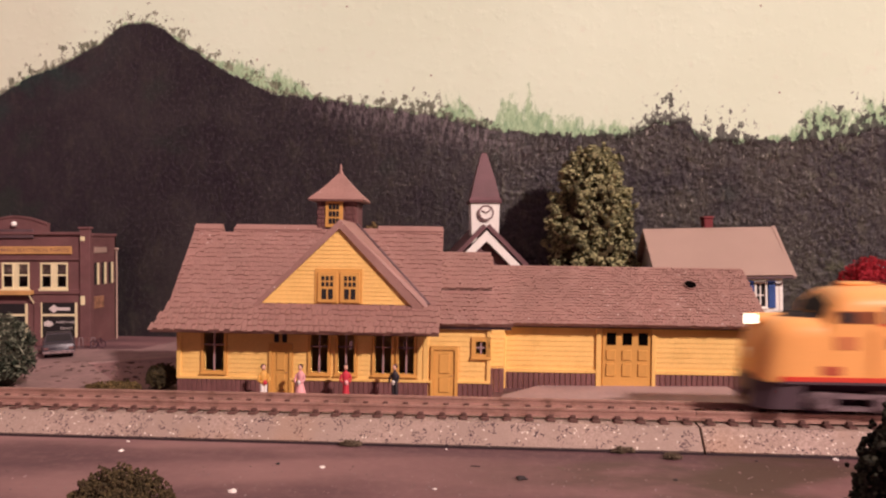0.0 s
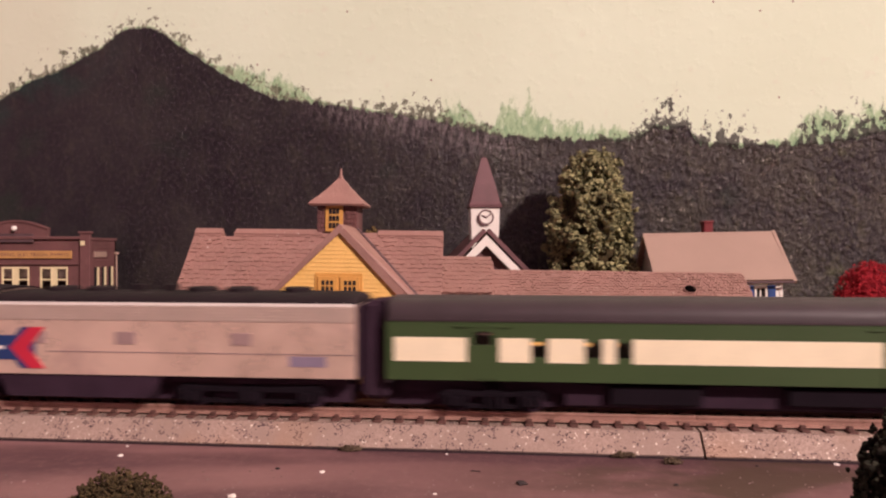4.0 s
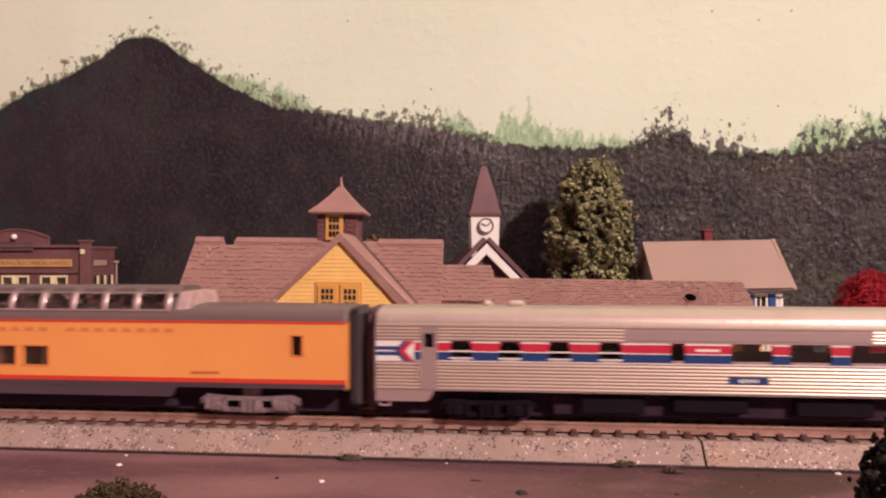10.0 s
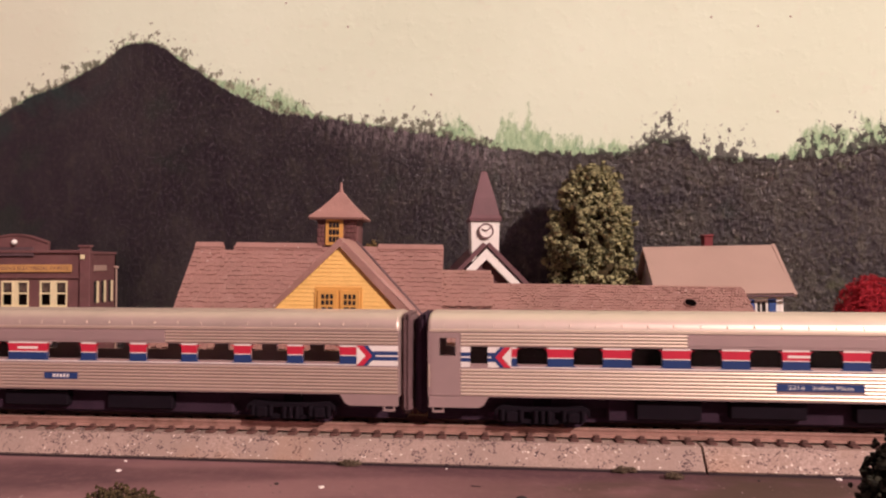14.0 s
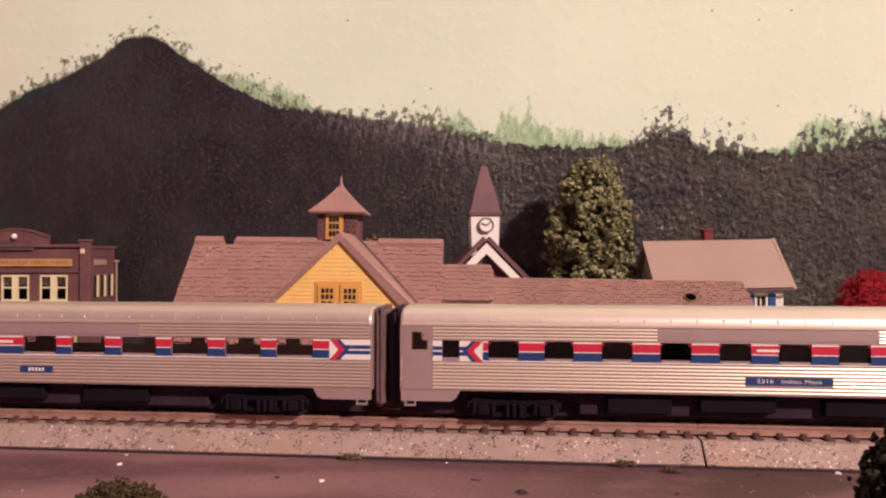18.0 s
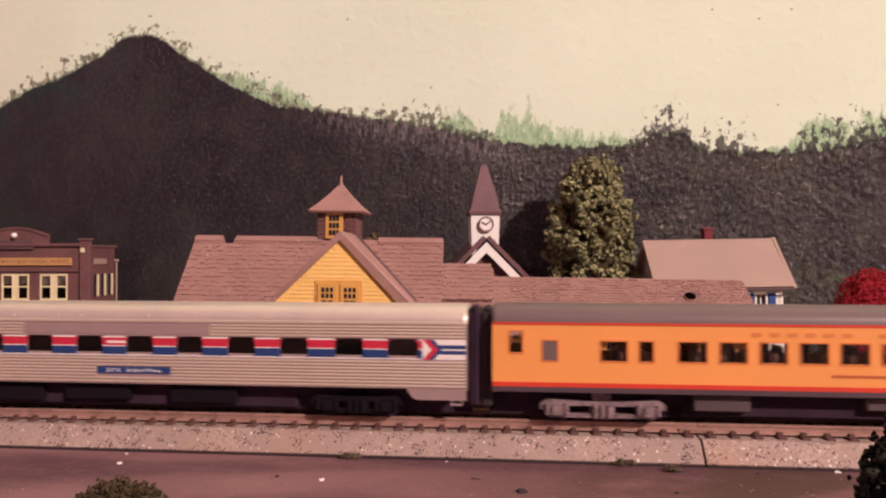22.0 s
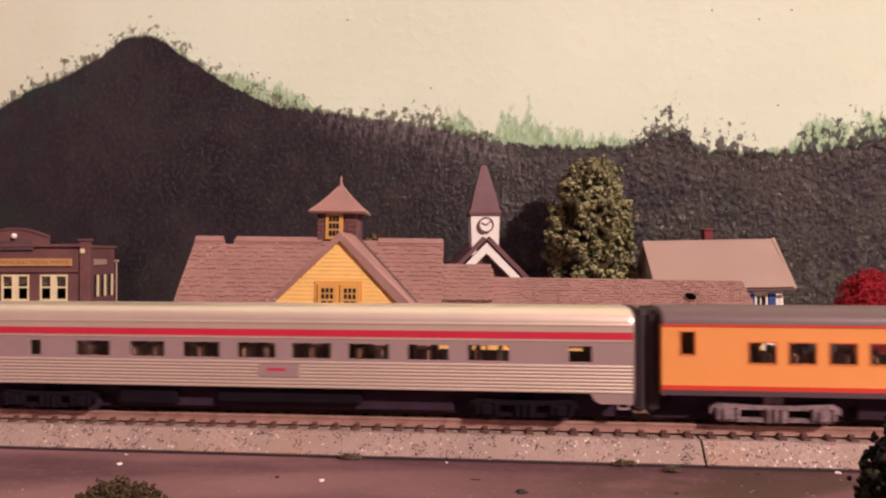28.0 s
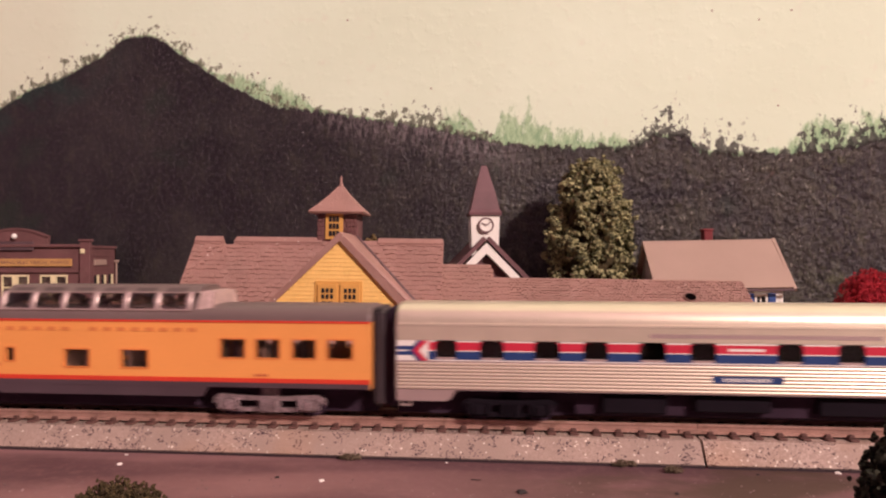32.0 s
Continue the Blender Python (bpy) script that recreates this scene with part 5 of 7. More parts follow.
def panes(ob, wins):
    for x0, x1, z0, z1 in wins:
        for y in (-1, 1):
            part("window", Shape().box(x0, x1, *sorted((y * (HALF - 0.65), y * (HALF - 0.5))), z0, z1), M_TINT, ob, "dark tinted window", smooth=0)


def seats(ob, x0, x1, step=5.4):
    sh = Shape()
    x = x0
    while x < x1:
        for y in (-5.2, 5.2):
            sh.slab(x, x + 3.4, y - 3.2, y + 3.2, 8.3, 10.8, 0.3).slab(x + 2.6, x + 3.6, y - 3.2, y + 3.2, 10.4, 16.3, 0.4)
        x += step
    part("seat_row", sh, M_SEAT, ob, "rows of brown moulded seats")


def shell(ob, L, z0, zc, wins, mat):
    for y in (-1, 1):
        part("side_panel", pierced(0, L, *sorted((y * HALF, y * (HALF - 0.8))), z0, zc, wins).welded(), mat, ob, smooth=0)
    part("floor_pan", Shape().box(0.9, L - 0.9, -HALF + 0.8, HALF - 0.8, z0, z0 + 0.8), M_BLACK, ob, smooth=0)


def underframe(ob, L, lo, hi, mat=None, boxes=()):
    part("underframe", Shape().box(3, L - 3, -5.5, 5.5, 4.6, 7.2), M_BLACK, ob, smooth=0)
    part("centre_tank", Shape().slab(lo, hi, -5.8, 5.8, 1.6, 7.1, 0.4), M_BLACK, ob)
    # added black box: keeps the shadowed gap below the car dark
    part("gap_filler", Shape().box(-0.8, L + 0.8, -3.2, 3.2, 0.9, 7.0), M_BLACK, ob, smooth=0)
    for a, b, z in boxes:
        for y in (-1, 1):
            part("equipment_box", Shape().slab(a, b, *sorted((y * 7.8, y * 5.7)), z, 6.9, 0.25), mat or M_TRUCKBLACK, ob)


def flutes(ob, x0, x1, z0, z1, n, cuts=(), mat=None):
    """Raised corrugations along both sides."""
    p = (z1 - z0) / n
    for y in (-1, 1):
        for i in range(n):
            a = z0 + i * p
            for s, e in spans(x0, x1, a, a + p, cuts):
                q = [(y * (HALF - 0.05), a + 0.02 * p), (y * (HALF + 0.12), a + 0.09 * p), (y * (HALF + 0.19), a + 0.26 * p), (y * (HALF + 0.165), a + 0.46 * p), (y * (HALF + 0.115), a + 0.70 * p), (y * (HALF - 0.03), a + 0.90 * p)]
                part("flute", Shape().prism(q, s, e), mat or M_STEEL, ob, smooth=50)


def skirts(ob, L, ends_at, mat):
    """The deeper apron plates at the ends of a fluted coach."""
    for y in (-1, 1):
        a, b = sorted((y * HALF, y * (HALF - 0.7)))
        for x0, x1, w in ends_at:
            prof = [(x0, 7.9), (x0, 4.9), (x1, 4.9), (x1, 7.9)]
            if w > 0:
                prof = [(x0, 7.9), (x0, 4.9), (x1 - 1.6, 4.9), (x1 - 0.5, 5.5), (x1 + 0.9, 7.9)]
            else:
                prof = [(x0 - 0.9, 7.9), (x0 + 0.5, 5.5), (x0 + 1.6, 4.9), (x1, 4.9), (x1, 7.9)]
            part("end_skirt", Shape().prism(prof, a, b, "y"), mat, ob, smooth=0)
        for x in (1.0, L - 3.6):
            st = Shape().box(x, x + 0.35, *sorted((y * 9.3, y * 8.9)), 3.9, 5.2).box(x + 2.2, x + 2.55, *sorted((y * 9.3, y * 8.9)), 3.9, 5.2).box(x, x + 2.55, *sorted((y * 9.5, y * 8.6)), 3.75, 4.1)
            part("step", st, mat, ob, smooth=0)


def arrow(ob, x, k, z0, z1, end, cuts=()):
    """The pointed mark at a band's end; k: the way it points; end: where the white tail ends."""
    zm, h = (z0 + z1) / 2, (z1 - z0) / 2
    a, b = sorted((x, end))
    band(ob, "white_tail", a, b, z0, z1, M_BAND, [(p, q, 0, 24) for p, q, *_ in cuts if a < p and q < b], 0.10)
    for d in (0.08, -0.46):
        c, e = sorted((x + k * 2.6, end))
        band(ob, "blue_line", c, e, zm + h * d, zm + h * (d + 0.38), M_NAVY, [(p, q, 0, 24) for p, q, *_ in cuts if a < p and q < b], 0.13)
    for name, mat, d, p in (("blue_chevron", M_NAVY, 4.5, 0.15), ("red_chevron", M_RED, 3.5, 0.18), ("white_point", M_BAND, 2.0, 0.21)):
        poly = [(x, z0), (x + k * (d - 2.0), z0), (x + k * d, zm), (x + k * (d - 2.0), z1), (x, z1)]
        flat_mark(ob, name, poly if k > 0 else poly[::-1], mat, p)


TRAIN = "vehicles of the passing train"


def silver_coach(label, wins, L=162.0, door=None, arrows=(9.0, 151.5), plate=None, patch=None, words="", louvre=(), bands=(13.95, 18.45), roof_z=25.9, mark=None, upper=4, grey_ends=False, blackout=None, smooth_top=False, coat=None, top_coat=None):
    """A fluted silver coach with red, white and blue window band."""
    ob = thing("passenger_coach", at(0, 0), label, "train coach", TRAIN)
    z0, z1 = bands
    zr = (z0 + z1) / 2
    shell(ob, L, 7.4, 21.9, wins, M_STEELFLAT)
    panes(ob, wins)
    roof_part(ob, L, 21.9, roof_z, top_coat or (M_STEEL if smooth_top else M_STEELROOF), label="smooth silver roof")
    rib = Shape()
    for y in (-1, 1):
        rib.prism([(y * 9.35, 21.7), (y * 9.6, 21.8), (y * 9.55, 22.3), (y * 9.2, 22.5)], 0.4, L - 0.4)
    part("drip_rail", rib, coat or M_STEEL, ob)
    lug = mesh_of("roof_lug", Shape().lump((0, 0, 0), 0.19, 1, 0, (0.8, 1, 3.2), 1), [M_STEELROOF])
    for y in (-1, 1):
        for i in range(int(L / 5.6)):
            twin("roof_lug", lug, ob, at(3.5 + i * 5.6, y * 9.2, 23.1))
    # added black wall inside: blocks the view through, so the windows look unlit
    if blackout:
        part("window_blackout", Shape().box(*blackout, -0.4, 0.4, 8.2, 21.8), M_DARK, ob, "added black wall that keeps the windows dark", smooth=0)
    cuts = list(wins)
    if door:
        d0, d1 = door
        cuts.append((d0, d1, 0, 30))
        for y in (-1, 1):
            part("door", Shape().slab(d0 + 0.15, d1 - 0.15, *sorted((y * (HALF - 0.2), y * (HALF + 0.12))), 7.6, 21.4, 0.1) if not any(w[0] > d0 and w[1] < d1 for w in wins) else
                 pierced(d0 + 0.15, d1 - 0.15, *sorted((y * (HALF - 0.2), y * (HALF + 0.12))), 7.6, 21.4, [w for w in wins if w[0] > d0 and w[1] < d1]), M_STEELFLAT, ob, "plain grey side door", smooth=0)
            part("grab_rail", Shape().rod((d0 - 0.3, y * 9.8, 9.5), (d0 - 0.3, y * 9.8, 14.5), 0.14, n=6), M_STEEL, ob)
    lo, hi = 0.3, L - 0.3
    if door and d0 < 3:
        lo = d1
    top = cuts + ([(patch[0], patch[1], 18.9, 21.2)] if patch else [])
    flutes(ob, lo, hi, 7.6, z0 - 0.25, 8, [c for c in cuts if c[3] > 25] + ([(plate[0], plate[1], plate[2], plate[3])] if plate else []), coat)
    if smooth_top:
        band(ob, "upper_panel", lo, hi, z1 + 0.1, 21.7, M_STEEL, cuts, 0.1, "smooth bright upper panel")
        band(ob, "letter_board", 56, 104, 19.5, 20.4, M_STEELFLAT, proud=0.14, label="flat grey letter board")
    else:
        flutes(ob, lo, hi, z1 + 0.25, 21.6, upper, top, coat)
    if patch:
        band(ob, "letter_board", patch[0], patch[1], 19.1, 21.0, M_STEELFLAT, proud=0.12, label="flat grey letter board")
    a, b = arrows
    band(ob, "red_band", a, b, zr + 0.10, z1 - 0.3, M_RED, cuts, 0.1, "red window stripe", 0.75, True)
    band(ob, "blue_band", a, b, z0 + 0.25, zr - 0.10, M_NAVY, cuts, 0.1, "blue window stripe", 0.75, False)
    for p, q in ((z1 - 0.3, z1), (z0, z0 + 0.25), (zr - 0.10, zr + 0.10)):
        band(ob, "white_line", a, b, p, q, M_BAND, cuts, 0.12, "thin white line")
    if a > 2:
        arrow(ob, a, -1, z0, z1, lo, wins)
    if b < L - 2:
        arrow(ob, b, 1, z0, z1, hi, wins)
    if plate:
        band(ob, "name_plate", *plate, M_NAVY, proud=0.16, label="blue plate with white lettering")
        if words:
            m = at((plate[0] + plate[1]) / 2, -HALF - 0.2, (plate[2] + plate[3]) / 2, 0, 0, 90)
            lettering(words, 1.25, M_BAND, ob, m, fit=(plate[1] - plate[0]) * 0.74)
        else:
            x = plate[0] + 2.2
            while x < plate[1] - 2.4:
                band(ob, "letter_bar", x, x + 0.5, plate[2] + 0.35, plate[3] - 0.35, M_BAND, proud=0.2)
                x += 0.85
    for x0, x1 in mark or ():
        band(ob, "small_lettering", x0, x1, zr + 0.65, zr + 1.2, M_BAND, proud=0.13)
    for x0, x1 in louvre:
        for z in (z0 + 0.65, z0 + 2.2):
            band(ob, "grille_bar", x0 - 0.3, x1 + 0.3, z, z + 0.32, M_BAND, proud=0.16)
    if grey_ends:
        for x, w in ((25.2, 2.0), (32.0, 3.6)):
            part("roof_vent", Shape().slab(x - w / 2, x + w / 2, -1.6, 1.6, roof_z - 0.3, roof_z + 1.2, 0.5), M_STEELROOF, ob, "small pale roof vent")
    skirts(ob, L, [(0.2, 13, 1), (L - 13, L - 0.2, -1)], M_STEELFLAT)
    ends(ob, L, 22.5, M_STEELFLAT, M_BELLOWS if grey_ends else M_BLACK, 2.6 if grey_ends else 3.2)
    underframe(ob, L, 40, L - 40, boxes=[(46, 60, 2.6), (66, 82, 3.2), (92, 108, 2.8)])
    truck(ob, 15, 36, M_TRUCKBLACK)
    truck(ob, L - 36, L - 15, M_TRUCKBLACK)
    return ob


def yellow_car(label, wins, L=162.0, dome=None, letters=None, small=(), skirt=None, boxes=(), frosted=(), trucks=((10.6, 38), (124.5, 151))):
    """A smooth orange-yellow streamliner with grey roof and red lines."""
    ob = thing("passenger_coach", at(0, 0), label, "train coach", TRAIN)
    shell(ob, L, 8.0, 22.4, wins, M_UPYEL)
    panes(ob, wins)
    for y in (-1, 1):
        for x0, x1, z0, z1 in wins:
            a, b = sorted((y * (HALF - 0.1), y * (HALF + 0.12)))
            part("window_frame", Shape().box(x0 - 0.3, x0, a, b, z0 - 0.3, z1 + 0.3).box(x1, x1 + 0.3, a, b, z0 - 0.3, z1 + 0.3).box(x0, x1, a, b, z1, z1 + 0.3).box(x0, x1, a, b, z0 - 0.3, z0), M_WINTRIM, ob, smooth=0)
    roof_part(ob, L, 22.4, 26.1, M_UPGREY, label="smooth dark grey roof")
    band(ob, "red_line", 0.1, L - 0.1, 22.05, 22.55, M_UPRED, proud=0.14, label="thin red line")
    band(ob, "red_line", 0.1, L - 0.1, 8.35, 9.35, M_UPRED, proud=0.12, label="thin red line")
    band(ob, "grey_sill", 0.1, L - 0.1, 7.2, 8.35, M_SILL, proud=0.1, label="dark grey sill")
    if letters:
        x = letters[0]
        while x < letters[1]:
            if not letters[0] + (letters[1] - letters[0]) * 0.38 < x < letters[0] + (letters[1] - letters[0]) * 0.47:
                band(ob, "letter_bar", x, x + 2.0, 19.85, 20.75, M_LETTERPALE, proud=0.11)
            x += (letters[1] - letters[0]) / 14.0
    for a, b, z in small:
        x = a
        while x < b:
            band(ob, "letter_bar", x, x + 0.55, z - 0.3, z + 0.3, M_LETTER, proud=0.11)
            x += 0.85
    for a, b in frosted:
        band(ob, "frosted_pane", a, b, *PZ, M_UPGREY, proud=-0.4, label="pale frosted pane")
    if skirt:
        a, b = skirt
        for y in (-1, 1):
            part("side_skirt", Shape().prism([(a, 7.4), (a + 1.5, 4.9), (b - 1.5, 4.9), (b, 7.4)], *sorted((y * HALF, y * (HALF - 0.7))), "y"), M_SILL, ob, smooth=0)
    if dome:
        a, b = dome
        def ring(x, w0, w1, z0, z1):
            return [(x, -w0, z0), (x, w0, z0), (x, w1, z1), (x, -w1, z1)]
        part("dome_base", Shape().loft([ring(a - 6, 8.6, 7.6, 23.2, 24.6), ring(a - 2, 8.9, 8.3, 23.0, 24.7), ring(b + 2, 8.9, 8.3, 23.0, 24.7), ring(b + 6, 8.6, 7.6, 23.2, 24.6)]), M_UPGREY, ob, "grey base of the glass dome")
        lid = part("dome_roof", Shape().loft([ring(a - 0.4, 4.3, 3.4, 30.0, 30.4), ring(b + 2.0, 4.3, 3.4, 30.0, 30.4)]), M_UPGREY, ob)
        n = 6
        w = (b - a) / n
        arc = [(8.4 - 6.2 * (1 - math.cos(radians(q))), 24.7 + 6.2 * math.sin(radians(q)), radians(q)) for q in range(0, 41, 8)]
        for i in range(n):
            x0, x1 = a + i * w + 0.75, a + (i + 1) * w - 0.75
            for y in (-1, 1):
                loops = []
                for yy, zz, q in arc:
                    def across(d):
                        return [(x0 + (x1 - x0) * u / 6, y * (yy + (0.25 * (1 - (u / 3 - 1) ** 2) + d) * math.cos(q)), zz + d * math.sin(q)) for u in range(7)]
                    loops.append(across(-0.2) + across(-0.05)[::-1])
                part("dome_pane", Shape().loft(loops), M_DOME, lid, "clear bulging dome pane", smooth=60)
                part("upper_pane", Shape().sheet([(x0 + 0.6, y * 6.5, 29.05), (x1 - 0.6, y * 6.5, 29.05), (x1 - 0.6, y * 5.1, 29.8), (x0 + 0.6, y * 5.1, 29.8)][::-y], 0.15), M_BOXGREY, lid, "small dark upper dome pane", smooth=0)
        for i in range(n + 1):
            x = a + i * w
            for y in (-1, 1):
                loops = [[(x + 0.8 * math.cos(radians(k)), y * (yy + 0.45 * math.sin(radians(k)) * math.cos(q)), zz + 0.45 * math.sin(radians(k)) * math.sin(q)) for k in range(0, 360, 30)] for yy, zz, q in arc]
                part("dome_post", Shape().loft(loops), M_DOMEPOST, lid, "shiny silver dome post", smooth=60)
        for y in (-1, 1):
            part("dome_rail", Shape().rod((a - 0.8, y * 8.65, 24.75), (b + 0.8, y * 8.65, 24.75), 0.28, n=8), M_DOMEPOST, lid)
            part("dome_rail", Shape().rod((a - 0.8, y * 7.05, 28.75), (b + 0.8, y * 7.05, 28.75), 0.2, n=8), M_DOMEPOST, lid)
            part("upper_frame", Shape().sheet([(a - 0.4, y * 7.0, 28.7), (b + 2.0, y * 7.0, 28.7), (b + 2.0, y * 4.2, 30.15), (a - 0.4, y * 4.2, 30.15)][::-y], 0.3), M_UPGREY, lid, "grey frame of the upper panes", smooth=0)
        rise = [(-5.6, 24.9), (-4.2, 25.2), (-3.0, 26.2), (-1.8, 28.0), (-0.9, 29.2), (-0.3, 29.8)]
        part("dome_fairing", Shape().loft([ring(a + d, 7.9, 7.7 - (z - 24.6) * 0.55, 24.4, z) for d, z in rise]), M_UPGREY, ob, "rising grey fairing before the dome")
        part("dome_fairing", Shape().loft([ring(b + 0.3, 8.3, 4.6, 24.4, 29.9), ring(b + 2.1, 8.2, 4.6, 24.4, 29.9)]), M_UPGREY, ob)
        rnd = random.Random(8)
        part("bare_edge", Shape().loft([ring(b + 2.0 + i * 0.6, 8.35 - i * 0.05 + rnd.uniform(-0.15, 0.25), 5.6 + rnd.uniform(-0.3, 0.3), 24.3, 29.3 + rnd.uniform(-0.35, 0.15)) for i in range(7)]), M_BAREPLASTIC, ob, "pale unpainted rear edge of the dome")
        x = a + 3
        while x < b - 4:
            for y in (-3.5, 3.5):
                part("dome_seat", Shape().slab(x, x + 3, y - 2, y + 2, 25.2, 26.6, 0.3).slab(x + 2.2, x + 3, y - 2, y + 2, 26.2, 27.8, 0.3), M_SEAT, ob, "brown seat under the dome")
            x += 5.6
    seats(ob, 20, L - 20)
    ends(ob, L, 22.8, M_UPYEL, M_BLACKROOF)
    underframe(ob, L, 42, L - 42, M_BOXGREY, boxes)
    for a, b in trucks:
        truck(ob, a, b, M_TRUCK)
    return ob


def e_unit(label, body, roof, nose_mat, truck_mat, silver=False, lit=False):
    """A streamlined diesel with a rounded nose; x = 0 is its nose."""
    L = 128.5
    ob = thing("diesel_locomotive", at(0, 0), label, "locomotive", TRAIN)
    def ring(x, w, zs, zt, z0=7.6):
        side = [(w, z0), (w, zs), (w * 0.985, zs + (zt - zs) * 0.35), (w * 0.90, zs + (zt - zs) * 0.66), (w * 0.66, zs + (zt - zs) * 0.88), (w * 0.34, zs + (zt - zs) * 0.975)]
        def lean(z):
            return x - max(0.0, 20.5 - z) * 0.15 * max(0.0, min(1.0, (4.0 - x) / 4.0))
        return [(lean(b), -a, b) for a, b in side] + [(lean(zt), 0, zt)] + [(lean(b), a, b) for a, b in side[::-1]]
    nose = [ring(-3.4, 3.6, 11.5, 15.4, 8.8), ring(-3.1, 5.6, 13.0, 17.8, 8.1), ring(-2.2, 7.4, 14.6, 19.6, 7.7), ring(-0.8, 8.7, 15.8, 20.7), ring(1.2, 9.25, 16.6, 21.3), ring(4.0, 9.4, 17.0, 21.6), ring(8.8, 9.4, 17.2, 21.8)]
    if silver:
        part("nose", Shape().loft(nose[:5]), nose_mat, ob, "blunt red nose", smooth=60)
        part("nose_side", Shape().loft(nose[4:]), body, ob, smooth=60)
        part("glare_panel", Shape().loft([ring(x, w + 0.07, 18.0, zt + 0.12, 17.3) for x, w, zt in ((-2.2, 7.4, 19.6), (-0.8, 8.7, 20.7), (1.2, 9.25, 21.3), (4.0, 9.4, 21.6), (9.0, 9.4, 21.9))]), M_LOCOROOF, ob, "black glare panel on the nose", smooth=60)
    else:
        part("nose", Shape().loft(nose), nose_mat, ob, "blunt rounded nose", smooth=60)
        part("glare_panel", Shape().loft([[(x, -w, z - 0.6), (x, w, z - 0.6), (x, w * 0.7, z + 0.12), (x, -w * 0.7, z + 0.12)] for x, w, z in ((0.6, 3.4, 21.0), (4.0, 5.4, 21.6), (8.9, 6.4, 21.9))]), M_LOCOROOF, ob, "dark glare panel on the nose")
    cab = [ring(8.7, 9.4, 17.2, 21.8), ring(9.2, 9.4, 18.2, 22.5), ring(11.0, 9.4, 21.0, 26.0), ring(12.8, 9.4, 22.0, 27.5), ring(16, 9.4, 22.2, 28.1), ring(24, 9.4, 22.3, 28.3)]
    part("cab", Shape().loft(cab), body, ob, smooth=40)
    part("cab_roof", Shape().loft([ring(23.9, 9.42, 22.3, 28.3), ring(34, 9.42, 23.0, 27.9), ring(40, 9.4, 24.2, 27.4)]), body, ob, smooth=40)
    if silver:
        part("cab_top", Shape().loft([ring(8.6, 9.42, 19.2, 22.0, 18.6), ring(10.9, 9.3, 22.0, 26.1, 20.6), ring(12.4, 8.9, 25.6, 27.6, 24.4), ring(15, 9.0, 25.8, 28.2, 25.0), ring(24, 9.0, 25.8, 28.6, 25.0), ring(40, 9.0, 25.2, 27.9, 24.8)]), roof, ob, "black cab roof", smooth=40)
    else:
        part("end_cap", Shape().loft([ring(L - 0.5, 9.41, 24.0, 26.5), ring(L, 9.3, 23.8, 26.2), ring(L + 0.4, 9.0, 23.0, 25.4)]), body, ob, "yellow rounded rear end", smooth=45)
    part("body", Shape().box(23.5, L, -HALF, HALF, 7.6, 24.4), body, ob, smooth=0)
    part("roof", Shape().loft([[(x, y, z) for _, y, z in roof_ring(0, 24.3, zt, HALF - ins)] for x, zt, ins in ((30, 27.0, 0), (L - 3, 27.0, 0), (L - 0.6, 26.6, 0.2), (L, 25.8, 0.6))]), roof, ob, smooth=45)
    for x in (52, 62, 88, 98, 112):
        part("roof_fan", Shape().lathe([(3.6, 26.6), (3.6, 27.7), (3.1, 28.0), (0.5, 28.0)], x, 0, 18), roof, ob, "round roof fan")
    for x in (71, 79):
        part("exhaust_stack", Shape().slab(x, x + 2.4, -1.4, 1.4, 26.5, 28.6, 0.2), roof, ob)
    part("horn", Shape().slab(15.4, 22.6, -1.8, 1.8, 28.0, 28.9, 0.3), body if not silver else roof, ob, "low hump on the cab roof")
    part("roof_hatch", Shape().lathe([(3.1, 27.4), (3.1, 28.9), (2.6, 29.2), (0.4, 29.2)], 28.8, 0, 18), M_LOCOROOF, ob, "dark round hatch behind the cab")
    # windshield, cab side windows, portholes
    for y in (-1, 1):
        part("windshield", Shape().sheet([(8.6, y * 0.5, 22.5), (8.9, y * 6.6, 21.3), (10.2, y * 6.2, 24.2), (10.6, y * 0.5, 26.2)][::-y], 0.5), M_DARK, ob, "dark raked windshield pane")
        a, b = sorted((y * (HALF - 0.3), y * (HALF + 0.1)))
        if silver:
            part("cab_window", Shape().slab(12.2, 16.4, a, b, 20.0, 22.6, 0.05), M_DARK, ob, "dark cab side window")
        else:
            part("cab_window", Shape().slab(10.8, 19.4, a, b, 20.3, 23.0, 0.1), M_PORTPANE, ob, "brown cab side window")
            part("cab_pane", Shape().slab(11.6, 14.6, *sorted((y * (HALF - 0.3), y * (HALF + 0.16))), 20.6, 22.7, 0.05), M_DARK, ob, "dark sliding pane")
        part("nose_panel", Shape().slab(10.4, 15.2, *sorted((y * (HALF - 0.2), y * (HALF + 0.1))), 14.7, 17.6, 0.1), M_PORT if not silver else M_STEELFLAT, ob, "square nose hatch")
        part("emblem", Shape().slab(7.6 if not silver else 16.4, 12.0 if not silver else 20.4, *sorted((y * (HALF - 0.2), y * (HALF + 0.12))), 9.2, 11.2, 0.1), M_LETTER if not silver else M_WORNBLUE, ob, "small painted emblem")
        part("cab_door", Shape().slab(18.6, 22.6, *sorted((y * (HALF - 0.2), y * (HALF + 0.08))), 9.4, 19.6, 0.05), body, ob)
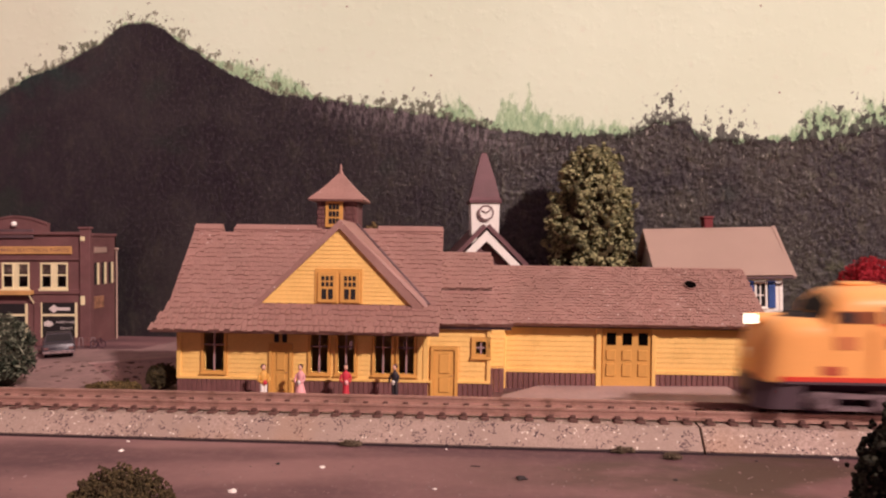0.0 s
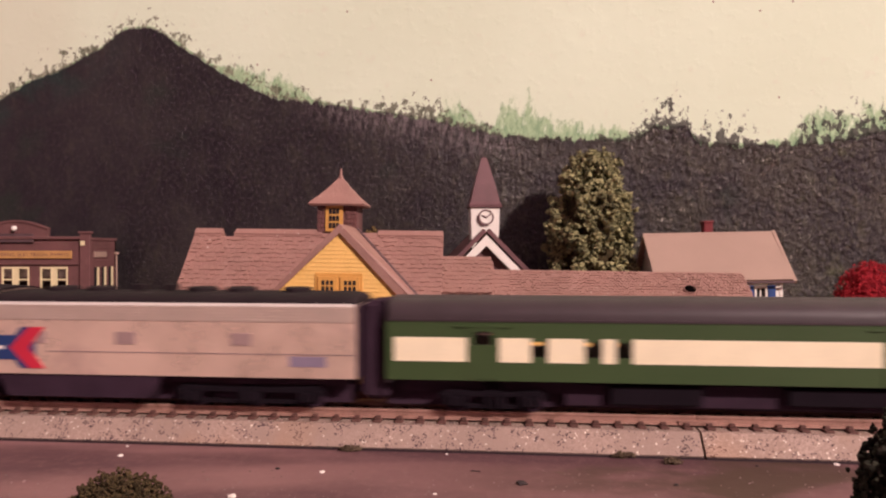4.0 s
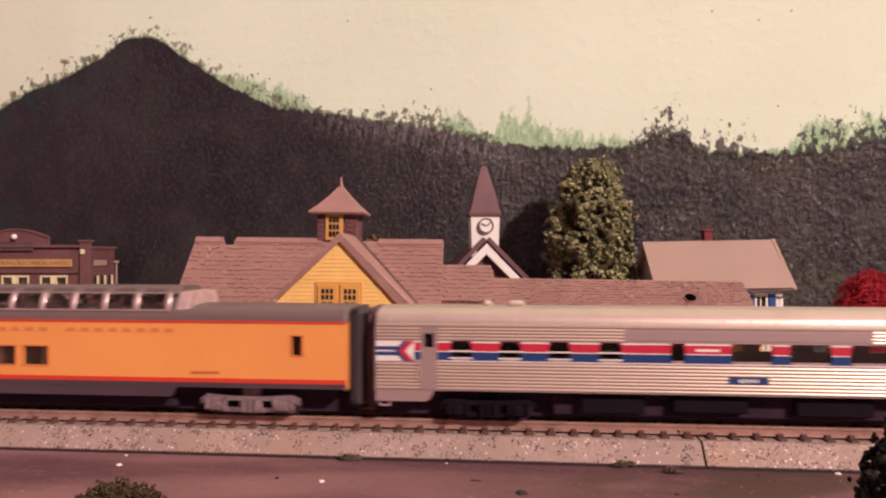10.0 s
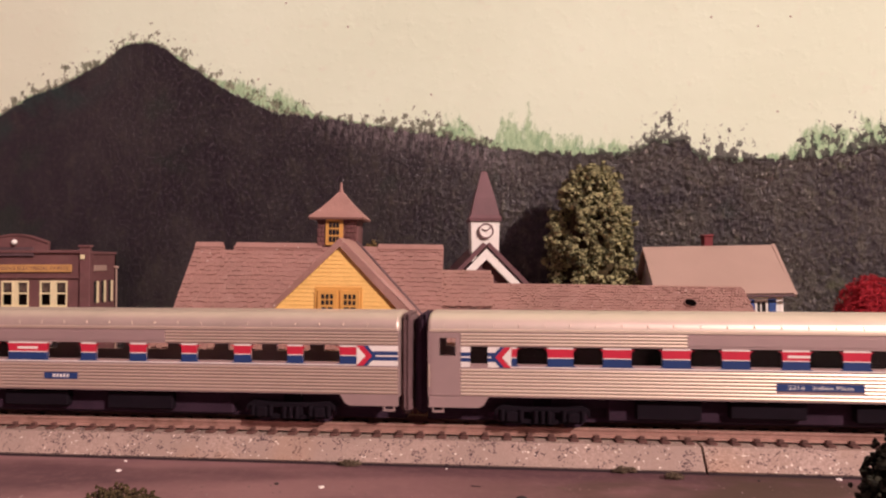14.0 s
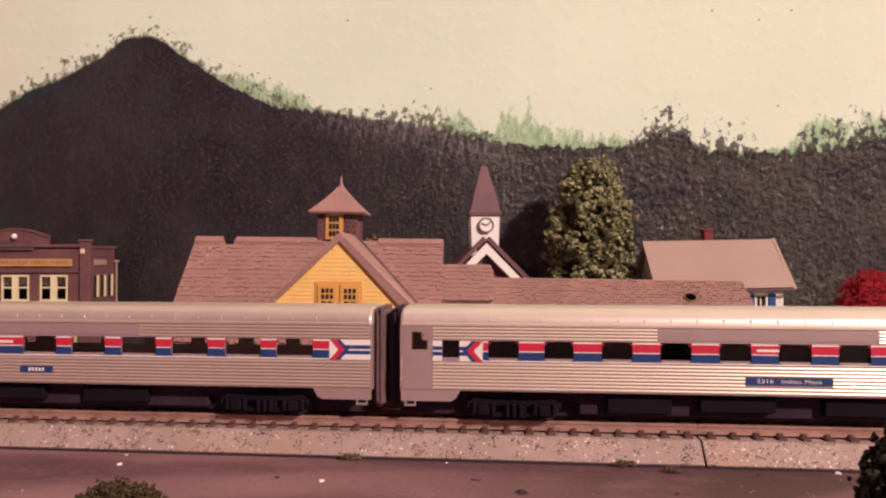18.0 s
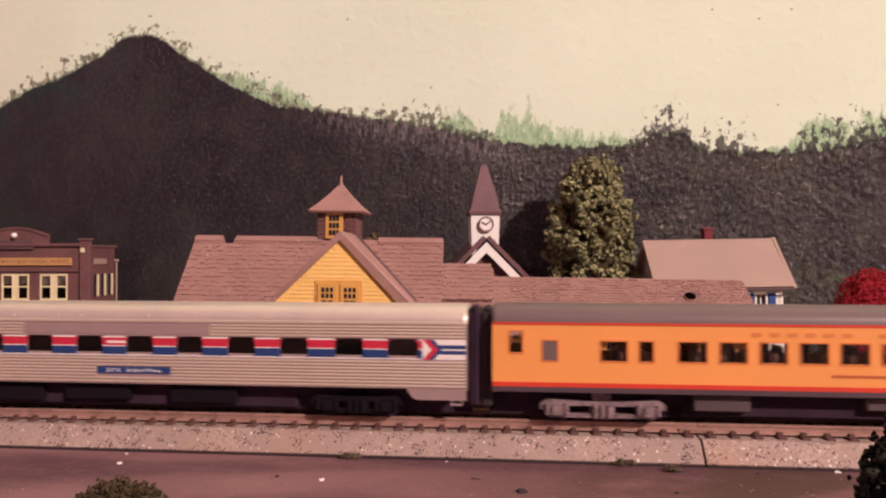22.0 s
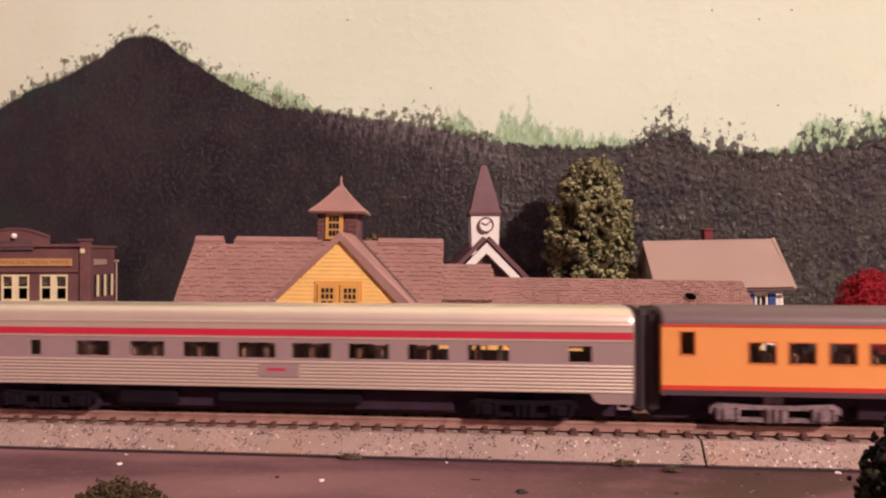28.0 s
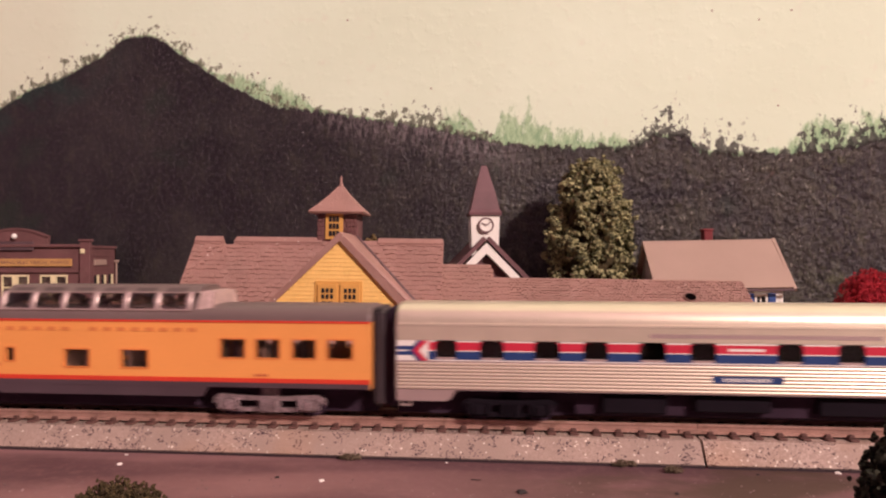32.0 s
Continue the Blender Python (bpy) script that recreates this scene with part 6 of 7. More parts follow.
        for x in (23.5, 51.2, 73.4, 101.5):
            fr = part("porthole", Shape().slab(x - 2.5, x + 2.5, *sorted((y * (HALF - 0.2), y * (HALF + 0.14))), 14.8, 17.8, 0.1), M_PORT if not silver else M_STEELFLAT, ob, "square side window")
            part("pane", Shape().box(x - 2.0, x + 2.0, *sorted((y * HALF, y * (HALF + 0.18))), 15.2, 17.3), M_PORTPANE if not silver else M_STEELFLAT, fr, smooth=0)
        # long grille panel high on the side
        g = part("side_grille", Shape().box(21 if not silver else 30, L - 0.6, *sorted((y * HALF, y * (HALF + 0.12))), 20.4, 24.1), M_UPGREY if not silver else M_STEELROOF, ob, "long grey air intake grille", smooth=0)
        for i in range(5):
            part("grille_bar", Shape().box(21 if not silver else 30, L - 0.6, *sorted((y * (HALF + 0.1), y * (HALF + 0.22))), 20.7 + i * 0.68, 21.0 + i * 0.68), M_UPGREY if not silver else M_STEELROOF, g, smooth=0)
        part("hand_rail", Shape().rod((18.2, y * 9.8, 9.5), (18.2, y * 9.8, 19), 0.15, n=6), body, ob)
    part("headlamp", Shape().rod((-3.75, 0, 20.3), (-3.6, 0, 20.3), 1.25, 1.25, 16), M_LAMP if lit else M_STEEL, ob, "round headlamp above the nose")
    part("lamp_housing", Shape().rod((-3.6, 0, 20.3), (3.0, 0, 20.2), 1.45, 1.6, 16), body if not silver else M_LOCOROOF, ob)
    part("nose_lamp", Shape().rod((-4.9, 0, 12.6), (-2.6, 0, 12.7), 1.3, 1.3, 16), M_STEEL, ob, "round nose lamp")
    part("pilot", Shape().loft([[(-5.6, -5.0, 1.4), (-5.6, 5.0, 1.4), (-5.0, 4.6, 8.9), (-5.0, -4.6, 8.9)], [(-2.4, -8.4, 1.6), (-0.4, 8.4, 1.6), (-0.4, 8.5, 8.2), (-0.4, -8.5, 8.2)], [(4, -9, 1.8), (4, 9, 1.8), (4, 9.2, 8.0), (4, -9.2, 8.0)]]), M_SILL if not silver else M_BLACK, ob, "rounded pilot plate")
    part("fuel_tank", Shape().prism([(41, 7.6), (44, 2.2), (79, 2.2), (82, 7.6)], -8.9, 8.9, "y"), M_SILL if not silver else M_BLACK, ob, "slanted fuel tank skirt", smooth=0)
    # black boxes added to hide the lit ground behind the trucks
    part("underframe", Shape().box(5, L - 2, -3.4, 3.4, 1.0, 5.6).box(5, L - 2, -7, 7, 5.6, 7.7), M_BLACK, ob, smooth=0)
    # added plate: its dark colour stands in for shade on the rear face
    part("end_shade_plate", Shape().slab(L - 0.1, L + 0.3, -HALF + 0.2, HALF - 0.2, 7.7, 24.2, 0.1), M_SILL if not silver else M_BLACK, ob, "added dark plate that dims the lit rear end")
    part("diaphragm", Shape().slab(L + 0.2, L + 2.6, -6.4, 6.4, 3.5, 23.6, 0.8), M_BLACK, ob, "black rubber gangway bellows")
    part("end_door", Shape().box(L + 2.5, L + 2.75, -2.6, 2.6, 8.4, 22), M_UPGREY if not silver else M_BLACK, ob, smooth=0)
    part("coupler", Shape().slab(L - 2, L + 4.2, -1.0, 1.0, 3.0, 4.6, 0.3), M_BLACK, ob)
    part("coupler", Shape().slab(-6.4, 2, -1.0, 1.0, 3.0, 4.6, 0.3), M_BLACK, ob)
    truck(ob, 5.0, 38.5, truck_mat, 3)
    truck(ob, 85.0, 120.5, truck_mat, 3)
    return ob


def yellow_diesel(label, coat, lit=False):
    ob = e_unit(label, coat, M_UPGREY, coat, M_LOCOTRUCK, lit=lit)
    band(ob, "red_line", -0.5, 128.5, 7.9, 8.9, M_UPRED, proud=0.13, label="thin red line")
    band(ob, "red_line", 40, 128.5, 24.2, 24.7, M_UPRED, proud=0.16, label="thin red line")
    band(ob, "red_line", 19.6, 128.5, 19.9, 20.35, M_UPRED, proud=0.13, label="thin red line")
    band(ob, "grey_sill", -0.5, 128.5, 7.3, 8.0, M_SILL, proud=0.11)
    band(ob, "panel_seam", 24, 128.5, 13.0, 13.15, M_PORT, proud=0.12)
    for a, b in ((22.7, 33.5), (36.6, 47.5), (69, 83), (86, 98)):
        x = a
        while x < b:
            band(ob, "letter_bar", x, x + 1.45, 9.9, 11.7, M_PORT, proud=0.12)
            x += 1.9
    return ob


def silver_diesel():
    ob = e_unit("silver streamlined diesel locomotive with black roof, red nose and blue arrow", M_WORN, M_LOCOROOF, M_RED, M_TRUCKBLACK, True)
    band(ob, "panel_seam", 20, 128, 12.9, 13.1, M_TRUCK, [(26, 54, 0, 30)], 0.1)
    for x in (12.0, 22.5, 31.0):
        band(ob, "journal_box", x, x + 2.2, 2.1, 3.4, M_UPGREY, proud=-0.6, label="grey journal box")
    flat_mark(ob, "red_flash", [(1.0, 7.8), (2.6, 7.8), (7.0, 17.4), (1.0, 17.4)], M_RED, 0.12)
    for z in (10.9, 14.2):
        flat_mark(ob, "blue_bar", [(27, z), (46, z), (46, z + 2.5), (27, z + 2.5)], M_NAVY, 0.14)
    flat_mark(ob, "white_bar", [(27, 13.4), (46, 13.4), (46, 14.2), (27, 14.2)], M_BAND, 0.13)
    flat_mark(ob, "blue_chevron", [(43.0, 13.8), (47.5, 8.9), (51, 8.9), (51, 18.7), (47.5, 18.7)][::-1], M_NAVY, 0.16)
    flat_mark(ob, "red_chevron", [(44.6, 13.8), (49.4, 8.9), (53.4, 8.9), (49.4, 13.8), (53.4, 18.7), (49.4, 18.7)][::-1], M_RED, 0.19)
    band(ob, "number_panel", 113, 121.5, 10.2, 12.6, M_WORNBLUE, proud=0.12, label="worn blue panel")
    band(ob, "bright_line", 14, 128, 24.0, 24.7, M_BAND, proud=0.2)
    return ob


def green_baggage():
    L = 163.6
    ob = thing("baggage_car", at(0, 0), "dark green baggage car with broad cream band and black roof", "train car", TRAIN)
    wins = [(32.5, 36.2, 13.2, 16.6), (44.3, 48.0, 13.2, 16.6), (51.0, 54.6, 13.2, 16.6), (108.5, 111, 15.4, 18.8), (113, 115.5, 15.4, 18.8), (19.8, 23.9, 15.8, 18.8)]
    shell(ob, L, 7.8, 21.2, wins, M_GREEN)
    panes(ob, wins)
    roof_part(ob, L, 21.2, 26.2, M_BLACKROOF, label="matt black roof")
    part("roof_edge", Shape().box(0.2, L - 0.2, -HALF - 0.2, HALF + 0.2, 21.0, 21.5), M_BLACKROOF, ob, smooth=0)
    band(ob, "cream_band", 1.8, 143.5, 12.0, 17.4, M_CREAMBAND, wins + [(18.3, 25.4, 0, 30)], 0.12, "broad cream stripe")
    pts = [(143.4, 12.0), (145.5, 8.0), (154.5, 8.0), (152.0, 12.6), (149.6, 15.8), (146.8, 17.2), (143.4, 17.4)]
    flat_mark(ob, "cream_sweep", pts, M_CREAMBAND, 0.12, "cream stripe curving down")
    for y in (-1, 1):
        for a, b in ((18.4, 25.3), (106.6, 117.0)):
            d = part("sliding_door", pierced(a, b, *sorted((y * (HALF - 0.1), y * (HALF + 0.16))), 8.2, 19.6, [w for w in wins if a < w[0] < b]), M_GREEN, ob, "plain green baggage door", smooth=0)
            part("door_rail", Shape().box(a - 3, b + 3, *sorted((y * HALF, y * (HALF + 0.3))), 19.7, 20.1), M_GREEN, d, smooth=0)
    band(ob, "small_emblem", 120.2, 123.6, 9.0, 11.0, M_BAND, proud=0.14, label="small white emblem")
    x = 125.5
    while x < 141:
        band(ob, "letter_bar", x, x + 0.8, 9.7, 10.6, M_BAND, proud=0.13)
        x += 1.2
    ends(ob, L, 22.0, M_BLACKROOF, M_BLACK, 6.0)
    underframe(ob, L, 40, L - 40, boxes=[(50, 70, 2.6), (88, 110, 3.0)])
    truck(ob, 12, 36, M_TRUCKBLACK)
    truck(ob, L - 36, L - 12, M_TRUCKBLACK)
    return ob


def silver_baggage():
    L = 141.0
    dw = [(31.3, 34.2, 16.0, 19.6), (38.0, 41.0, 16.0, 19.6), (101.0, 104.2, 16.0, 19.6), (107.1, 110.5, 16.0, 19.6)]
    ob = thing("baggage_car", at(0, 0), "silver baggage car with red and blue stripes and wide doors", "train car", TRAIN)
    shell(ob, L, 7.4, 21.9, dw, M_DULLGREY)
    panes(ob, dw)
    roof_part(ob, L, 21.9, 26.2, M_DULLSTEEL, label="smooth silver roof")
    doors = [(28.9, 42.0, 0, 30), (99.6, 112.1, 0, 30)]
    guard = [(22.2, 48.5, 7, 13.2), (93.4, 117.6, 7, 13.2)]
    flutes(ob, 0.4, L - 0.4, 7.6, 13.6, 8, doors + guard, M_DULLSTEEL)
    flutes(ob, 0.4, L - 0.4, 19.4, 21.7, 3, doors + [(42.4, 99.4, 19.3, 22)], M_DULLSTEEL)
    band(ob, "kick_plate", 22.2, 48.5, 7.5, 13.0, M_DULLGREY, [(28.9, 42.0, 0, 30)], 0.14, "smooth grey scuff plate")
    band(ob, "kick_plate", 93.4, 117.6, 7.5, 13.0, M_DULLGREY, [(99.6, 112.1, 0, 30)], 0.14, "smooth grey scuff plate")
    band(ob, "letter_board", 42.6, 99.0, 19.5, 21.5, M_DULLGREY, proud=0.12)
    for y in (-1, 1):
        for a, b, _, _ in doors:
            d = part("sliding_door", pierced(a + 0.2, b - 0.2, *sorted((y * (HALF - 0.5), y * (HALF - 0.02))), 7.5, 21.0, [w for w in dw if a < w[0] < b]), M_DULLGREY, ob, "flat grey sliding door", smooth=0)
            part("door_frame", Shape().box(a - 0.2, a + 0.4, *sorted((y * HALF, y * (HALF + 0.3))), 7.5, 21.4).box(b - 0.4, b + 0.2, *sorted((y * HALF, y * (HALF + 0.3))), 7.5, 21.4).box(a, b, *sorted((y * HALF, y * (HALF + 0.3))), 20.9, 21.5), M_DULLGREY, d, smooth=0)
    cuts = doors
    band(ob, "red_band", 9, 130.6, 16.75, 18.95, M_RED, cuts, 0.12, "red stripe")
    band(ob, "blue_band", 9, 130.6, 14.25, 16.4, M_NAVY, cuts, 0.12, "blue stripe")
    for p, q in ((18.95, 19.25), (13.9, 14.25), (16.4, 16.75)):
        band(ob, "white_line", 9, 130.6, p, q, M_BAND, cuts, 0.13, "thin white line")
    arrow(ob, 9, -1, 13.9, 19.25, 0.4)
    arrow(ob, 130.6, 1, 13.9, 19.25, L - 0.4)
    band(ob, "small_lettering", 64.5, 72.5, 17.6, 18.3, M_BAND, proud=0.15)
    band(ob, "name_plate", 125.0, 132.6, 9.8, 11.3, M_NAVY, proud=0.25, label="small blue plate")
    band(ob, "vent_plate", 63.6, 74.0, 9.2, 11.6, M_DULLGREY, proud=0.25)
    band(ob, "vent_plate", 7.7, 15.3, 9.6, 11.2, M_DULLGREY, proud=0.25)
    skirts(ob, L, [(0.2, 9, 1), (L - 9, L - 0.2, -1)], M_DULLGREY)
    ends(ob, L, 22.5, M_DULLGREY, M_BLACK)
    underframe(ob, L, 38, L - 38, boxes=[(44, 56, 2.8), (80, 94, 3.0)])
    truck(ob, 11, 33, M_TRUCKBLACK)
    truck(ob, L - 33, L - 11, M_TRUCKBLACK)
    return ob


def red_line_coach():
    L = 161.0
    zz = (14.0, 17.5)
    wins = [(a, b, *zz) for a, b in ((20.5, 23.2), (31.9, 40.4), (45.2, 53.8), (58.3, 67.1), (71.4, 80.4), (84.2, 93.4), (97.4, 106.7), (111.0, 120.2), (124.6, 133.7), (146.9, 151.8))] + [(3.2, 5.9, 14.8, 18.4)]
    ob = thing("passenger_coach", at(0, 0), "silver fluted coach with red line above wide windows", "train coach", TRAIN)
    shell(ob, L, 7.4, 21.9, wins, M_STEELFLAT)
    panes(ob, wins)
    roof_part(ob, L, 21.9, 25.9, M_STEEL, label="smooth silver roof")
    band(ob, "red_line", 0.3, L - 0.3, 19.0, 20.6, M_RED, [(2.6, 6.5, 0, 18.8)], 0.14, "red letter board stripe")
    band(ob, "bright_line", 0.3, L - 0.3, 20.6, 21.8, M_STEEL, proud=0.16)
    band(ob, "bright_line", 6.5, L - 0.3, 18.5, 19.0, M_STEEL, proud=0.12)
    flutes(ob, 6.6, L - 0.4, 7.2, 13.5, 8, [(76.5, 86, 9.6, 12.2)])
    flutes(ob, 0.4, L - 0.4, 21.85, 22.6, 1)
    band(ob, "name_plate", 76.5, 86, 9.7, 12.1, M_STEELFLAT, proud=0.2)
    band(ob, "red_emblem", 78.6, 82.8, 11.1, 11.7, M_RED, proud=0.24)
    for y in (-1, 1):
        part("door", pierced(2.2, 6.6, *sorted((y * HALF, y * (HALF + 0.14))), 7.6, 18.9, [wins[-1]]), M_STEEL, ob, "silver end door", smooth=0)
    seats(ob, 26, L - 22)
    skirts(ob, L, [(0.2, 9, 1), (L - 9, L - 0.2, -1)], M_STEELFLAT)
    ends(ob, L, 22.5, M_STEELFLAT, M_BLACKROOF)
    underframe(ob, L, 40, L - 40, M_TRUCKBLACK, [(42, 56, 2.6), (66, 100, 3.4)])
    truck(ob, 12, 36, M_TRUCKBLACK)
    truck(ob, L - 36, L - 12, M_TRUCKBLACK)
    return ob


WZ = (14.7, 18.55)
A_W = [(a, b, *WZ) for a, b in ((17.2, 21.9), (28.2, 32.8), (39.0, 43.6), (50.0, 54.7), (65.2, 68.2), (77.9, 86.4), (90.0, 98.5), (102.4, 111.0), (114.7, 123.6), (127.6, 136.2), (139.8, 148.4))] + [(11.2, 13.4, 17.0, 20.2)]
B_W = [(a, b, *WZ) for a, b in ((9.5, 13.4), (19.8, 26.6), (32.2, 38.6), (44.7, 51.3), (57.2, 63.8), (69.6, 76.3), (81.9, 88.7), (94.2, 100.7), (106.6, 113.2), (119.0, 125.6), (131.8, 138.4), (144.0, 151.0))] + [(2.6, 6.2, 16.4, 20.4)]
C_W = [(a, b, *WZ) for a, b in ((8.9, 13.8), (19.0, 24.2), (31.0, 36.5), (41.8, 47.0), (53.8, 59.4), (64.6, 70.0), (82.7, 88.0), (95.2, 100.6), (107, 112.4), (119, 124.4), (131, 136.5), (143, 148.5))]
PZ = (14.15, 18.5)
UP_W = [(a, b, *PZ) for a, b in ((11.2, 14.3), (23.9, 29.4), (32.2, 35.0), (40.5, 46.3), (49.2, 54.7), (57.6, 63.0), (65.8, 71.4), (74.1, 79.7), (82.4, 88.2), (90.6, 96.3), (99.1, 104.8), (107.6, 113.4), (115.9, 122.0), (124.5, 130.8), (141.9, 148.0))] + [(3.9, 6.6, 15.8, 20.6)]
D1_W = [(17.4, 25.8, 14.6, 18.6), (31.5, 39.8, 14.6, 18.6), (45.3, 53.6, 14.6, 18.6), (75.9, 81.8, 11.8, 16.2), (83.8, 90.0, 11.8, 16.2), (149.2, 151.6, 14.8, 19.2)]
D2_W = [(a, b, 14.3, 18.7) for a, b in ((18.4, 23.9), (26.7, 32.1), (35.0, 40.4), (43.2, 48.7), (51.4, 56.9))] + [(126.9, 132.6, 14.0, 18.2), (135.3, 140.8, 14.0, 18.2), (143.9, 149.3, 14.0, 18.2), (152.1, 157.8, 14.0, 18.2), (74.0, 76.0, 12.6, 15.6), (88.8, 94.8, 11.4, 15.4), (102.8, 109.2, 11.4, 15.4), (4.1, 7.0, 16.0, 20.9)]

CONSIST = [
    (yellow_diesel("bright orange-yellow streamlined diesel locomotive with lit headlamp and red lines", M_LOCOBRIGHT, True), -1076.9),
    (yellow_diesel("dull orange-yellow streamlined diesel locomotive with grey roof and red lines", M_LOCODULL), -935.1),
    (silver_diesel(), -791.9),
    (green_baggage(), -656.5),
    (silver_baggage(), -483.0),
    (yellow_car("orange-yellow dome lounge car with grey roof and six-bay glass dome", D1_W, dome=(72.0, 119.0), letters=(70.5, 119), small=((62.7, 76.5, 11.6), (125.4, 131.5, 10.6)), skirt=(72.6, 122),
                boxes=[(45.0, 51.2, 4.2), (54.2, 66.7, 3.0)], trucks=((12.5, 36.5), (127, 150.5))), -337.0),
    (silver_coach("fluted silver coach with red and blue band, small and large windows", A_W, door=(10.4, 14.2), arrows=(9.0, 152.3), plate=(77.3, 85.6, 9.9, 11.4), patch=(55.3, 107.0),
                  louvre=((17.2, 21.9), (28.2, 32.8), (39.0, 43.6), (50.0, 54.7)), mark=((70.5, 75.5),), grey_ends=True, blackout=(1, 62), coat=M_TIREDSTEEL, top_coat=M_TIREDROOF), -168.5),
    (silver_coach("fluted silver sleeping coach with red and blue band and name plate", B_W, door=(0.6, 7.4), arrows=(18.6, 152.0), plate=(75.0, 93.0, 9.75, 11.35), patch=(56.6, 102.4),
                  words="2216   Indian Mesa", mark=((77.4, 82.0),), blackout=(9, 158)), 0.0),
    (yellow_car("orange-yellow coach with grey roof and long row of windows", UP_W, letters=(55.7, 107.8), small=((72.2, 89.6, 11.6), (135, 139, 10.4)), frosted=((11.2, 14.3),), boxes=[(44, 56, 3.2), (80, 98, 4.0), (103, 114, 3.2)]), 167.6),
    (red_line_coach(), 337.0),
    (yellow_car("orange-yellow dome coach with grey roof and six-bay glass dome", D2_W, dome=(72.0, 118.6), letters=(70.5, 119), small=((62.6, 72.6, 11.7), (135, 138, 10.0)), skirt=(71, 124),
                boxes=[(51.6, 61.2, 3.0), (63.2, 68.6, 4.4)]), 503.8),
    (silver_coach("fluted silver coach with red and blue band of even windows", C_W, arrows=(7.4, 151.6), plate=(69.2, 83.9, 9.9, 11.4), mark=((72.5, 80.0),), blackout=(3, 158), smooth_top=True, roof_z=26.7), 671.6),
]


# ---- small things on the board ----
def figure(m, label, coat, skirt, hair, wide, spot=None, gown=True):
    """A standing figurine, about 11 mm: gown or two legs, torso, bent arms, head and hair."""
    sh = Shape()
    if gown:
        sh.lathe([(1.45 * wide, 0), (1.4 * wide, 0.8), (1.0 * wide, 3.4), (0.8, 5.6)], 0, 0, 14, 1)
    else:
        for k in (-1, 1):
            sh.rod((k * 0.55, 0.1 * k, 0), (k * 0.42, 0, 5.4), 0.42, 0.55, 10, 1)
    sh.loft([[(rx * math.cos(t), ry * math.sin(t), z) for t in (2 * math.pi * i / 12 for i in range(12))] for rx, ry, z in ((0.85, 0.65, 5.0), (0.82, 0.6, 5.9), (1.12, 0.75, 7.4), (1.15, 0.7, 8.2), (0.7, 0.55, 8.8), (0.35, 0.35, 9.0), (0.33, 0.33, 9.4))], 0)
    sh.lump((0, -0.06, 10.0), 0.74, 2, 0.05, (0.86, 0.95, 1.12), 2, 2)
    sh.lump((0, 0.22, 10.28), 0.82, 3, 0.08, (0.95, 0.92, 0.88), 2, 3)
    sh.rod((-1.1, 0, 8.1), (-1.6, -0.4, 6.5), 0.38, 0.32, 8, 0).rod((-1.6, -0.4, 6.5), (-0.9, -1.3, 6.1), 0.32, 0.25, 8, 0)
    sh.rod((1.1, 0, 8.1), (1.45, -0.2, 6.6), 0.38, 0.32, 8, 0).rod((1.45, -0.2, 6.6), (0.9, -1.2, 6.0), 0.32, 0.25, 8, 0)
    if spot:
        sh.lump((0.15, -1.0, 5.9), 0.62, 5, 0.2, (0.9, 0.5, 1.2), 2, 4)
    return solo("figurine", sh, [coat, skirt, M_DOLLSKIN, hair, spot or coat], m, label, "figurine", "figurines on the platform")


M_DOLLSKIN = plain("doll_pink", (0.62, 0.36, 0.26), 0.6)
M_DOLLGOLD = plain("doll_gold", (0.62, 0.33, 0.07), 0.6)
M_DOLLPINK = plain("doll_rose", (0.75, 0.36, 0.36), 0.6)
M_DOLLRED = plain("doll_red", (0.50, 0.03, 0.05), 0.6)
M_DOLLBLACK = plain("doll_black", (0.03, 0.025, 0.03), 0.6)
M_DOLLHAIR = plain("doll_brown", (0.08, 0.04, 0.03), 0.7)
figure(at(-50.6, 195, 0, 30), "tiny painted figurine in a gold jacket and white trousers", M_DOLLGOLD, M_BAND, M_DOLLHAIR, 0.75, M_DOLLRED, False)
figure(at(-40.2, 195, 0, -20), "tiny painted figurine in a wide rose dress", M_DOLLPINK, M_DOLLPINK, M_DOLLHAIR, 1.45, M_BAND)
figure(at(-27.4, 195, 0, 10), "tiny painted figurine in a red coat", M_DOLLRED, M_DOLLRED, M_DOLLHAIR, 0.9, M_DOLLPINK)
figure(at(-13.6, 195, 0, -30), "tiny painted figurine in a black suit", M_DOLLBLACK, M_DOLLBLACK, M_DOLLHAIR, 0.8, M_BAND, False)

# pale drive beside the goods wing, and the road to the store
M_DRIVE = paint("pale_drive", (0.36, 0.255, 0.235), 0.8, coarse=60, fine=900, relief=0.08)
M_ROAD = paint("worn_road", (0.255, 0.16, 0.15), 0.85, coarse=70, fine=500, relief=0.3, var=0.22, dirt=(0.15, 0.085, 0.08), dirt_shade_amount=0.35)
DRIVE = [(14, 190), (87, 186), (87, 216.2), (31, 216.2), (17, 201)]
solo("drive", Shape().loft([[(x, y, -0.3) for x, y in DRIVE], [(x + 0.4, y + 0.3, 0.9) for x, y in DRIVE]]), M_DRIVE, at(0, 0), "pale grey sloped drive at the goods door", "drive", kind="structure", smooth=0)
ROADSIDE = [(-230, 203), (-104, 203), (-108, 226), (-132, 258), (-112, 268), (-99, 277), (-97, 318), (-118, 325), (-128, 292), (-230, 292)]
solo("road", Shape().loft([[(x, y, -0.2) for x, y in ROADSIDE], [(x - 0.4, y + 0.4, 0.35) for x, y in ROADSIDE]]), M_ROAD, at(0, 0), "worn pale pinkish road to the store", "road", kind="structure", smooth=0)


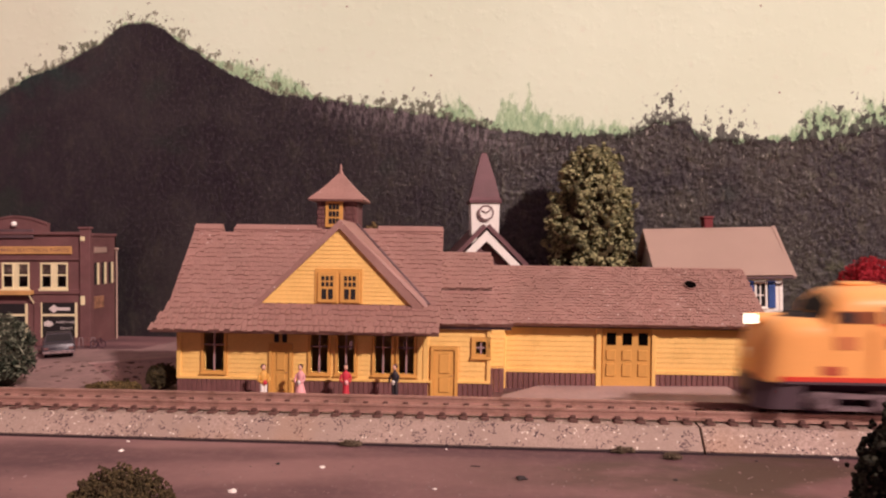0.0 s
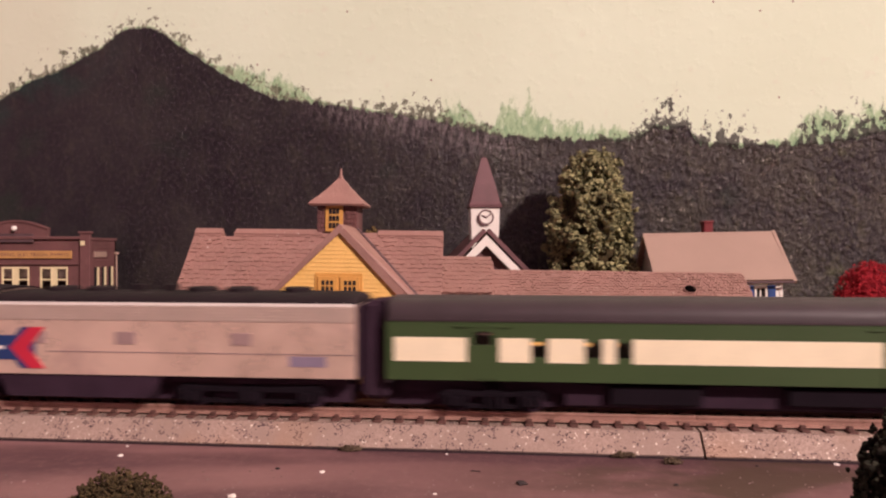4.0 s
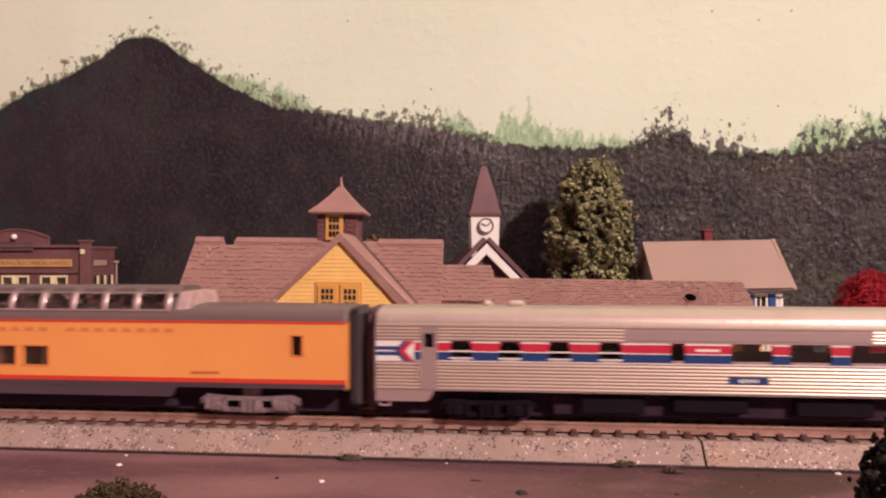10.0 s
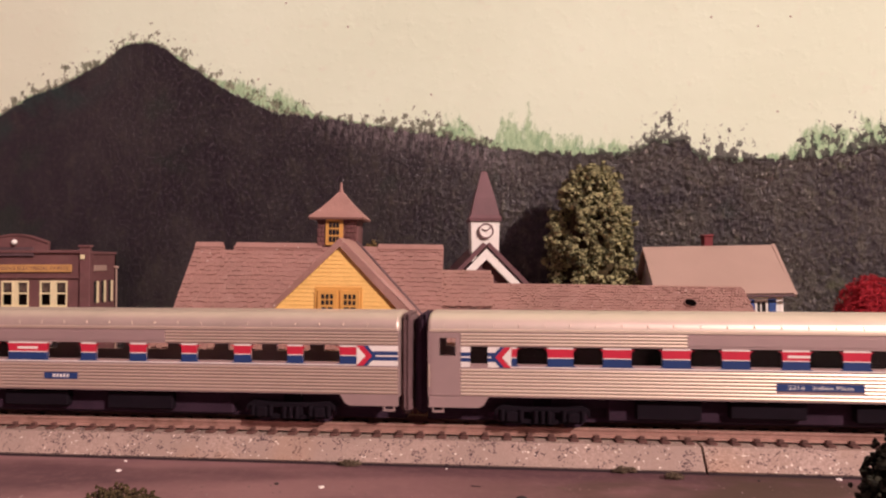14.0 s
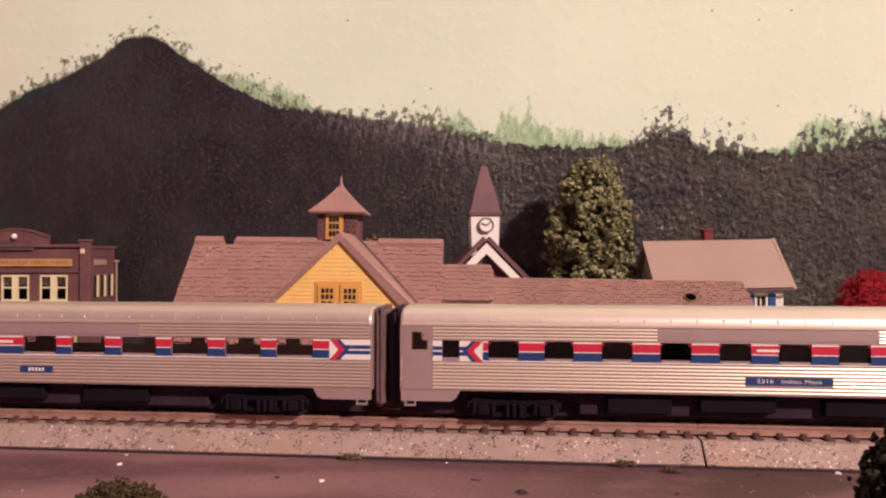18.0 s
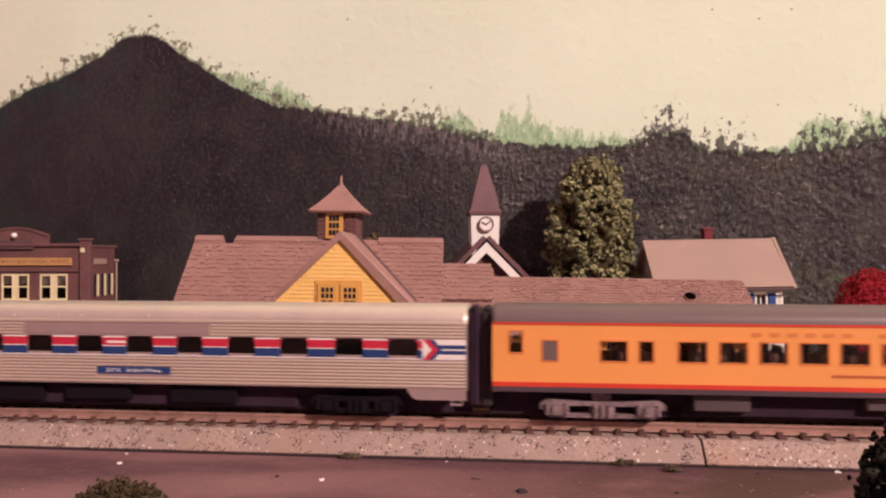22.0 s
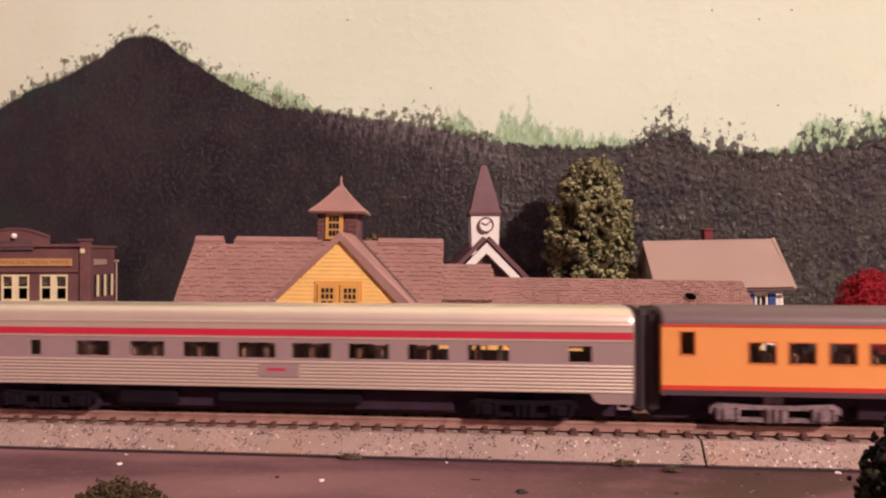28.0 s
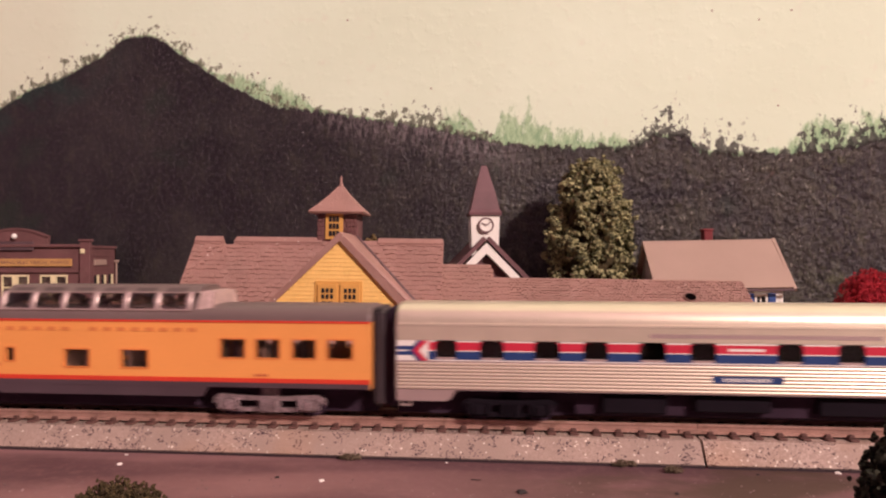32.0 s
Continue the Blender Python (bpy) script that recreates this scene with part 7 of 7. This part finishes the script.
def sedan():
    ob = thing("parked_car", at(-155.5, 280, 0.35, 29), "dark blue-grey model sedan parked before the store", "car")
    body = paint("car_blue_grey", (0.045, 0.038, 0.048), 0.4, 0.1, spec=0.5)
    def ring(y, w, z0, z1, c):
        return [(-w + c, y, z0), (w - c, y, z0), (w, y, z0 + c), (w, y, z1 - c), (w - c, y, z1), (-w + c, y, z1), (-w, y, z1 - c), (-w, y, z0 + c)]
    part("car_body", Shape().loft([ring(-14, 5.0, 2.2, 4.6, 0.6), ring(-13.4, 5.6, 1.7, 5.6, 0.7), ring(0, 5.8, 1.6, 5.9, 0.7), ring(13.4, 5.6, 1.7, 5.5, 0.7), ring(14, 5.0, 2.2, 4.6, 0.6)]), body, ob)
    part("cabin", Shape().loft([[(-5.2, -7.5, 5.6), (5.2, -7.5, 5.6), (5.2, 6.5, 5.6), (-5.2, 6.5, 5.6)], [(-4.2, -4.2, 8.7), (4.2, -4.2, 8.7), (4.2, 4.0, 8.7), (-4.2, 4.0, 8.7)]]), body, ob, smooth=0)
    part("rear_window", Shape().sheet([(-4.5, -7.2, 6.1), (4.5, -7.2, 6.1), (3.9, -4.8, 8.4), (-3.9, -4.8, 8.4)], 0.1), M_DARK, ob, "dark rear window", smooth=0)
    part("bumper", Shape().slab(-5.4, 5.4, -14.7, -13.7, 2.0, 3.1, 0.2), M_TRUCK, ob, "dull metal bumper")
    for x in (-4.3, 4.3):
        part("tail_lamp", Shape().slab(x - 0.8, x + 0.8, -14.35, -13.8, 3.6, 4.5, 0.1), M_BRICK, ob, "small dull red tail lamp")
        for y in (-8.5, 8.5):
            part("wheel", Shape().rod((x - 0.7, y, 1.7), (x + 0.7, y, 1.7), 1.7, n=16), M_BLACK, ob)


sedan()


def bicycle_rack():
    ob = thing("bicycle_rack", at(-164, 297, 0.2), "tiny dark metal bicycle rack before the store", "rack")
    for i in range(6):
        x = i * 2.6
        part("hoop", Shape().rod((x, 0, 0), (x, 0, 4.2), 0.22, n=6).rod((x, 0, 4.2), (x + 1.6, 0, 4.2), 0.22, n=6).rod((x + 1.6, 0, 4.2), (x + 1.6, 0, 0), 0.22, n=6), M_TRUCK if i % 2 else M_BROWN, ob)
    part("rail", Shape().rod((0, 0, 1.2), (15, 0, 1.2), 0.22, n=6), M_BROWN, ob)
    sh = Shape()
    for x in (15.2, 18.6):
        for i in range(14):
            a, b = 6.283 * i / 14, 6.283 * (i + 1) / 14
            sh.rod((x + math.cos(a) * 1.6, -2, 1.8 + math.sin(a) * 1.6), (x + math.cos(b) * 1.6, -2, 1.8 + math.sin(b) * 1.6), 0.16, n=5)
    sh.rod((15.2, -2, 1.8), (16.4, -2, 3.9), 0.18, n=5).rod((16.4, -2, 3.9), (18.2, -2, 3.9), 0.18, n=5).rod((18.6, -2, 1.8), (18.1, -2, 4.6), 0.18, n=5)
    part("bicycle", sh, M_BLACK, ob, "small dark bicycle")


bicycle_rack()

# loose grit: pale and dark crumbs, moss tufts along the ballast edge
M_CRUMB = plain("white_crumb", (0.78, 0.72, 0.66), 0.6)
M_DARKCRUMB = plain("dark_crumb", (0.03, 0.022, 0.022), 0.8)


def on_board(px, py):
    """The board under a sight line of the first moment (tilt -0.47)."""
    d = 45.0 * 1225.9 / (py - 431)
    return (px - 784) * d / 1225.9, d


for px, py, r, mat, nm in ((213, 800, 0.45, M_CRUMB, "pale_crumb"), (225, 783, 0.3, M_CRUMB, "pale_crumb"), (570, 829, 0.45, M_CRUMB, "pale_crumb"), (410, 873, 0.6, M_CRUMB, "pale_crumb"), (1481, 816, 0.45, M_CRUMB, "pale_crumb"),
                           (790, 797, 0.25, M_CRUMB, "pale_crumb"), (770, 868, 0.3, M_CRUMB, "pale_crumb"), (923, 850, 0.75, M_DARKCRUMB, "dark_crumb"), (491, 823, 0.35, M_DARKCRUMB, "dark_crumb"), (1197, 852, 0.35, M_DARKCRUMB, "dark_crumb"), (1340, 818, 0.25, M_DARKCRUMB, "dark_crumb")):
    x, y = on_board(px, py)
    solo(nm, Shape().lump((0, 0, r * 0.35), r, px, 0.5, (1.3, 1, 0.6), 2), mat, at(x, y), "pale crumb of scenery grit on the board" if mat is M_CRUMB else "dark crumb of dirt on the board", "crumb", "loose crumbs on the board")
x, y = on_board(842, 827)
solo("twig", Shape().rod((-1, 0, 0.15), (0.9, -0.5, 0.15), 0.12, 0.08, 6), M_DARKCRUMB, at(x, y), "tiny dark twig on the board", "twig")
for px, py, w, seed in ((620, 791, 2.4, 31), (1103, 803, 2.6, 32), (1190, 814, 1.8, 33)):
    x, y = on_board(px, py)
    bush("moss_tuft", at(x, y), w, 0.7, 1.2, 60, 0.3, M_MOSS, "small dry moss tuft against the ballast edge", seed, "moss", "moss tufts along the ballast")
rnd = random.Random(77)
sh = Shape()
for i in range(700):
    x, y = rnd.uniform(-95, 95), rnd.uniform(96, 140)
    r = rnd.uniform(0.06, 0.2)
    sh.lump((x, y, r * 0.3), r, i, 0.4, (1.2, 1, 0.7), 1)
solo("fine_grit", sh, paint("grit", (0.24, 0.17, 0.16), 0.8, var=0.5, fine=300), at(0, 0), "scattered fine grit on the board", "grit", kind="stuff")

# dirt crumbs and scraps on the road before the store
rnd = random.Random(91)
sh = Shape()
for i in range(260):
    x, y = rnd.uniform(-175, -95), rnd.uniform(200, 262)
    r = rnd.choice((0.25, 0.35, 0.5, 0.8))
    sh.lump((x, y, r * 0.3), r, i, 0.6, (1.6, 1, 0.6), 1)
solo("road_debris", sh, paint("debris", (0.12, 0.07, 0.062), 0.9, var=0.6, coarse=90, fine=200), at(0, 0), "loose dark scraps and clods on the road", "debris", kind="stuff")


# ---- the train passes to the left, slows to a stand, and starts again: seconds, mm of the sleeping coach's front end along the line ----
RUN = [(0.0, 1150.4), (0.3, 1105.5), (0.6, 1068), (1.0, 1014.9), (1.5, 940), (2.0, 871.3), (2.5, 815.2), (3.0, 755.5), (3.5, 697), (4.5, 593), (5.5, 492), (6.0, 443), (6.5, 398),
       (7.0, 354), (7.5, 314), (8.0, 276), (8.4, 251), (8.7, 230), (9.0, 210), (9.5, 181), (10.0, 153), (10.5, 127), (11.0, 104.5), (11.5, 81), (12.0, 62), (12.5, 39.5),
       (13.0, 21.5), (13.5, 7.3), (14.0, -3.4), (14.5, -9.0), (15.0, -9.2), (16.5, -9.2), (17.8, -9.2), (18.0, -9.7), (18.5, -21.3), (19.0, -37.3), (19.5, -56),
       (20.0, -73), (20.5, -94), (21.0, -112), (21.5, -134), (22.0, -156.6), (22.5, -177.8), (23.0, -200.2), (23.6, -229.2), (24.2, -257.9), (24.5, -274), (25.5, -328),
       (26.5, -380), (27.0, -408), (27.5, -434), (28.0, -456), (28.5, -479), (29.0, -501.3), (29.5, -526), (30.0, -552.8), (30.5, -584.2), (31.0, -614.9), (31.5, -649), (32.0, -682.3)]


def turns():
    """Seconds and degrees of a wheel that rolls on the line, in steps of less than a quarter turn."""
    out, last, stops = [], 0.0, [round(t * FPS) for t, _ in RUN]
    rolled = [float(np.interp(i / FPS, [t for t, _ in RUN], [s for _, s in RUN])) for i in range(stops[-1] + 2)]
    spin = [math.degrees((s - rolled[0]) / TREAD) for s in rolled]
    for i in range(stops[-1] + 1):
        if i in stops or abs(spin[i + 1] - last) > 84:
            out.append((i / FPS, spin[i]))
            last = spin[i]
    return out


def motions():
    for car, place in CONSIST:
        walk(car, [(t, along(s + place, 0, RAIL)) for t, s in RUN])
    rolling = turns()
    for wheel, x in WHEELS:
        walk(wheel, [(t, at(x, 0, TREAD, 0, a)) for t, a in rolling])


motions()
